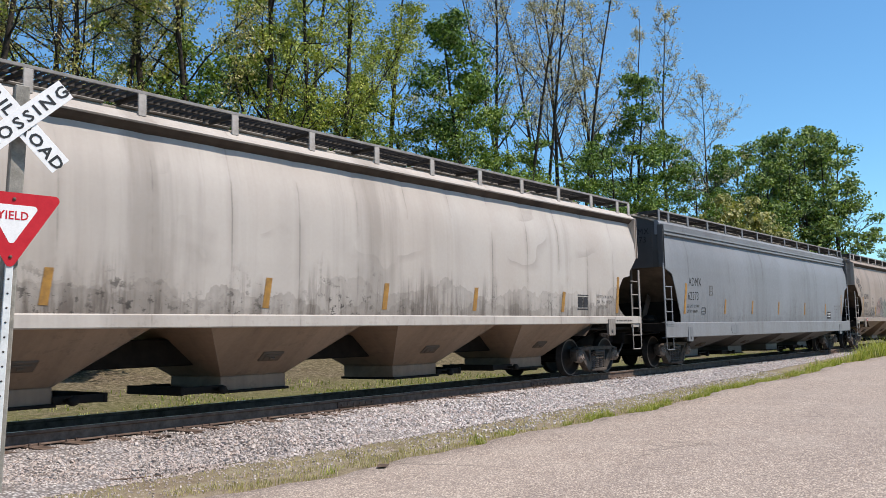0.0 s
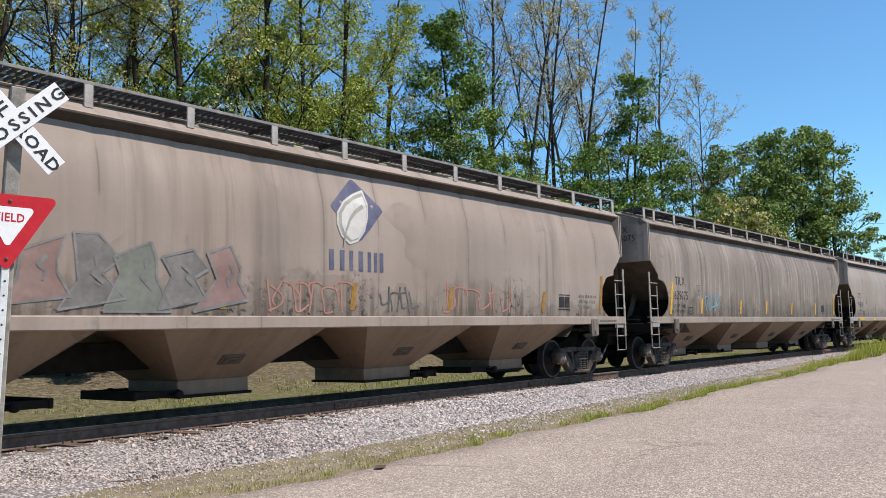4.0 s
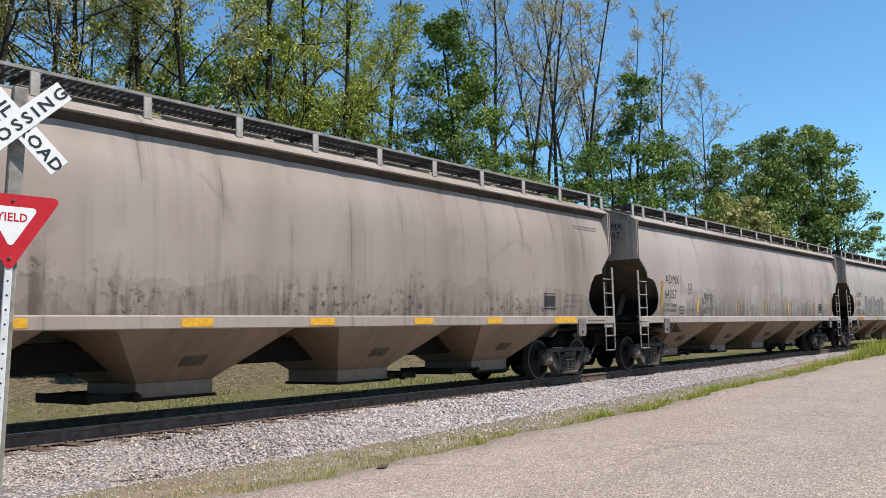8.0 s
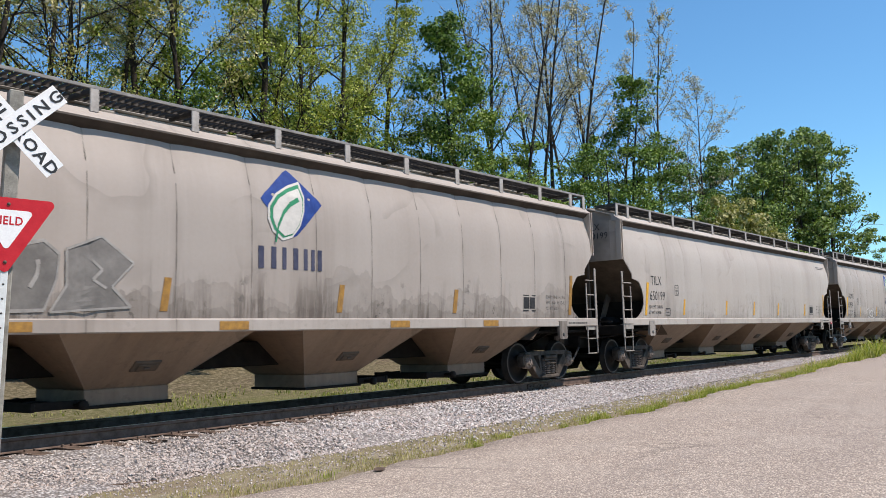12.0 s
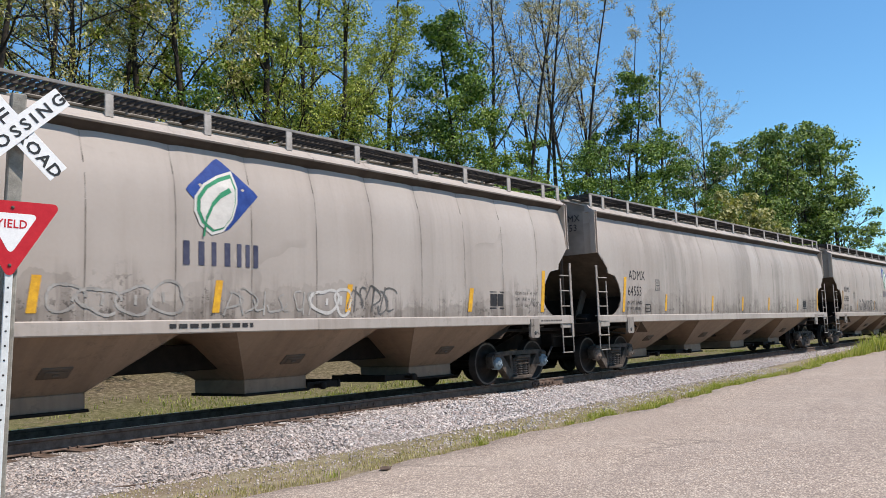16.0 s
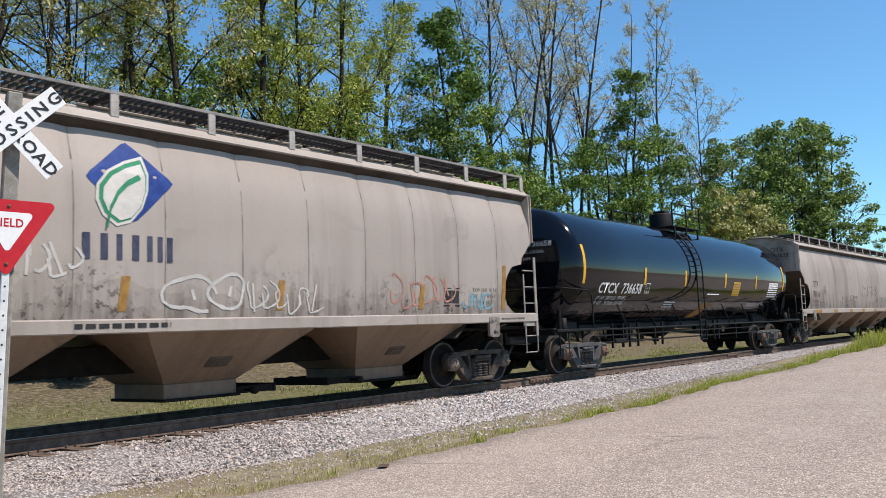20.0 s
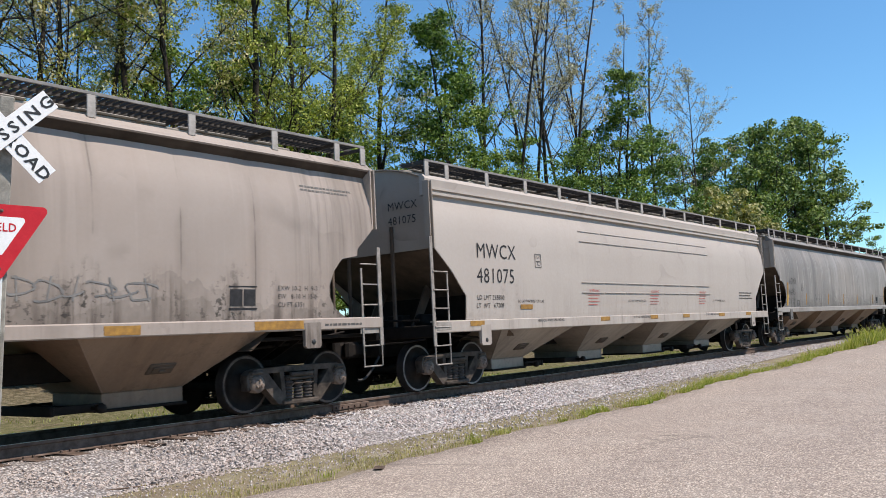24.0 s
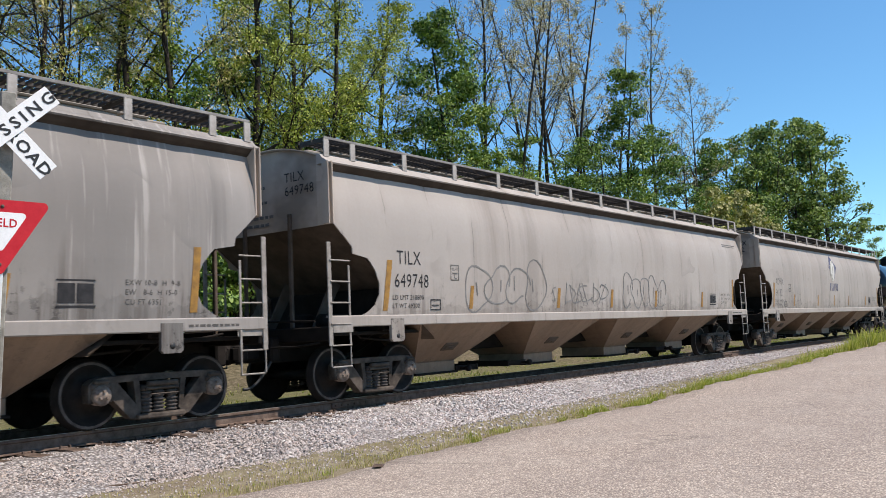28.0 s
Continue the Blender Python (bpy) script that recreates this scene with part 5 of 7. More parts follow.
c = hopper_car(86.08, car_paint("grey_beige_paint", (0.312, 0.270, 0.236), 0.8, 0.5, 0.62, 12.0), UNDER, "grey-beige covered hopper car with yellow sill reflectors")
lettered(c, H, "CITX", "701814", INK, front_strip=False, low_strips=False)
kept("sill_ref", lambda: Shape().box(0, 0.97, -0.004, 0.0, 0, 0.13, 0.002))
for u in (1.75, 4.60, 7.20, 9.55, 12.05, 14.28, 16.83):
    long = u in (1.75, 16.83)
    part("sill_reflector", MESHES["sill_ref"] if long else kept("sill_ref_short", lambda: Shape().box(0, 0.52, -0.004, 0.0, 0, 0.12, 0.002)), MAT["yellow"], c, "yellow reflector on the sill", at=(-H + u, -1.617, 1.27))

c = hopper_car(107.20, car_paint("pale_beige_streaked", (0.345, 0.304, 0.272), 0.6, 0.55, 0.68, 15.0), UNDER, "pale beige covered hopper car with grey streaks")
lettered(c, H, "ADMX", "64357", INK, weights("218600", "68000"), strip_mat=MAT["yellow_old"])
for u in (3.81, 12.39):
    mark(c, "reflector_patch", kept("strip_new", lambda: skew_strip(0.11, 0.40, 0.05)), MAT["yellow"], u + 0.01, 1.54, H, "bright yellow newer strip", 0.003)
tag(c, 11, 4.25, 1.78, 0.85, 0.34, 4, MAT["tag_black"], 0.035)
tag(c, 12, 4.25, 1.5, 0.62, 0.2, 4, MAT["tag_black"], 0.03)

c = hopper_car(128.29, car_paint("dusty_white_paint_63", (0.355, 0.317, 0.286), 0.4, 0.25, 0.6, 18.0), UNDER, "dusty white covered hopper car with a large sprayed tag", bulge=0.02)
lettered(c, H, "ADMX", "63086", INK, weights("217200", "68700"), strip_mat=MAT["yellow_old"], strips=(7.65, 10.93, 14.01))
emblem(c, H, 9.36, 2.67, 1.0, False)
for n, (fill, line) in enumerate(block_tag(14, 5, 3.9, 1.0)):
    mark(c, "spray_filling", fill, MAT["tag_fill"], 3.1, 1.46, H, "grey sprayed block shape", 0.0012 * n, fine=True)
    mark(c, "spray_outline", line, MAT["tag_edge"], 3.1, 1.46, H, "pale sprayed outline", 0.003 + 0.0012 * n)
for u in (1.80, 5.42, 8.60, 12.21, 14.98):
    part("sill_reflector", MESHES["sill_ref" if u < 2 else "sill_ref_short"], MAT["yellow_old"], c, "yellow reflector on the sill", at=(-H + u, -1.617, 1.265))

c = hopper_car(149.42, car_paint("clean_white_paint", (0.395, 0.358, 0.325), 0.3, 0.2, 0.25, 21.0), UNDER, "off-white covered hopper car, fairly clean")
lettered(c, H, "TILX", "650199", INK, strip_mat=MAT["yellow"])
red_tag(c, 19.36, 1.17)

c = hopper_car(170.51, car_paint("dusty_white_paint_64", (0.368, 0.332, 0.302), 0.35, 0.2, 0.5, 24.0), UNDER, "dusty white covered hopper car with tags along the bottom", bulge=0.02, blue_caps=True)
lettered(c, H, "ADMX", "63954", INK, weights("217200", "68800"), strip_mat=MAT["yellow"])
emblem(c, H, 9.36, 2.67, 1.0, False)
mark(c, "spray_tag", bubble_tag(21, 3, 1.4, 0.45, 0.05), MAT["tag_white"], 5.35, 1.47, H, "white rounded sprayed outlines")
mark(c, "spray_tag", bubble_tag(22, 4, 1.9, 0.45, 0.04), MAT["tag_edge"], 7.4, 1.47, H, "pale rounded sprayed outlines")
tag(c, 24, 9.95, 1.48, 1.9, 0.35, 7, MAT["tag_edge"], 0.03)
mark(c, "spray_tag", bubble_tag(25, 2, 0.8, 0.42, 0.05), MAT["tag_white"], 11.75, 1.5, H, "white rounded sprayed outlines")
tag(c, 23, 12.5, 1.52, 1.1, 0.42, 5, MAT["tag_black"], 0.03)
part("owner_stencil", ink_bars((1.4,), 0.06, 0.1), MAT["ink"], c, at=(-H + 9.08, -1.62, 1.31))

c = hopper_car(191.45, car_paint("white_paint_grey_streaks", (0.372, 0.338, 0.308), 0.5, 0.4, 0.5, 27.0), UNDER, "white covered hopper car with dark rain streaks")
lettered(c, H, "ADMX", "64553", INK, weights("218600", "69400"), strip_mat=MAT["yellow"])

c = hopper_car(212.48, car_paint("white_paint_tagged", (0.352, 0.313, 0.280), 0.35, 0.25, 0.5, 30.0), UNDER, "dusty white covered hopper car with faint tags", bulge=0.02)
lettered(c, H, "ADMX", "63686", INK, strip_mat=MAT["yellow_old"])
emblem(c, H, 9.36, 2.67, 1.0, False)
tag(c, 31, 8.45, 1.95, 0.85, 0.4, 4, MAT["tag_white"], 0.04)
tag(c, 32, 4.2, 1.5, 2.7, 0.5, 9, MAT["tag_black"], 0.032)
tag(c, 37, 4.2, 1.28, 2.4, 0.12, 7, MAT["tag_black"], 0.02)
tag(c, 38, 7.0, 1.55, 0.8, 0.38, 4, MAT["tag_black"], 0.03)
mark(c, "spray_tag", bubble_tag(33, 2, 1.2, 0.58, 0.05), MAT["tag_white"], 10.6, 1.47, H, "white rounded sprayed outlines")
tag(c, 36, 11.9, 1.5, 1.4, 0.42, 6, MAT["tag_white"], 0.03)
tag(c, 34, 14.95, 1.55, 1.8, 0.55, 6, MAT["tag_red"], 0.035)
tag(c, 35, 17.05, 1.5, 0.95, 0.34, 4, MAT["tag_blue"], 0.035)
part("owner_stencil", ink_bars((1.35,), 0.06, 0.1), MAT["ink"], c, at=(-H + 9.2, -1.62, 1.31))


# ---- tank car ----
def tank_paint():
    m = material("glossy_black_tank_paint", (0.003, 0.004, 0.007), 0.1, 0.0, 0.36)
    k = Nodes(m)
    v = k.coords()
    a = k.noise(v, 1.1, 5, 0.65)
    sep = k.n("SeparateXYZ")
    k.link(k.coords(), sep.inputs[0])
    dust = k.ramp(k.math("ADD", sep.outputs["Z"], k.math("MULTIPLY", a, -0.7)), [(0.0, g3(1)), (0.55, g3(0.8)), (0.95, g3(0.0))])
    col = k.mix(k.math("MULTIPLY", dust, 0.03), (0.003, 0.004, 0.007), (0.09, 0.08, 0.072))
    k.color(k.mix(k.math("MULTIPLY", k.noise(v, 12, 4), 0.003), col, (0.2, 0.19, 0.18)))
    k.rough(k.ramp(a, [(0.3, g3(0.05)), (0.75, g3(0.12))]))
    k.bump(k.noise(v, 0.5, 2), 0.06, 0.03)
    return m


TANK = tank_paint()
TH, TZ, TR = 8.55, 2.58, 1.50
NOSE = 8.18


def tank_shape():
    def head(end):
        bow = [(-end, 0.0)]
        for i in range(1, 10):
            a = i / 9 * math.pi / 2
            bow.append((-end + 0.56 * (1 - math.cos(a)), TR * math.sin(a) ** 0.92))
        return bow
    ring = head(NOSE) + [(x, TR) for x in (-5.2, -2.6, -2.58, 0, 2.6, 2.62, 5.2)] + [(-x, r) for x, r in head(TH)[::-1]]
    return Shape().lathe(ring, 64, "x", (0, 0, TZ))


def tank_car(x0, numbered):
    car = thing("tank_car", "glossy black tank car with yellow reflector strips", "railway car", Matrix.Translation((x0, TRACK, 0)), "cars of the freight train")
    TRAIN.append((car, x0))
    part("tank", kept("tank", tank_shape), TANK, car)
    drum = Shape().lathe([(3.95, 0.38), (4.56, 0.38), (4.60, 0.35), (4.60, 0.0)], 24, "z")
    drum.box(-0.2, 0.2, -0.2, 0.2, 4.60, 4.70, 0.03)
    part("valve_housing", drum, MAT["black_steel"], car, at=(0.42, 0, 0))
    for q in (-1, 1):
        plat = Shape()
        plat.box(-1.1, 1.1, q * 0.80 - 0.22, q * 0.80 + 0.22, 4.00, 4.03, 0.01)
        for x in (-0.9, 0.0, 0.9):
            plat.box(x - 0.03, x + 0.03, q * 0.98 - 0.02, q * 0.98 + 0.02, 3.66, 4.0)
        part("platform", plat, MAT["black_steel"], car)
    for q in (-1, 1):
        rails = Shape()
        for x in (-1.05, 0.0, 1.05):
            rails.tube([(x, q * 1.0, 4.02), (x, q * 1.0, 4.72)], 0.022, 6)
        for z in (4.40, 4.72):
            rails.tube([(-1.05, q * 1.0, z), (1.05, q * 1.0, z)], 0.022, 6)
        part("platform_railing", rails, MAT["black_steel"], car)
    for q in (-1, 1):
        lad = Shape()
        arc = [(q * (TR + 0.10) * math.sin(a), TZ + (TR + 0.10) * math.cos(a)) for a in [0.72 + 0.85 * i / 7 for i in range(8)]] + [(q * 1.60, 2.0), (q * 1.60, 0.55)]
        for x in (-0.95, -0.50):
            lad.tube([(x, y, z) for y, z in arc], 0.022, 6)
        for y, z in arc[:-1]:
            lad.tube([(-0.95, y, z), (-0.50, y, z)], 0.016, 6)
        for z in (1.75, 1.45, 1.15, 0.85, 0.58):
            lad.tube([(-0.95, q * 1.6, z), (-0.50, q * 1.6, z)], 0.016, 6)
        part("side_ladder", lad, MAT["black_steel"], car)
        rod = Shape().tube([(-6.6, q * 1.56, 1.0), (6.9, q * 1.56, 1.0)], 0.025, 8)
        for x in (-5.6, -3.9, -2.2, 1.6, 3.4, 5.2):
            rod.tube([(x, q * 1.56, 1.0), (x - 0.35, q * 1.46, 1.62)], 0.02, 6)
        part("handrail", rod, MAT["black_steel"], car)
    for e in (-1, 1):
        saddle = Shape()
        saddle.box(e * 7.0 - 0.5, e * 7.0 + 0.5, -0.62, 0.62, 0.95, 1.3, 0.05)
        saddle.prism([(e * 5.6, 0.98), (e * 8.9, 0.98), (e * 8.9, 1.12), (e * 7.8, 1.32), (e * 5.6, 1.32)], -0.32, 0.32)
        saddle.box(e * 6.4, e * 9.2, -0.24, 0.24, 0.74, 1.10, 0.02)
        saddle.box(e * 9.0, e * 9.12, -1.5, 1.5, 0.92, 1.08, 0.02)
        saddle.box(e * 6.6, e * 9.1, -1.58, -1.50, 0.99, 1.05, 0.01)
        saddle.box(e * 6.6, e * 9.1, 1.45, 1.58, 0.99, 1.05, 0.01)
        part("stub_sill", saddle, MAT["black_steel"], car)
    spine = Shape().box(-6.3, 6.3, -0.55, 0.55, 0.985, 1.16, 0.03)
    part("bottom_jacket", spine, MAT["black_steel"], car, "black jacket along the bottom of the tank")
    gear = Shape()
    for z in (0.84, 0.66):
        gear.tube([(-6.2, -0.9, z), (6.2, -0.9, z)], 0.022, 6)
    for x in (-5.2, -4.6, -4.2, -3.7, -2.6, -2.1, 1.9, 2.3, 3.9):
        gear.box(x - 0.03, x + 0.03, -0.93, -0.87, 0.50, 1.15, 0.01)
    gear.box(-5.1, -4.4, -0.95, -0.3, 0.62, 0.74, 0.02)
    gear.box(-4.2, -3.9, -0.8, -0.2, 0.66, 1.1, 0.02)
    part("brake_rigging", gear, MAT["black_steel"], car)
    valve = Shape().lathe([(0.55, 0.0), (0.55, 0.10), (0.70, 0.10), (0.72, 0.30), (0.95, 0.62), (1.12, 0.75), (1.2, 0.0)], 20, "z", (-0.6, 0, 0))
    part("bottom_outlet", valve, MAT["black_steel"], car)
    for e in (0, 1):
        m = Matrix.Rotation(math.pi * e, 4, "Z")
        part("coupler", kept("tcoupler", lambda: coupler_shape(8.95)), MAT["steel_dark"], car, at=m)
        part("air_hose", kept("those", lambda: hose_shape(8.95)), MAT["hose"], car, at=m)
        grab = Shape().tube([(-7.3, -1.5, 1.06), (-7.3, -1.5, 1.82), (-7.5, -1.5, 1.95), (-8.95, -1.5, 2.0), (-8.9, -1.4, 2.0), (-8.9, 1.4, 2.0), (-8.95, 1.5, 1.95), (-8.95, 1.5, 1.06)], 0.022, 6)
        for q in (-1, 1):
            grab.tube([(-9.0, q * 1.56, 0.98), (-9.0, q * 1.56, 0.5), (-8.6, q * 1.56, 0.5), (-8.6, q * 1.56, 0.98)], 0.016, 6)
            grab.tube([(-8.55, q * 1.3, 1.06), (-8.55, q * 1.3, 1.5)], 0.05, 8)
            grab.lathe([(1.06, 0.09), (1.30, 0.09), (1.32, 0.0)], 10, "z", (-8.3, q * 1.25, 0))
        part("end_railing", grab, MAT["black_steel"], car, at=m)
    for e in (-1, 1):
        add_truck(car, e * 7.0, x0, MAT["frame_grey"], MAT["bearing_rust"], False)

    def curved(x, w, z0, z1, lean=0.0):
        s = Shape()
        k = 8
        v = []
        for i in range(k + 1):
            z = z0 + (z1 - z0) * i / k
            y = -math.sqrt(TR * TR - (z - TZ) ** 2) - 0.006
            v += [(x + lean * i / k, y, z), (x + w + lean * i / k, y, z)]
        return s.add(v, [(2 * i, 2 * i + 1, 2 * i + 3, 2 * i + 2) for i in range(k)])
    for x, z0, z1 in ((-7.62, 2.12, 3.06), (-4.27, 2.14, 2.60), (-1.55, 2.14, 2.60), (1.66, 2.14, 2.60), (4.56, 2.14, 2.60), (7.55, 2.12, 3.0)):
        part("reflector_strip", curved(x, 0.12, z0, z1), MAT["yellow"], car, "bright yellow reflective strip")
    part("warning_placard", curved(2.45, 0.64, 1.90, 2.34), MAT["yellow"], car, "square yellow placard")
    part("placard_text", curved_bars(2.5, 0.52, 1.95, 5), MAT["ink_grey"], car)
    part("slanted_placard", curved(0.0, 0.66, 1.25, 1.66, 0.40), MAT["yellow_old"], car, "slanted faded yellow mark")
    part("data_panel", curved_bars(6.0, 1.0, 1.88, 7, 0.05), MAT["ink_white"], car)
    part("notice", curved_bars(0.4, 0.95, 1.92, 1, 0.06), MAT["ink_white"], car)
    part("notice", curved_bars(-2.5, 0.7, 1.55, 3, 0.045), MAT["ink_white"], car)
    part("notice", curved_bars(4.4, 0.9, 1.5, 3, 0.045), MAT["ink_white"], car)
    if numbered:
        def put(name, text, size, x, z, squeeze=1.0, slant=0.0, bold=0.0):
            me = lettering(text, size, squeeze, "LEFT", bold).copy()
            for p in me.vertices:
                zz = z + p.co.z
                p.co.x += p.co.z * slant
                p.co.y = -math.sqrt(TR * TR - (zz - TZ) ** 2) - 0.008
            part(name, me, MAT["ink_white"], car, at=(x, 0, z))
        put("reporting_mark", "CTCX  736658", 0.25, -6.74, 1.91, 1.0, 0.12, 0.03)
        put("weight_line", "LD LMT  207100LB  93900KG", 0.085, -6.70, 1.75, 1.0, 0.2)
        put("weight_line", "LT  WT    78900LB  35800KG", 0.085, -6.75, 1.62, 1.0, 0.2)
        put("plate_letter", "C", 0.11, -4.05, 1.96)
        part("plate_sign", curved_frame(-4.12, 0.27, 1.92, 2.19), MAT["ink_white"], car)
        for i, w in enumerate(("CTCX 736658", "CAPY 30110 US GAL", "CAPY 113979 L")):
            me = lettering(w, 0.13 if i == 0 else 0.075, 1.0).copy()
            for p in me.vertices:
                y, z = 0.28 - p.co.x, 3.06 - 0.16 * i + p.co.z
                q = min(1.0, (math.hypot(y, z - TZ) / TR) ** (1 / 0.92))
                p.co = (-NOSE + 0.56 * (1 - math.sqrt(1 - q * q)) - 0.012, y, z)
            part("end_lettering", me, MAT["ink_white"], car)
    return car


def curved_bars(x, w, z, rows, h=0.05):
    s = Shape()
    r = random.Random(int(x * 100) + rows)
    for i in range(rows):
        zz = z + i * h * 1.5
        y = -math.sqrt(TR * TR - (zz - TZ) ** 2) - 0.012
        a = x
        while a < x + w:
            b = min(x + w, a + r.uniform(1.0, 3.5) * h)
            s.box(a, b, y - 0.002, y + 0.002, zz, zz + h)
            a = b + h * 0.6
    return s


def curved_frame(x, w, z0, z1):
    s = Shape()
    y = lambda z: -math.sqrt(TR * TR - (z - TZ) ** 2) - 0.010
    for a, b, c, d in ((x, x + w, z0, z0 + 0.02), (x, x + w, z1 - 0.02, z1), (x, x + 0.02, z0, z1), (x + w - 0.02, x + w, z0, z1)):
        s.add([(a, y(c), c), (b, y(c), c), (b, y(d), d), (a, y(d), d)], [(0, 1, 2, 3)])
    return s


MAT["black_steel"] = mottled("black_painted_steel", (0.004, 0.004, 0.0045), (0.013, 0.012, 0.012), 5, 0.6, 0.3, 0.004)
MAT["frame_grey"] = mottled("grey_cast_truck_frame", (0.04, 0.041, 0.043), (0.115, 0.115, 0.116), 5, 0.75, 0.4, 0.005)
MAT["bearing_rust"] = mottled("orange_rust_bearing_cap", (0.10, 0.055, 0.04), (0.24, 0.15, 0.115), 9, 0.8, 0.3, 0.004)
tank_car(242.15, True)

c = hopper_car(251.57, car_paint("dull_beige_paint", (0.350, 0.302, 0.268), 0.7, 0.6, 0.6, 33.0), UNDER, "dull beige covered hopper car with brown stains")
lettered(c, H, "CITX", "700638", INK, front_strip=False, low_strips=False)
tag(c, 51, 9.5, 2.0, 3.6, 0.5, 9, MAT["tag_dark"], 0.03)
tag(c, 52, 6.0, 1.6, 3.0, 0.4, 7, MAT["tag_dark"], 0.03)
tag(c, 53, 12.6, 1.7, 2.6, 0.3, 8, MAT["tag_dark"], 0.025)
for u in (1.75, 4.60, 7.20, 9.55, 12.05, 14.50, 16.90):
    part("sill_reflector", MESHES["sill_ref" if u in (1.75, 16.90) else "sill_ref_short"], MAT["yellow_old"], c, "yellow reflector on the sill", at=(-H + u, -1.617, 1.265))

# near-white car with pressed ribs
MH = 9.60
MWE = car_paint("dusty_off_white_end", (0.382, 0.332, 0.285), 0.8, 0.3, 0.8, 7.0)
MWP = car_paint("clean_off_white_paint", (0.403, 0.359, 0.322), 0.2, 0.1, 0.1, 36.0, pitch=60.0)
c = hopper_car(272.72, MWP, UNDER_PALE, "clean off-white covered hopper car with pressed side ribs", half=MH, cut=STEP_CUT, sill=(1.10, 1.32), panels=7, bulge=0.0, chord="ribbed", bottom=0.38, truck_in=1.25, scuffed=True, end_mat=MWE)
mark(c, "reporting_mark", lettering("MWCX", 0.30), INK, 1.42, 2.56, MH)
mark(c, "car_number", lettering("481075", 0.30), INK, 1.42, 2.06, MH)
mark(c, "weight_line", lettering("LD LMT 218800", 0.095), INK, 1.42, 1.72, MH)
mark(c, "weight_line", lettering("LT  WT   67200", 0.095), INK, 1.40, 1.56, MH)
mark(c, "plate_sign", MESHES["plate_c"], MAT["ink_grey"], 3.62, 2.42, MH)
mark(c, "plate_text", lettering("PLATE", 0.055), MAT["ink_grey"], 3.66, 2.62, MH, extra=0.001)
mark(c, "plate_letter", lettering("C", 0.12), MAT["ink_grey"], 3.71, 2.46, MH, extra=0.001)
for z in (3.36, 3.11, 2.13, 1.89):
    for i in range(7):
        rib = Shape().box(0.03, 1.14, -0.022, 0.0, -0.014, 0.014, 0.008)
        mark(c, "pressed_rib", kept("rib", lambda: rib), MWP, 5.65 + 1.17 * i, z, MH)
for u in (6.05, 9.52, 12.98):
    mark(c, "warning_word", lettering("WARNING", 0.075, 0.95), MAT["ink_red"], u, 1.90, MH)
    for n, w in enumerate((0.55, 0.5, 0.55, 0.45)):
        mark(c, "warning_line", kept("warn%d" % n, lambda: ink_bars((w,), 0.02, 0.075)), MAT["ink_red"], u - 0.05, 1.82 - 0.075 * n, MH)
for u in (2.9, 8.15, 14.06):
    mark(c, "notice", lettering("DO NOT HAMMER ON CAR", 0.062, 0.9), INK, u, 1.66, MH)
for u in (3.6, 8.3, 13.28):
    part("notice", lettering("VENT CAR WHEN UNLOADING", 0.055, 0.95), INK, c, at=(-MH + u, -1.62, 1.24))
for u in (1.1, 6.5, 9.34, 11.55, 14.41, 16.9):
    part("sill_reflector", kept("sill_ref_small", lambda: Shape().box(0, 0.48, -0.004, 0.0, 0, 0.10, 0.002)), MAT["yellow_old"], c, "yellow reflector on the sill", at=(-MH + u, -1.619, 1.205))
for n, w in enumerate((1.25, 1.1, 1.3)):
    mark(c, "data_line", ink_bars((w,), 0.035, 0.1), MAT["ink_faint"], 16.44, 1.93 - 0.09 * n, MH)
mark(c, "reflector_strip", kept("sill_ref_small", lambda: None), MAT["yellow_old"], 3.0, 1.52, MH)
for i, w in enumerate(("MWCX", "481075")):
    part("end_lettering", lettering(w, 0.155), INK, c, at=Matrix.Translation((-MH + 0.03, -0.55, 3.5 - 0.28 * i)) @ Matrix.Rotation(radians(-90), 4, "Z"))

c = hopper_car(293.14, car_paint("grey_streaked_paint", (0.285, 0.265, 0.247), 0.8, 1.1, 0.5, 39.0, (0.105, 0.098, 0.092), runs=0.5), UNDER, "grey covered hopper car with heavy dark streaks")
lettered(c, H, "ADMX", "64483", MAT["ink_faint"], two_tone=True, strip_mat=MAT["yellow_old"])
tag(c, 41, 8.2, 1.6, 2.6, 0.3, 6, MAT["tag_pale"], 0.025)

c = hopper_car(314.18, car_paint("pale_grey_paint", (0.365, 0.332, 0.303), 0.45, 0.3, 0.35, 42.0), UNDER, "pale grey covered hopper car with outlined sprayed letters")
lettered(c, H, "TILX", "649748", INK, weights("218800", "69200"), strip_mat=MAT["yellow_old"])
mark(c, "spray_tag", bubble_tag(44, 4, 2.9, 0.98, 0.035), MAT["tag_dark"], 3.75, 1.47, H, "rounded sprayed outlines")
tag(c, 45, 7.0, 1.6, 2.6, 0.5, 6, MAT["tag_dark"], 0.03)
mark(c, "spray_tag", bubble_tag(46, 5, 2.6, 0.9, 0.03), MAT["tag_dark"], 10.5, 1.5, H, "rounded sprayed outlines")

c = hopper_car(335.58, car_paint("pale_beige_paint_end", (0.352, 0.318, 0.288), 0.4, 0.3, 0.35, 45.0), UNDER, "pale beige covered hopper car with a faded emblem")
lettered(c, H, "ADMX", "64132", OLD)
emblem(c, H, 9.36, 2.67, 1.0, True)
tank_car(365.4, False)


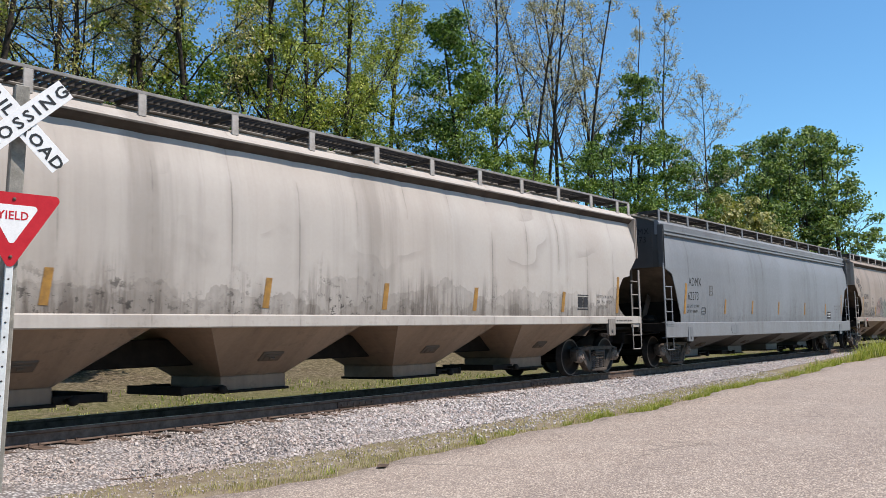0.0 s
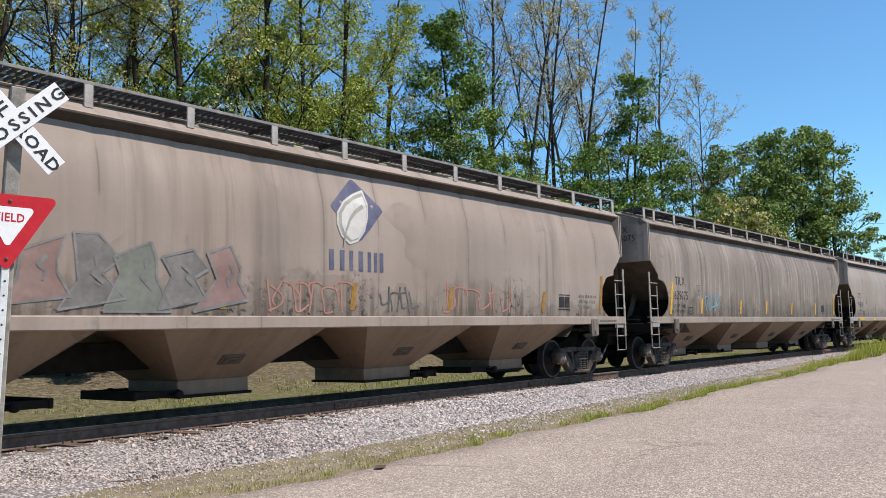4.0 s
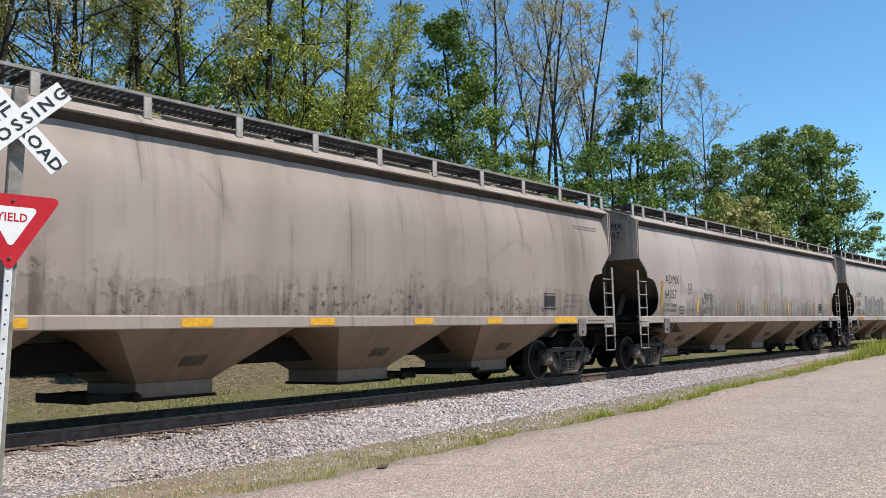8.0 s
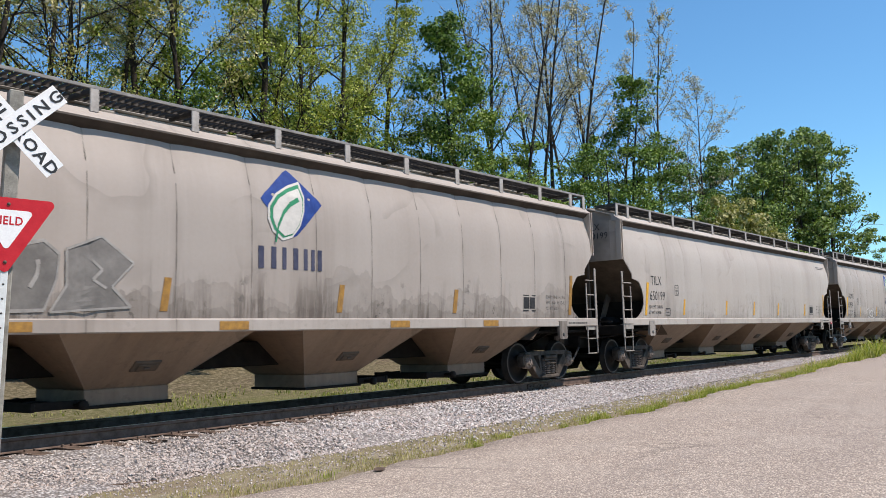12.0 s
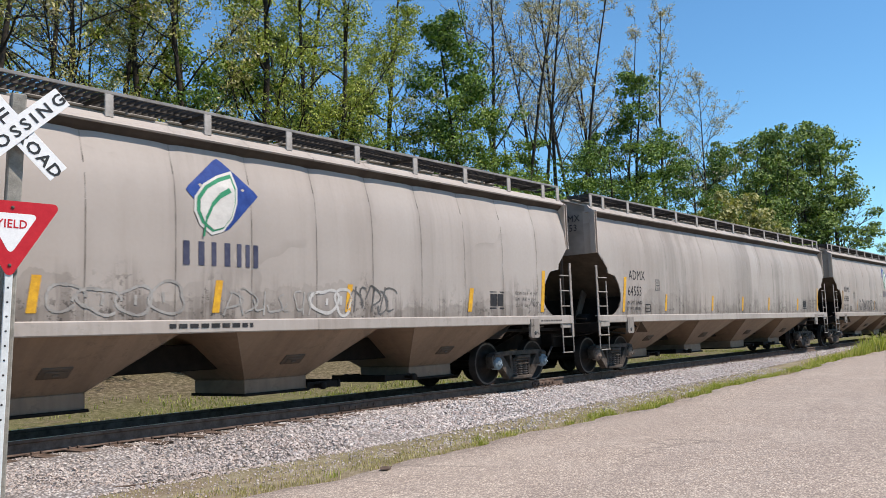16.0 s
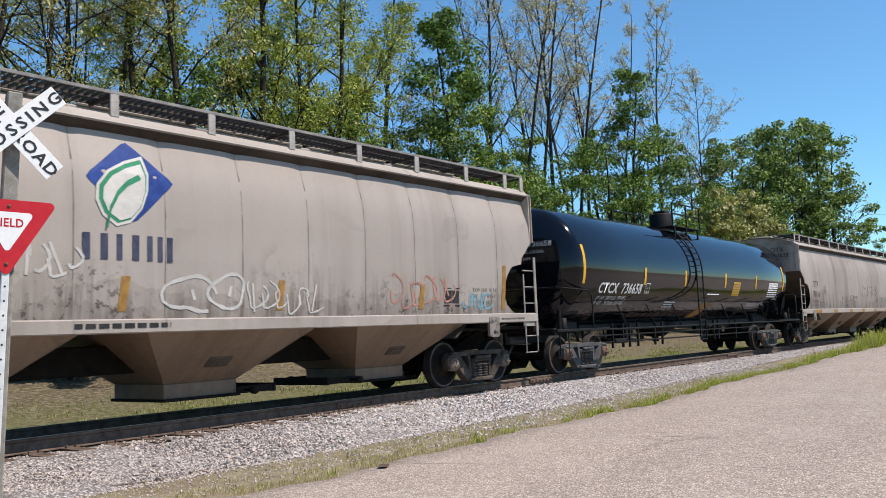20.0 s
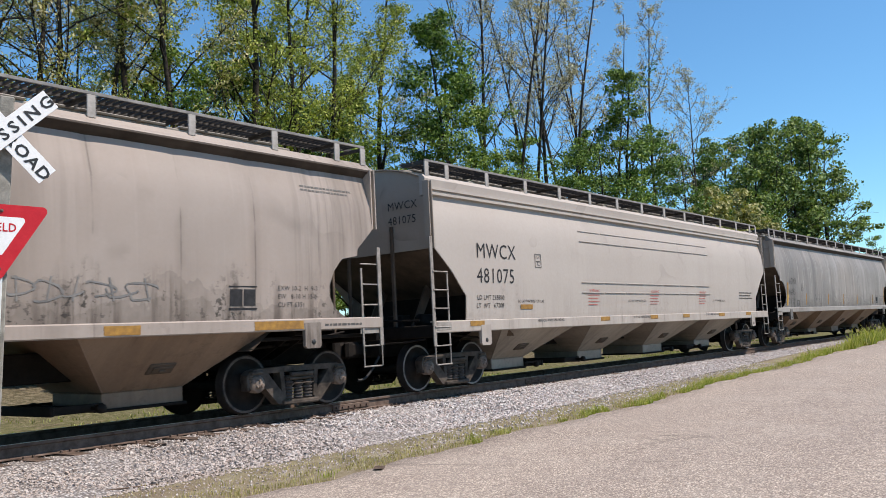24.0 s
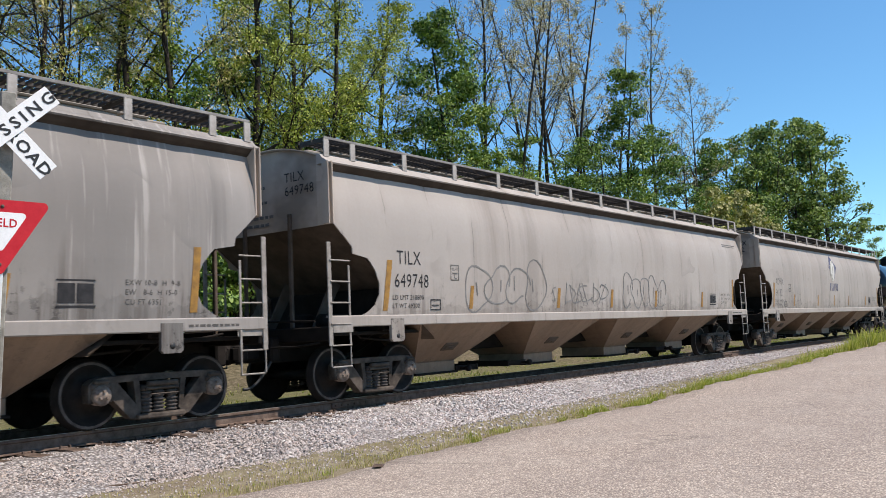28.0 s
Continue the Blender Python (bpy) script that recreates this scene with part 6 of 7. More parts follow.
# ---- woods ----
def leaf_material(name, a, b, c, through_light=0.18):
    m = material(name, b, 0.6, 0, 0.25)
    k = Nodes(m)
    g = k.n("NewGeometry")
    o = k.n("ObjectInfo")
    pick = k.math("FRACT", k.math("ADD", g.outputs["Random Per Island"], k.math("MULTIPLY", o.outputs["Random"], 0.3)), 0.0)
    col = k.ramp(pick, [(0.0, a), (0.5, b), (1.0, c)])
    k.color(col)
    tr = k.n("BsdfTranslucent")
    k.link(k.mix(1.0, col, (1.6, 1.7, 0.6), "MULTIPLY"), tr.inputs["Color"])
    mx = k.n("MixShader", Fac=through_light)
    k.link(k.p.outputs[0], mx.inputs[1])
    k.link(tr.outputs[0], mx.inputs[2])
    k.link(mx.outputs[0], k.t.nodes["Material Output"].inputs[0])
    return m


LEAF = {
    "locust": leaf_material("young_locust_leaves", (0.075, 0.10, 0.014), (0.225, 0.28, 0.038), (0.47, 0.475, 0.13)),
    "tan": leaf_material("tan_young_leaves", (0.10, 0.11, 0.028), (0.31, 0.29, 0.10), (0.56, 0.49, 0.26)),
    "deep": leaf_material("deep_green_leaves", (0.026, 0.060, 0.011), (0.085, 0.155, 0.030), (0.23, 0.32, 0.07), 0.16),
    "mid": leaf_material("mid_green_leaves", (0.036, 0.072, 0.012), (0.115, 0.185, 0.032), (0.28, 0.35, 0.08), 0.16),
    "far": leaf_material("dark_leaves_of_large_trees", (0.035, 0.068, 0.017), (0.105, 0.168, 0.042), (0.27, 0.34, 0.10), 0.18),
    "buff": leaf_material("buff_new_buds", (0.22, 0.185, 0.11), (0.40, 0.355, 0.235), (0.60, 0.55, 0.40)),
    "cream": leaf_material("cream_blossom_leaves", (0.12, 0.14, 0.04), (0.25, 0.25, 0.09), (0.46, 0.42, 0.22)),
}
BARK = mottled("grey_brown_bark", (0.018, 0.015, 0.012), (0.070, 0.058, 0.047), 7, 0.95, 0.8, 0.03)


def grow(seed, height, r0, first, limbs, reach, lift, twigs, lean=(0, 0), forks=1, thick=0.018, leaf_from=0.0, splay=0.16):
    """A bare tree: tapering trunk, limbs and twigs. Returns its wood and the points where leaves sit."""
    r = random.Random(seed)
    s = Shape()
    tips = []

    def line(p, d, length, bend, up, n):
        pts = [p.copy()]
        for _ in range(n):
            d = (d + Vector((r.uniform(-bend, bend), r.uniform(-bend, bend), r.uniform(-bend, bend) + up))).normalized()
            p = p + d * (length / n)
            pts.append(p.copy())
        return pts

    for k in range(forks):
        d = Vector((lean[0] + r.uniform(-0.025, 0.025), lean[1] + r.uniform(-0.025, 0.025), 1))
        if forks > 1:
            a = 6.28 * k / forks + r.uniform(-0.5, 0.5)
            d += Vector((math.cos(a), math.sin(a), 0)) * splay
        trunk = line(Vector((0, 0, -0.2)), d.normalized(), height, 0.045, 0.03, 12)
        s.tube(trunk, r0, 7, False, r0 * 0.12)
        for i in range(limbs):
            t = first + (1 - first) * (i + r.random()) / limbs
            q = t * 12
            j = min(11, int(q))
            p = trunk[j].lerp(trunk[j + 1], q - j)
            a = r.uniform(0, 6.28)
            size = reach * (1.15 - 0.75 * (t - first) / (1.001 - first)) * r.uniform(0.6, 1.15)
            d = Vector((math.cos(a), math.sin(a), lift + r.uniform(-0.2, 0.35))).normalized()
            limb = line(p, d, size, 0.22, 0.07, 6)
            lr = max(thick, r0 * 0.45 * (1.1 - t))
            s.tube(limb, lr, 5, False, thick * 0.5)
            for w in range(twigs):
                u = r.uniform(0.25, 1.0) * 6
                j = min(5, int(u))
                p2 = limb[j].lerp(limb[j + 1], u - j)
                d2 = Vector((r.uniform(-1, 1), r.uniform(-1, 1), r.uniform(-0.3, 0.8))).normalized()
                tw = line(p2, (d2 + (limb[j + 1] - limb[j]).normalized() * 0.8).normalized(), size * r.uniform(0.2, 0.45), 0.3, 0.03, 3)
                s.tube(tw, max(thick * 0.55, lr * 0.35), 3, False, thick * 0.3)
                tips += tw[1:]
            tips += limb[3:]
        tips += trunk[10:]
    tips = [p for p in tips if p.z > leaf_from * height]
    me = bpy.data.meshes.new("wood")
    me.from_pydata(s.v, [], s.f)
    me.polygons.foreach_set("use_smooth", s.s)
    me.update()
    return me, tips


def foliage(seed, tips, per, size, scatter, droop=0.0, keep=0.5):
    """Leaves in uneven clumps round some of the twig points, their faces turned outwards and up, as one mesh."""
    g = np.random.default_rng(seed)
    pts = np.array([tuple(p) for p in tips])
    pts = pts[g.random(len(pts)) < keep]
    count = np.maximum(4, (per * g.uniform(0.35, 1.65, len(pts)))).astype(int)
    wide = np.repeat(scatter * g.uniform(0.6, 1.5, len(pts)), count)[:, None]
    c = np.repeat(pts, count, 0)
    n = len(c)
    d = g.normal(size=(n, 3))
    d /= np.linalg.norm(d, axis=1)[:, None]
    c = c + d * wide * (0.35 + 0.75 * np.sqrt(g.random(n)))[:, None] * [1.2, 1.2, 0.62]
    c[:, 2] -= np.abs(g.normal(0, 1, n)) * droop
    up = d * 0.7 + g.normal(size=(n, 3)) * 0.55 + [0, 0, 0.45]
    up /= np.linalg.norm(up, axis=1)[:, None]
    a = np.cross(up, g.normal(size=(n, 3)))
    a /= np.linalg.norm(a, axis=1)[:, None]
    b = np.cross(up, a)
    k = (size * g.uniform(0.5, 1.4, n))[:, None]
    v = np.stack([c - a * k, c + b * k * 0.62, c + a * k, c - b * k * 0.62], 1).reshape(-1, 3)
    me = bpy.data.meshes.new("leaves")
    me.vertices.add(4 * n)
    me.vertices.foreach_set("co", v.ravel())
    me.loops.add(4 * n)
    me.loops.foreach_set("vertex_index", np.arange(4 * n))
    me.polygons.add(n)
    me.polygons.foreach_set("loop_start", np.arange(n) * 4)
    me.update(calc_edges=True)
    return me


def tree_kind(name, label, leaf, seed, per, size, scatter, droop=0.0, keep=0.5, **form):
    wood, tips = grow(seed, **form)
    return name, label, wood, foliage(seed, tips, per, size, scatter, droop, keep), leaf


KINDS = {
    "locust_a": tree_kind("locust_tree", "tall locust tree in young yellow-green leaf", "locust", 11, 44, 0.057, 0.33, 0.05, keep=0.60, height=22, r0=0.21, first=0.22, limbs=24, reach=5.4, lift=0.55, twigs=9),
    "locust_b": tree_kind("locust_tree", "forked locust tree in young yellow-green leaf", "locust", 12, 44, 0.057, 0.33, 0.05, keep=0.60, height=21, r0=0.18, first=0.30, limbs=15, reach=5.0, lift=0.6, twigs=9, forks=2),
    "locust_c": tree_kind("locust_tree", "leaning locust tree in thin tan leaf", "tan", 13, 34, 0.055, 0.33, 0.05, keep=0.50, height=20, r0=0.17, first=0.25, limbs=22, reach=4.8, lift=0.5, twigs=9, lean=(0.12, 0)),
    "bare_a": tree_kind("bare_tree", "tall thin tree with buff buds and few leaves", "buff", 21, 11, 0.058, 0.24, keep=0.5, height=26, r0=0.19, first=0.42, limbs=20, reach=4.4, lift=1.15, twigs=13, thick=0.024, leaf_from=0.5),
    "bare_b": tree_kind("bare_tree", "tall forked tree with buff buds and few leaves", "buff", 22, 11, 0.058, 0.24, keep=0.5, height=25, r0=0.15, first=0.42, limbs=13, reach=3.8, lift=1.15, twigs=12, forks=2, thick=0.022, leaf_from=0.5, splay=0.06),
    "bare_c": tree_kind("bare_tree", "slender tree with pale new buds", "buff", 23, 12, 0.058, 0.26, keep=0.5, height=21, r0=0.15, first=0.40, limbs=24, reach=5.4, lift=0.95, twigs=13, thick=0.022, leaf_from=0.42),
    "column": tree_kind("leafy_tree", "dense dark green tree wrapped in leaves", "deep", 31, 70, 0.09, 0.48, keep=0.25, height=16.4, r0=0.18, first=0.05, limbs=46, reach=4.2, lift=0.3, twigs=6),
    "round": tree_kind("leafy_tree", "broad green tree in full leaf", "mid", 41, 62, 0.085, 0.48, keep=0.24, height=13, r0=0.17, first=0.1, limbs=30, reach=4.2, lift=0.4, twigs=6),
    "round_deep": tree_kind("leafy_tree", "broad dark green tree in full leaf", "deep", 42, 62, 0.09, 0.48, keep=0.23, height=13, r0=0.17, first=0.1, limbs=30, reach=4.2, lift=0.4, twigs=6),
    "tall_green": tree_kind("leafy_tree", "tall narrow green tree with open limbs", "deep", 45, 62, 0.095, 0.48, keep=0.22, height=17.5, r0=0.19, first=0.12, limbs=38, reach=3.8, lift=0.5, twigs=6),
    "willow": tree_kind("leafy_tree", "large green tree with several spreading trunks", "far", 43, 60, 0.17, 0.75, keep=0.13, height=20, r0=0.24, first=0.26, limbs=15, reach=6.2, lift=0.6, twigs=7, forks=3, thick=0.03, lean=(0.06, 0)),
    "willow_deep": tree_kind("leafy_tree", "large dark green tree with several spreading trunks", "far", 44, 60, 0.17, 0.75, keep=0.15, height=20, r0=0.24, first=0.18, limbs=16, reach=5.8, lift=0.6, twigs=7, forks=4, thick=0.03),
    "bush": tree_kind("bush", "leafy green undergrowth bush", "mid", 51, 46, 0.085, 0.42, height=5, r0=0.06, first=0.1, limbs=9, reach=2.2, lift=0.6, twigs=5, forks=3),
    "bush_deep": tree_kind("bush", "dark green undergrowth bush", "deep", 52, 46, 0.085, 0.42, height=5.5, r0=0.06, first=0.1, limbs=9, reach=2.2, lift=0.6, twigs=5, forks=3),
    "cream": tree_kind("flowering_tree", "small tree pale with cream blossom", "cream", 53, 42, 0.12, 0.50, keep=0.36, height=8, r0=0.09, first=0.12, limbs=14, reach=2.8, lift=0.5, twigs=6, forks=2),
}
FIRST = {}


def plant(kind, x, y, turn, scale=1.0, tall=1.0):
    name, label, wood, leaves, leaf = KINDS[kind]
    at = Matrix.Translation((x, y, ground_z(x, y) - 0.05)) @ Matrix.Rotation(radians(turn), 4, "Z")
    if kind not in FIRST:
        ob = thing(name, label, "bush" if "bush" in name else "tree", group="trees of the wood")
        part("trunk", wood, BARK, ob)
        part("crown", leaves, LEAF[leaf], ob)
        FIRST[kind] = ob
        ob.matrix_basis = at
    else:
        ob = copy_thing(FIRST[kind], at)
    ob.scale = (scale, scale, scale * tall)
    return ob


def along(ratio, y):
    """A place in the wood on the line of sight that goes ratio metres along x for each metre in y."""
    return ratio * y, y


WOOD = [
    ("locust_c", 0.42, 27, 0, 1.0), ("locust_c", 0.50, 30, 40, 1.05), ("bare_c", 0.54, 27.5, 90, 1.0), ("bare_c", 0.60, 31, 10, 1.0),
    ("locust_a", 0.66, 29, 150, 1.0), ("locust_c", 0.74, 27, 200, 1.0), ("locust_a", 0.84, 28.5, 300, 1.08),
    ("locust_b", 0.985, 27, 120, 1.0), ("locust_a", 1.13, 30, 70, 1.0), ("column", 1.385, 27.5, 0, 1.08), ("round_deep", 1.20, 29, 0, 0.72),
    ("round", 1.51, 26.5, 90, 0.95), ("round", 1.30, 26, 190, 0.9), ("round", 0.70, 28, 200, 0.85), ("bare_a", 1.45, 29.5, 200, 1.0), ("bare_b", 1.53, 28, 100, 1.0), ("bare_b", 1.62, 29, 60, 1.05),
    ("bare_a", 1.71, 28.5, 120, 1.0), ("bare_b", 1.80, 28, 250, 1.05), ("bare_a", 1.87, 30.5, 20, 0.98), ("bare_b", 1.95, 29, 320, 0.98), ("tall_green", 2.04, 27.5, 60, 1.06), ("round_deep", 1.93, 27, 10, 1.0),
    ("bare_a", 2.27, 28, 300, 1.0), ("bare_c", 2.56, 28, 40, 1.04), ("round_deep", 2.26, 27, 200, 1.15), ("round_deep", 2.45, 28, 20, 1.1), ("round_deep", 2.66, 29, 100, 1.2), ("cream", 2.66, 25.5, 0, 1.3), ("round", 2.14, 26, 10, 1.0),
    ("cream", 2.90, 26, 130, 1.4), ("cream", 3.15, 25.5, 230, 1.15), ("willow_deep", 2.85, 30.5, 0, 0.86), ("willow_deep", 3.22, 29.5, 90, 0.98),
    ("willow_deep", 3.62, 29, 200, 1.12), ("willow", 4.02, 28, 0, 1.12), ("round", 5.2, 29, 0, 0.9), ("round", 6.0, 30, 80, 1.0), ("willow", 6.8, 31, 20, 1.0),
    ("locust_a", 0.2, 29, 10, 1.0), ("locust_b", 0.33, 31, 80, 1.0), ("locust_a", 0.05, 28, 100, 1.0),
    ("round", 1.66, 27, 45, 0.9), ("round_deep", 1.80, 26.5, 145, 0.92), ("round", 1.54, 31, 245, 0.85), ("round_deep", 0.60, 28, 20, 0.7), ("round_deep", 0.80, 31, 120, 0.95), ("round_deep", 0.93, 29, 220, 0.85), ("round", 1.06, 27, 320, 0.85), ("locust_a", 0.92, 31, 30, 1.0),
]
for kind, ratio, y, turn, k in WOOD:
    plant(kind, *along(ratio, y), turn, k)
for i in range(8):
    plant(("locust_b", "locust_c", "locust_a")[i % 3], *along(0.15 + 0.15 * i, 36 + 2.6 * (i * 5 % 4)), 47 * i, 1.0 + 0.04 * (i % 3))
for i in range(5):
    plant(("round_deep", "round")[i % 2], *along(0.2 + 0.22 * i, 35 + 2.2 * (i % 3)), 71 * i, 0.9 + 0.06 * (i % 3))
r = random.Random(77)
for i in range(28):
    x = -4 + 4.6 * i + r.uniform(-1, 1)
    y = r.uniform(24.5, 33)
    plant(r.choice(("bush_deep", "bush_deep", "bush")), x, y, r.uniform(0, 360), r.uniform(0.75, 1.25))
for i in range(20):
    x = -4 + 6.4 * i + r.uniform(-2, 2)
    plant(r.choice(("bush", "bush_deep")), x, r.uniform(33, 40), r.uniform(0, 360), r.uniform(1.2, 1.8))

# ---- grass ----
GRASS = leaf_material("verge_grass", (0.14, 0.18, 0.025), (0.27, 0.30, 0.055), (0.52, 0.47, 0.22), 0.3)


def grass_mesh(seed, count, place, lo, hi, width):
    g = random.Random(seed)
    v, f = [], []
    for _ in range(count):
        x, y, k = place(g)
        z = ground_z(x, y)
        h = g.uniform(lo, hi) * k
        a = g.uniform(0, 6.28)
        dx, dy = math.cos(a) * width * (0.6 + k * 0.5), math.sin(a) * width * (0.6 + k * 0.5)
        lx, ly = g.uniform(-0.5, 0.5) * h, g.uniform(-0.5, 0.5) * h
        n = len(v)
        v += [(x - dx, y - dy, z - 0.01), (x + dx, y + dy, z - 0.01), (x + dx * 0.7 + lx * 0.4, y + dy * 0.7 + ly * 0.4, z + h * 0.6), (x - dx * 0.7 + lx * 0.4, y - dy * 0.7 + ly * 0.4, z + h * 0.6), (x + lx, y + ly, z + h)]
        f += [(n, n + 1, n + 2, n + 3), (n + 3, n + 2, n + 4)]
    me = bpy.data.meshes.new("grass")
    me.from_pydata(v, [], f)
    me.update()
    return me


def verge(g):
    while True:
        x = 4.5 + 60 * g.random() ** 1.7
        y = road_edge(x) + abs(g.gauss(0, 0.33)) * (0.45 + 0.6 * smooth(20, 36, x)) - 0.03
        clump = noise.noise((x * 0.9, y * 1.6, 0)) + 0.5 * noise.noise((x * 3.1, y * 4, 3))
        if clump > 0.55 - 0.034 * x and y < 9.8:
            return x, y, 0.22 + 0.22 * smooth(9, 18, x) + 1.9 * smooth(25, 36, x) * (0.25 + max(0.0, clump + 0.15)) + max(0, clump) * 0.35


def far_strip(g):
    while True:
        x, y = g.uniform(2, 66), 14.0 + abs(g.gauss(0, 3.2))
        if noise.noise((x * 0.3, y * 0.5, 7)) > 0.02 and y < 22:
            return x, y, 0.75


FAR_GRASS = leaf_material("bright_trackside_grass", (0.10, 0.125, 0.025), (0.22, 0.25, 0.06), (0.40, 0.38, 0.17), 0.2)
STRAW = leaf_material("dry_straw_grass", (0.20, 0.18, 0.06), (0.36, 0.31, 0.14), (0.50, 0.45, 0.25), 0.2)


def dry_verge(g):
    while True:
        x = 4.0 + 22 * g.random() ** 1.3
        y = road_edge(x) + abs(g.gauss(0, 0.55)) + 0.02
        if noise.noise((x * 1.4, y * 2.6, 5)) > -0.1 and y < 9.2:
            return x, y, 0.5


dry_grass = part("dry_grass", grass_mesh(5, 9000, dry_verge, 0.03, 0.14, 0.005), STRAW, None)
tagged(dry_grass, "thin straw-coloured grass on the gravelly verge", "grass", kind="stuff")
verge_grass = part("verge_grass", grass_mesh(1, 20000, verge, 0.08, 0.30, 0.006), GRASS, None)
tagged(verge_grass, "patchy green and straw-coloured grass along the road edge", "grass", kind="stuff")
far_grass = part("trackside_grass", grass_mesh(2, 22000, far_strip, 0.05, 0.18, 0.018), FAR_GRASS, None)
tagged(far_grass, "short green grass behind the track", "grass", kind="stuff")

# ---- crossing sign ----
MAT["sign_white"] = mottled("white_reflective_sheet", (0.78, 0.78, 0.77), (0.86, 0.86, 0.85), 8, 0.45, 0.05, 0.001)
MAT["sign_red"] = mottled("red_reflective_sheet", (0.46, 0.018, 0.028), (0.56, 0.03, 0.04), 8, 0.4, 0.05, 0.001)
MAT["sign_black"] = material("black_sign_paint", (0.012, 0.012, 0.012), 0.5)
MAT["post_wood"] = mottled("grey_weathered_post", (0.19, 0.18, 0.155), (0.36, 0.34, 0.30), 9, 0.9, 0.6, 0.01)
MAT["galvanised"] = mottled("galvanised_post", (0.58, 0.60, 0.59), (0.74, 0.76, 0.75), 8, 0.5, 0.2, 0.002)
MAT["sign_blue"] = material("blue_sign_sheet", (0.02, 0.09, 0.30), 0.45)
SX, SY = 4.22, 9.22
TURN = -16.0
sign = thing("crossing_sign", "white crossbuck and red yield sign on two posts", "sign", pose(SX, SY, ground_z(SX, SY), 0, 2.4, TURN))
part("wooden_post", Shape().box(-0.075, 0.075, 0.03, 0.18, -0.3, 4.35, 0.012), MAT["post_wood"], sign, "square grey wooden post", at=(0.05, 0, 0))
post = Shape().box(-0.038, 0.038, -0.055, -0.012, -0.3, 3.16, 0.006)
post = part("steel_post", post, MAT["galvanised"], sign, "perforated galvanised steel post", at=(0.03, 0, 0))
for i in range(11):
    part("post_hole", kept("posthole", lambda: Shape().lathe([(-0.058, 0.0), (-0.058, 0.011), (-0.05, 0.011)], 10)), MAT["sign_black"], post, at=(0, 0, 0.9 + 0.15 * i))
ZC = 3.925


def blade(name, angle, y, text):
    b = part(name, Shape().box(-0.61, 0.61, y - 0.004, y, -0.1145, 0.1145, 0.0015), MAT["sign_white"], sign, "white blade with black letters", at=pose(0.03, 0, ZC, 0, angle, 0))
    for word, x in text:
        part("letters", lettering(word, 0.122, 1.12, "CENTER", 0.035, 1.42 if len(word) > 4 else 1.12), MAT["sign_black"], b, at=(x, y - 0.007, -0.064))


blade("crossbuck_blade", -45, -0.075, (("CROSSING", 0.0),))
blade("crossbuck_blade", 45, -0.062, (("RAIL", -0.33), ("ROAD", 0.33)))


def rounded_triangle(side, radius, inset=0.0):
    h = side * math.sqrt(3) / 2
    pts = [(-side / 2, 0), (side / 2, 0), (0, -h)]
    out = []
    for (x, z), (a0, a1) in zip(pts, ((210, 90), (90, -30), (330, 210))):
        cx, cz = x * (1 - inset), -h / 3 + (z + h / 3) * (1 - inset)
        d = Vector((0 - cx, -h / 3 - cz)).normalized() * radius * 2
        for i in range(7):
            a = radians(a0 + (a1 - a0) * i / 6)
            out.append((cx + d.x + radius * math.cos(a), cz + d.y + radius * math.sin(a)))
    return out


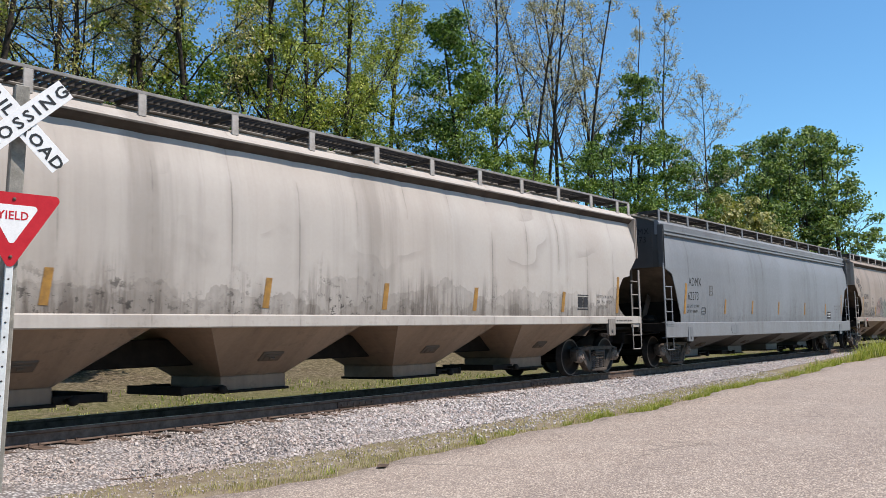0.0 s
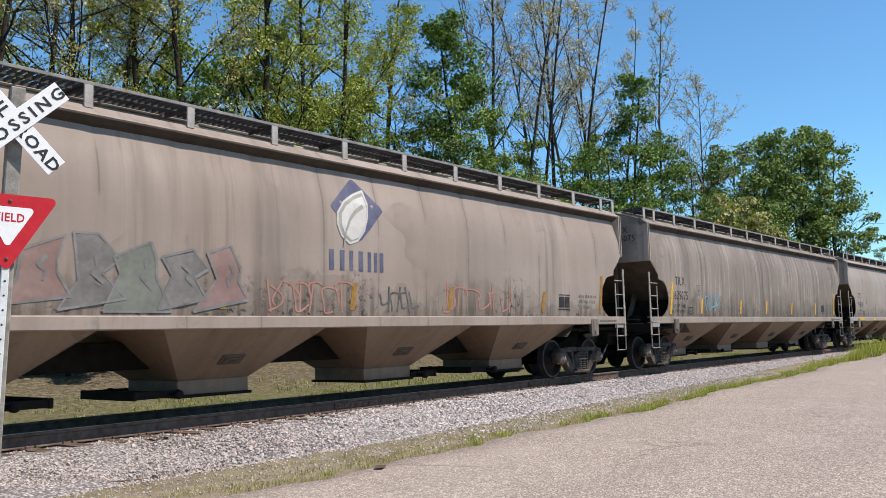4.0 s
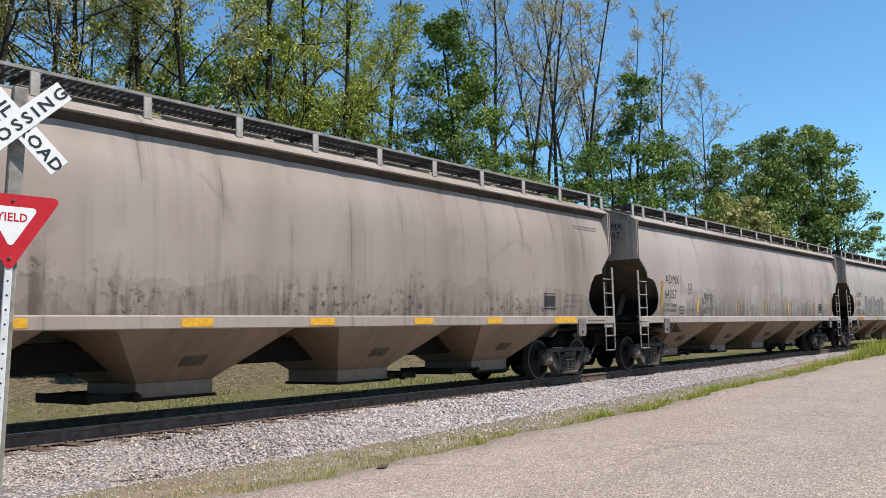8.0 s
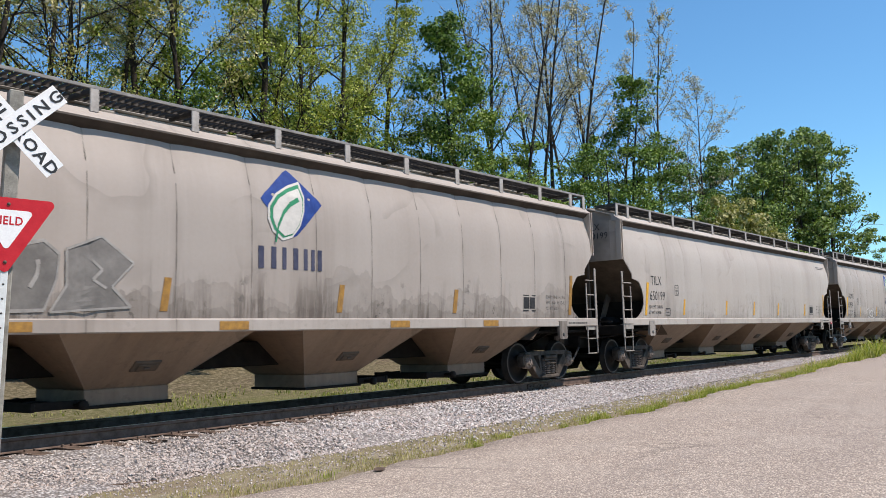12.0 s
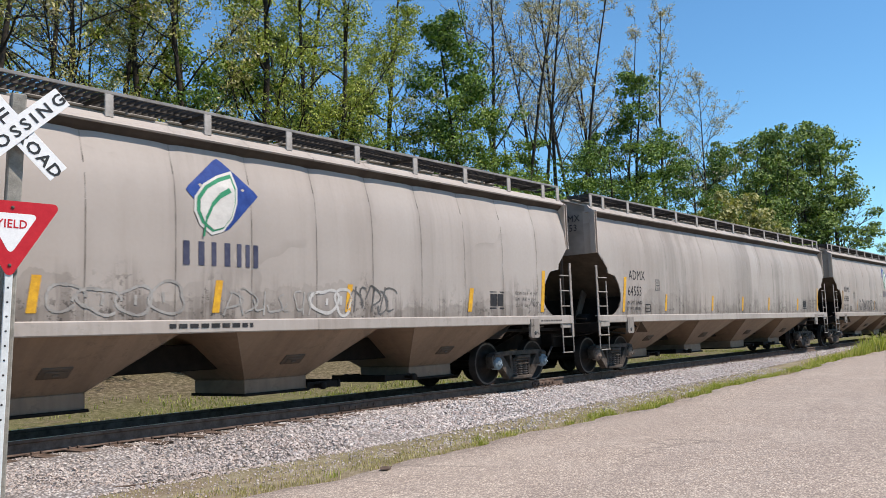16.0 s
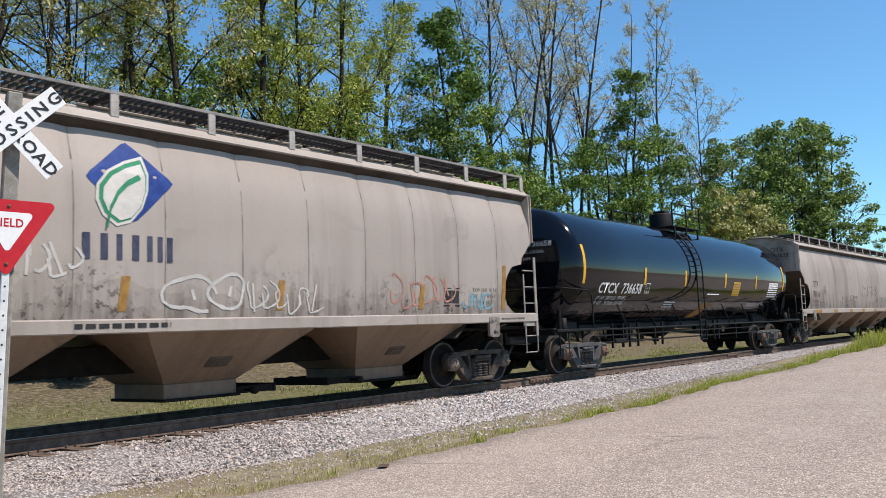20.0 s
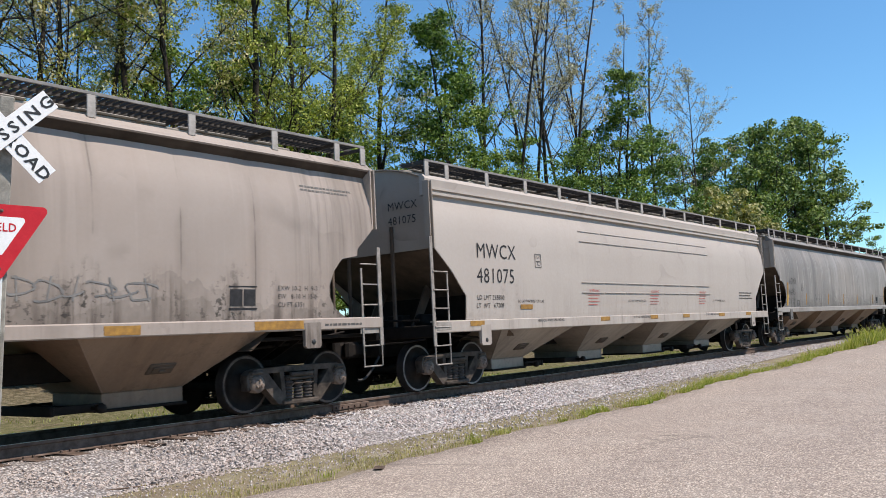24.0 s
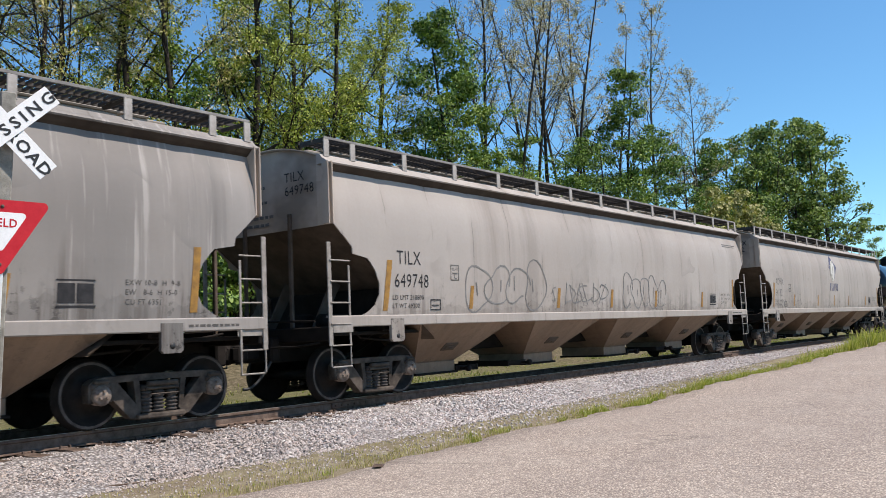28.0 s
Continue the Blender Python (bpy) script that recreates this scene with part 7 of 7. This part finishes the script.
ZY = 3.16
plate = part("yield_plate", Shape().prism(rounded_triangle(0.96, 0.05), -0.064, -0.060), MAT["sign_red"], sign, "red triangular plate", at=(0.03, 0, ZY))
part("yield_border", Shape().prism(rounded_triangle(0.96, 0.05), -0.060, -0.0585), MAT["sign_white"], plate)
part("yield_panel", Shape().prism(rounded_triangle(0.96, 0.035, 0.47), -0.066, -0.0645), MAT["sign_white"], plate, "white inner triangle")
part("letters", lettering("YIELD", 0.088, 0.86, "CENTER", 0.03), MAT["sign_red"], plate, at=(0, -0.068, -0.285))
for z in (-0.07, -0.68):
    part("bolt", kept("bolt", lambda: Shape().lathe([(-0.075, 0.0), (-0.072, 0.018), (-0.064, 0.018)], 10)), MAT["truck_steel"], plate, at=(0, 0, z))
part("information_plate", Shape().box(-0.34, -0.06, -0.062, -0.058, 1.95, 2.2, 0.001), MAT["sign_blue"], sign, "small blue information plate", at=(-0.02, 0, 0))

# ---- small things on the ground ----
wire = Shape().tube([(3.2, 9.9, ground_z(3.2, 9.9) + 0.03), (4.6, 9.75, ground_z(4.6, 9.75) + 0.02), (5.0, 9.5, ground_z(5, 9.5) + 0.05), (5.5, 9.15, ground_z(5.5, 9.15) + 0.03), (6.1, 9.05, ground_z(6.1, 9) + 0.01)], 0.012, 6)
tagged(part("cable", wire, MAT["tie"], None), "thin brown cable lying on the gravel", "cable")
rr = random.Random(3)
big = Shape().add([tuple(p) for p in stone_points(rr, 0.16)], STONE_FACES)
tagged(part("rock", big, STONE, None, at=(6.9, 9.75, ground_z(6.9, 9.75) + 0.06)), "pale flat rock lying on the gravel", "rock")
chip = Shape().prism([(-0.13, 0), (-0.06, 0.02), (0.05, 0.012), (0.12, 0), (0.03, -0.012), (-0.05, -0.012)], -0.05, 0.05)
tagged(part("asphalt_scrap", chip, MAT["tie"], None, at=pose(7.8, 7.1, ground_z(7.8, 7.1) + 0.05, 0, 0, 30)), "dark scrap of tar lying on the road", "scrap")


# ---- how the train runs ----
def motions():
    ends = [0, 1, 2, 3, 6, 10]
    rows = sorted({f / 30 for f in ends} | {28 - f / 30 for f in ends} | {0.5 * i for i in range(57)})
    for car, x0 in TRAIN:
        walk(car, [(t, Matrix.Translation((x0 - way_gone(t), TRACK, 0))) for t in rows])
    for wheels, x0, px in WHEELS:
        seen = [i for i in range(841) if -6 < x0 + px - way_gone(i / 30) < 62]
        if not seen:
            continue
        spins = [0] + [i for i in range(seen[0], seen[-1] + 1) if i not in (0, 840)] + [840]
        base = wheels.matrix_basis.translation.copy()
        out = []
        for i in spins:
            j = min(max(i, seen[0]), seen[-1])
            out.append((i / 30, Matrix.Translation(base) @ Matrix.Rotation(-way_gone(j / 30) / 0.457, 4, "Y")))
        walk(wheels, out)


motions()
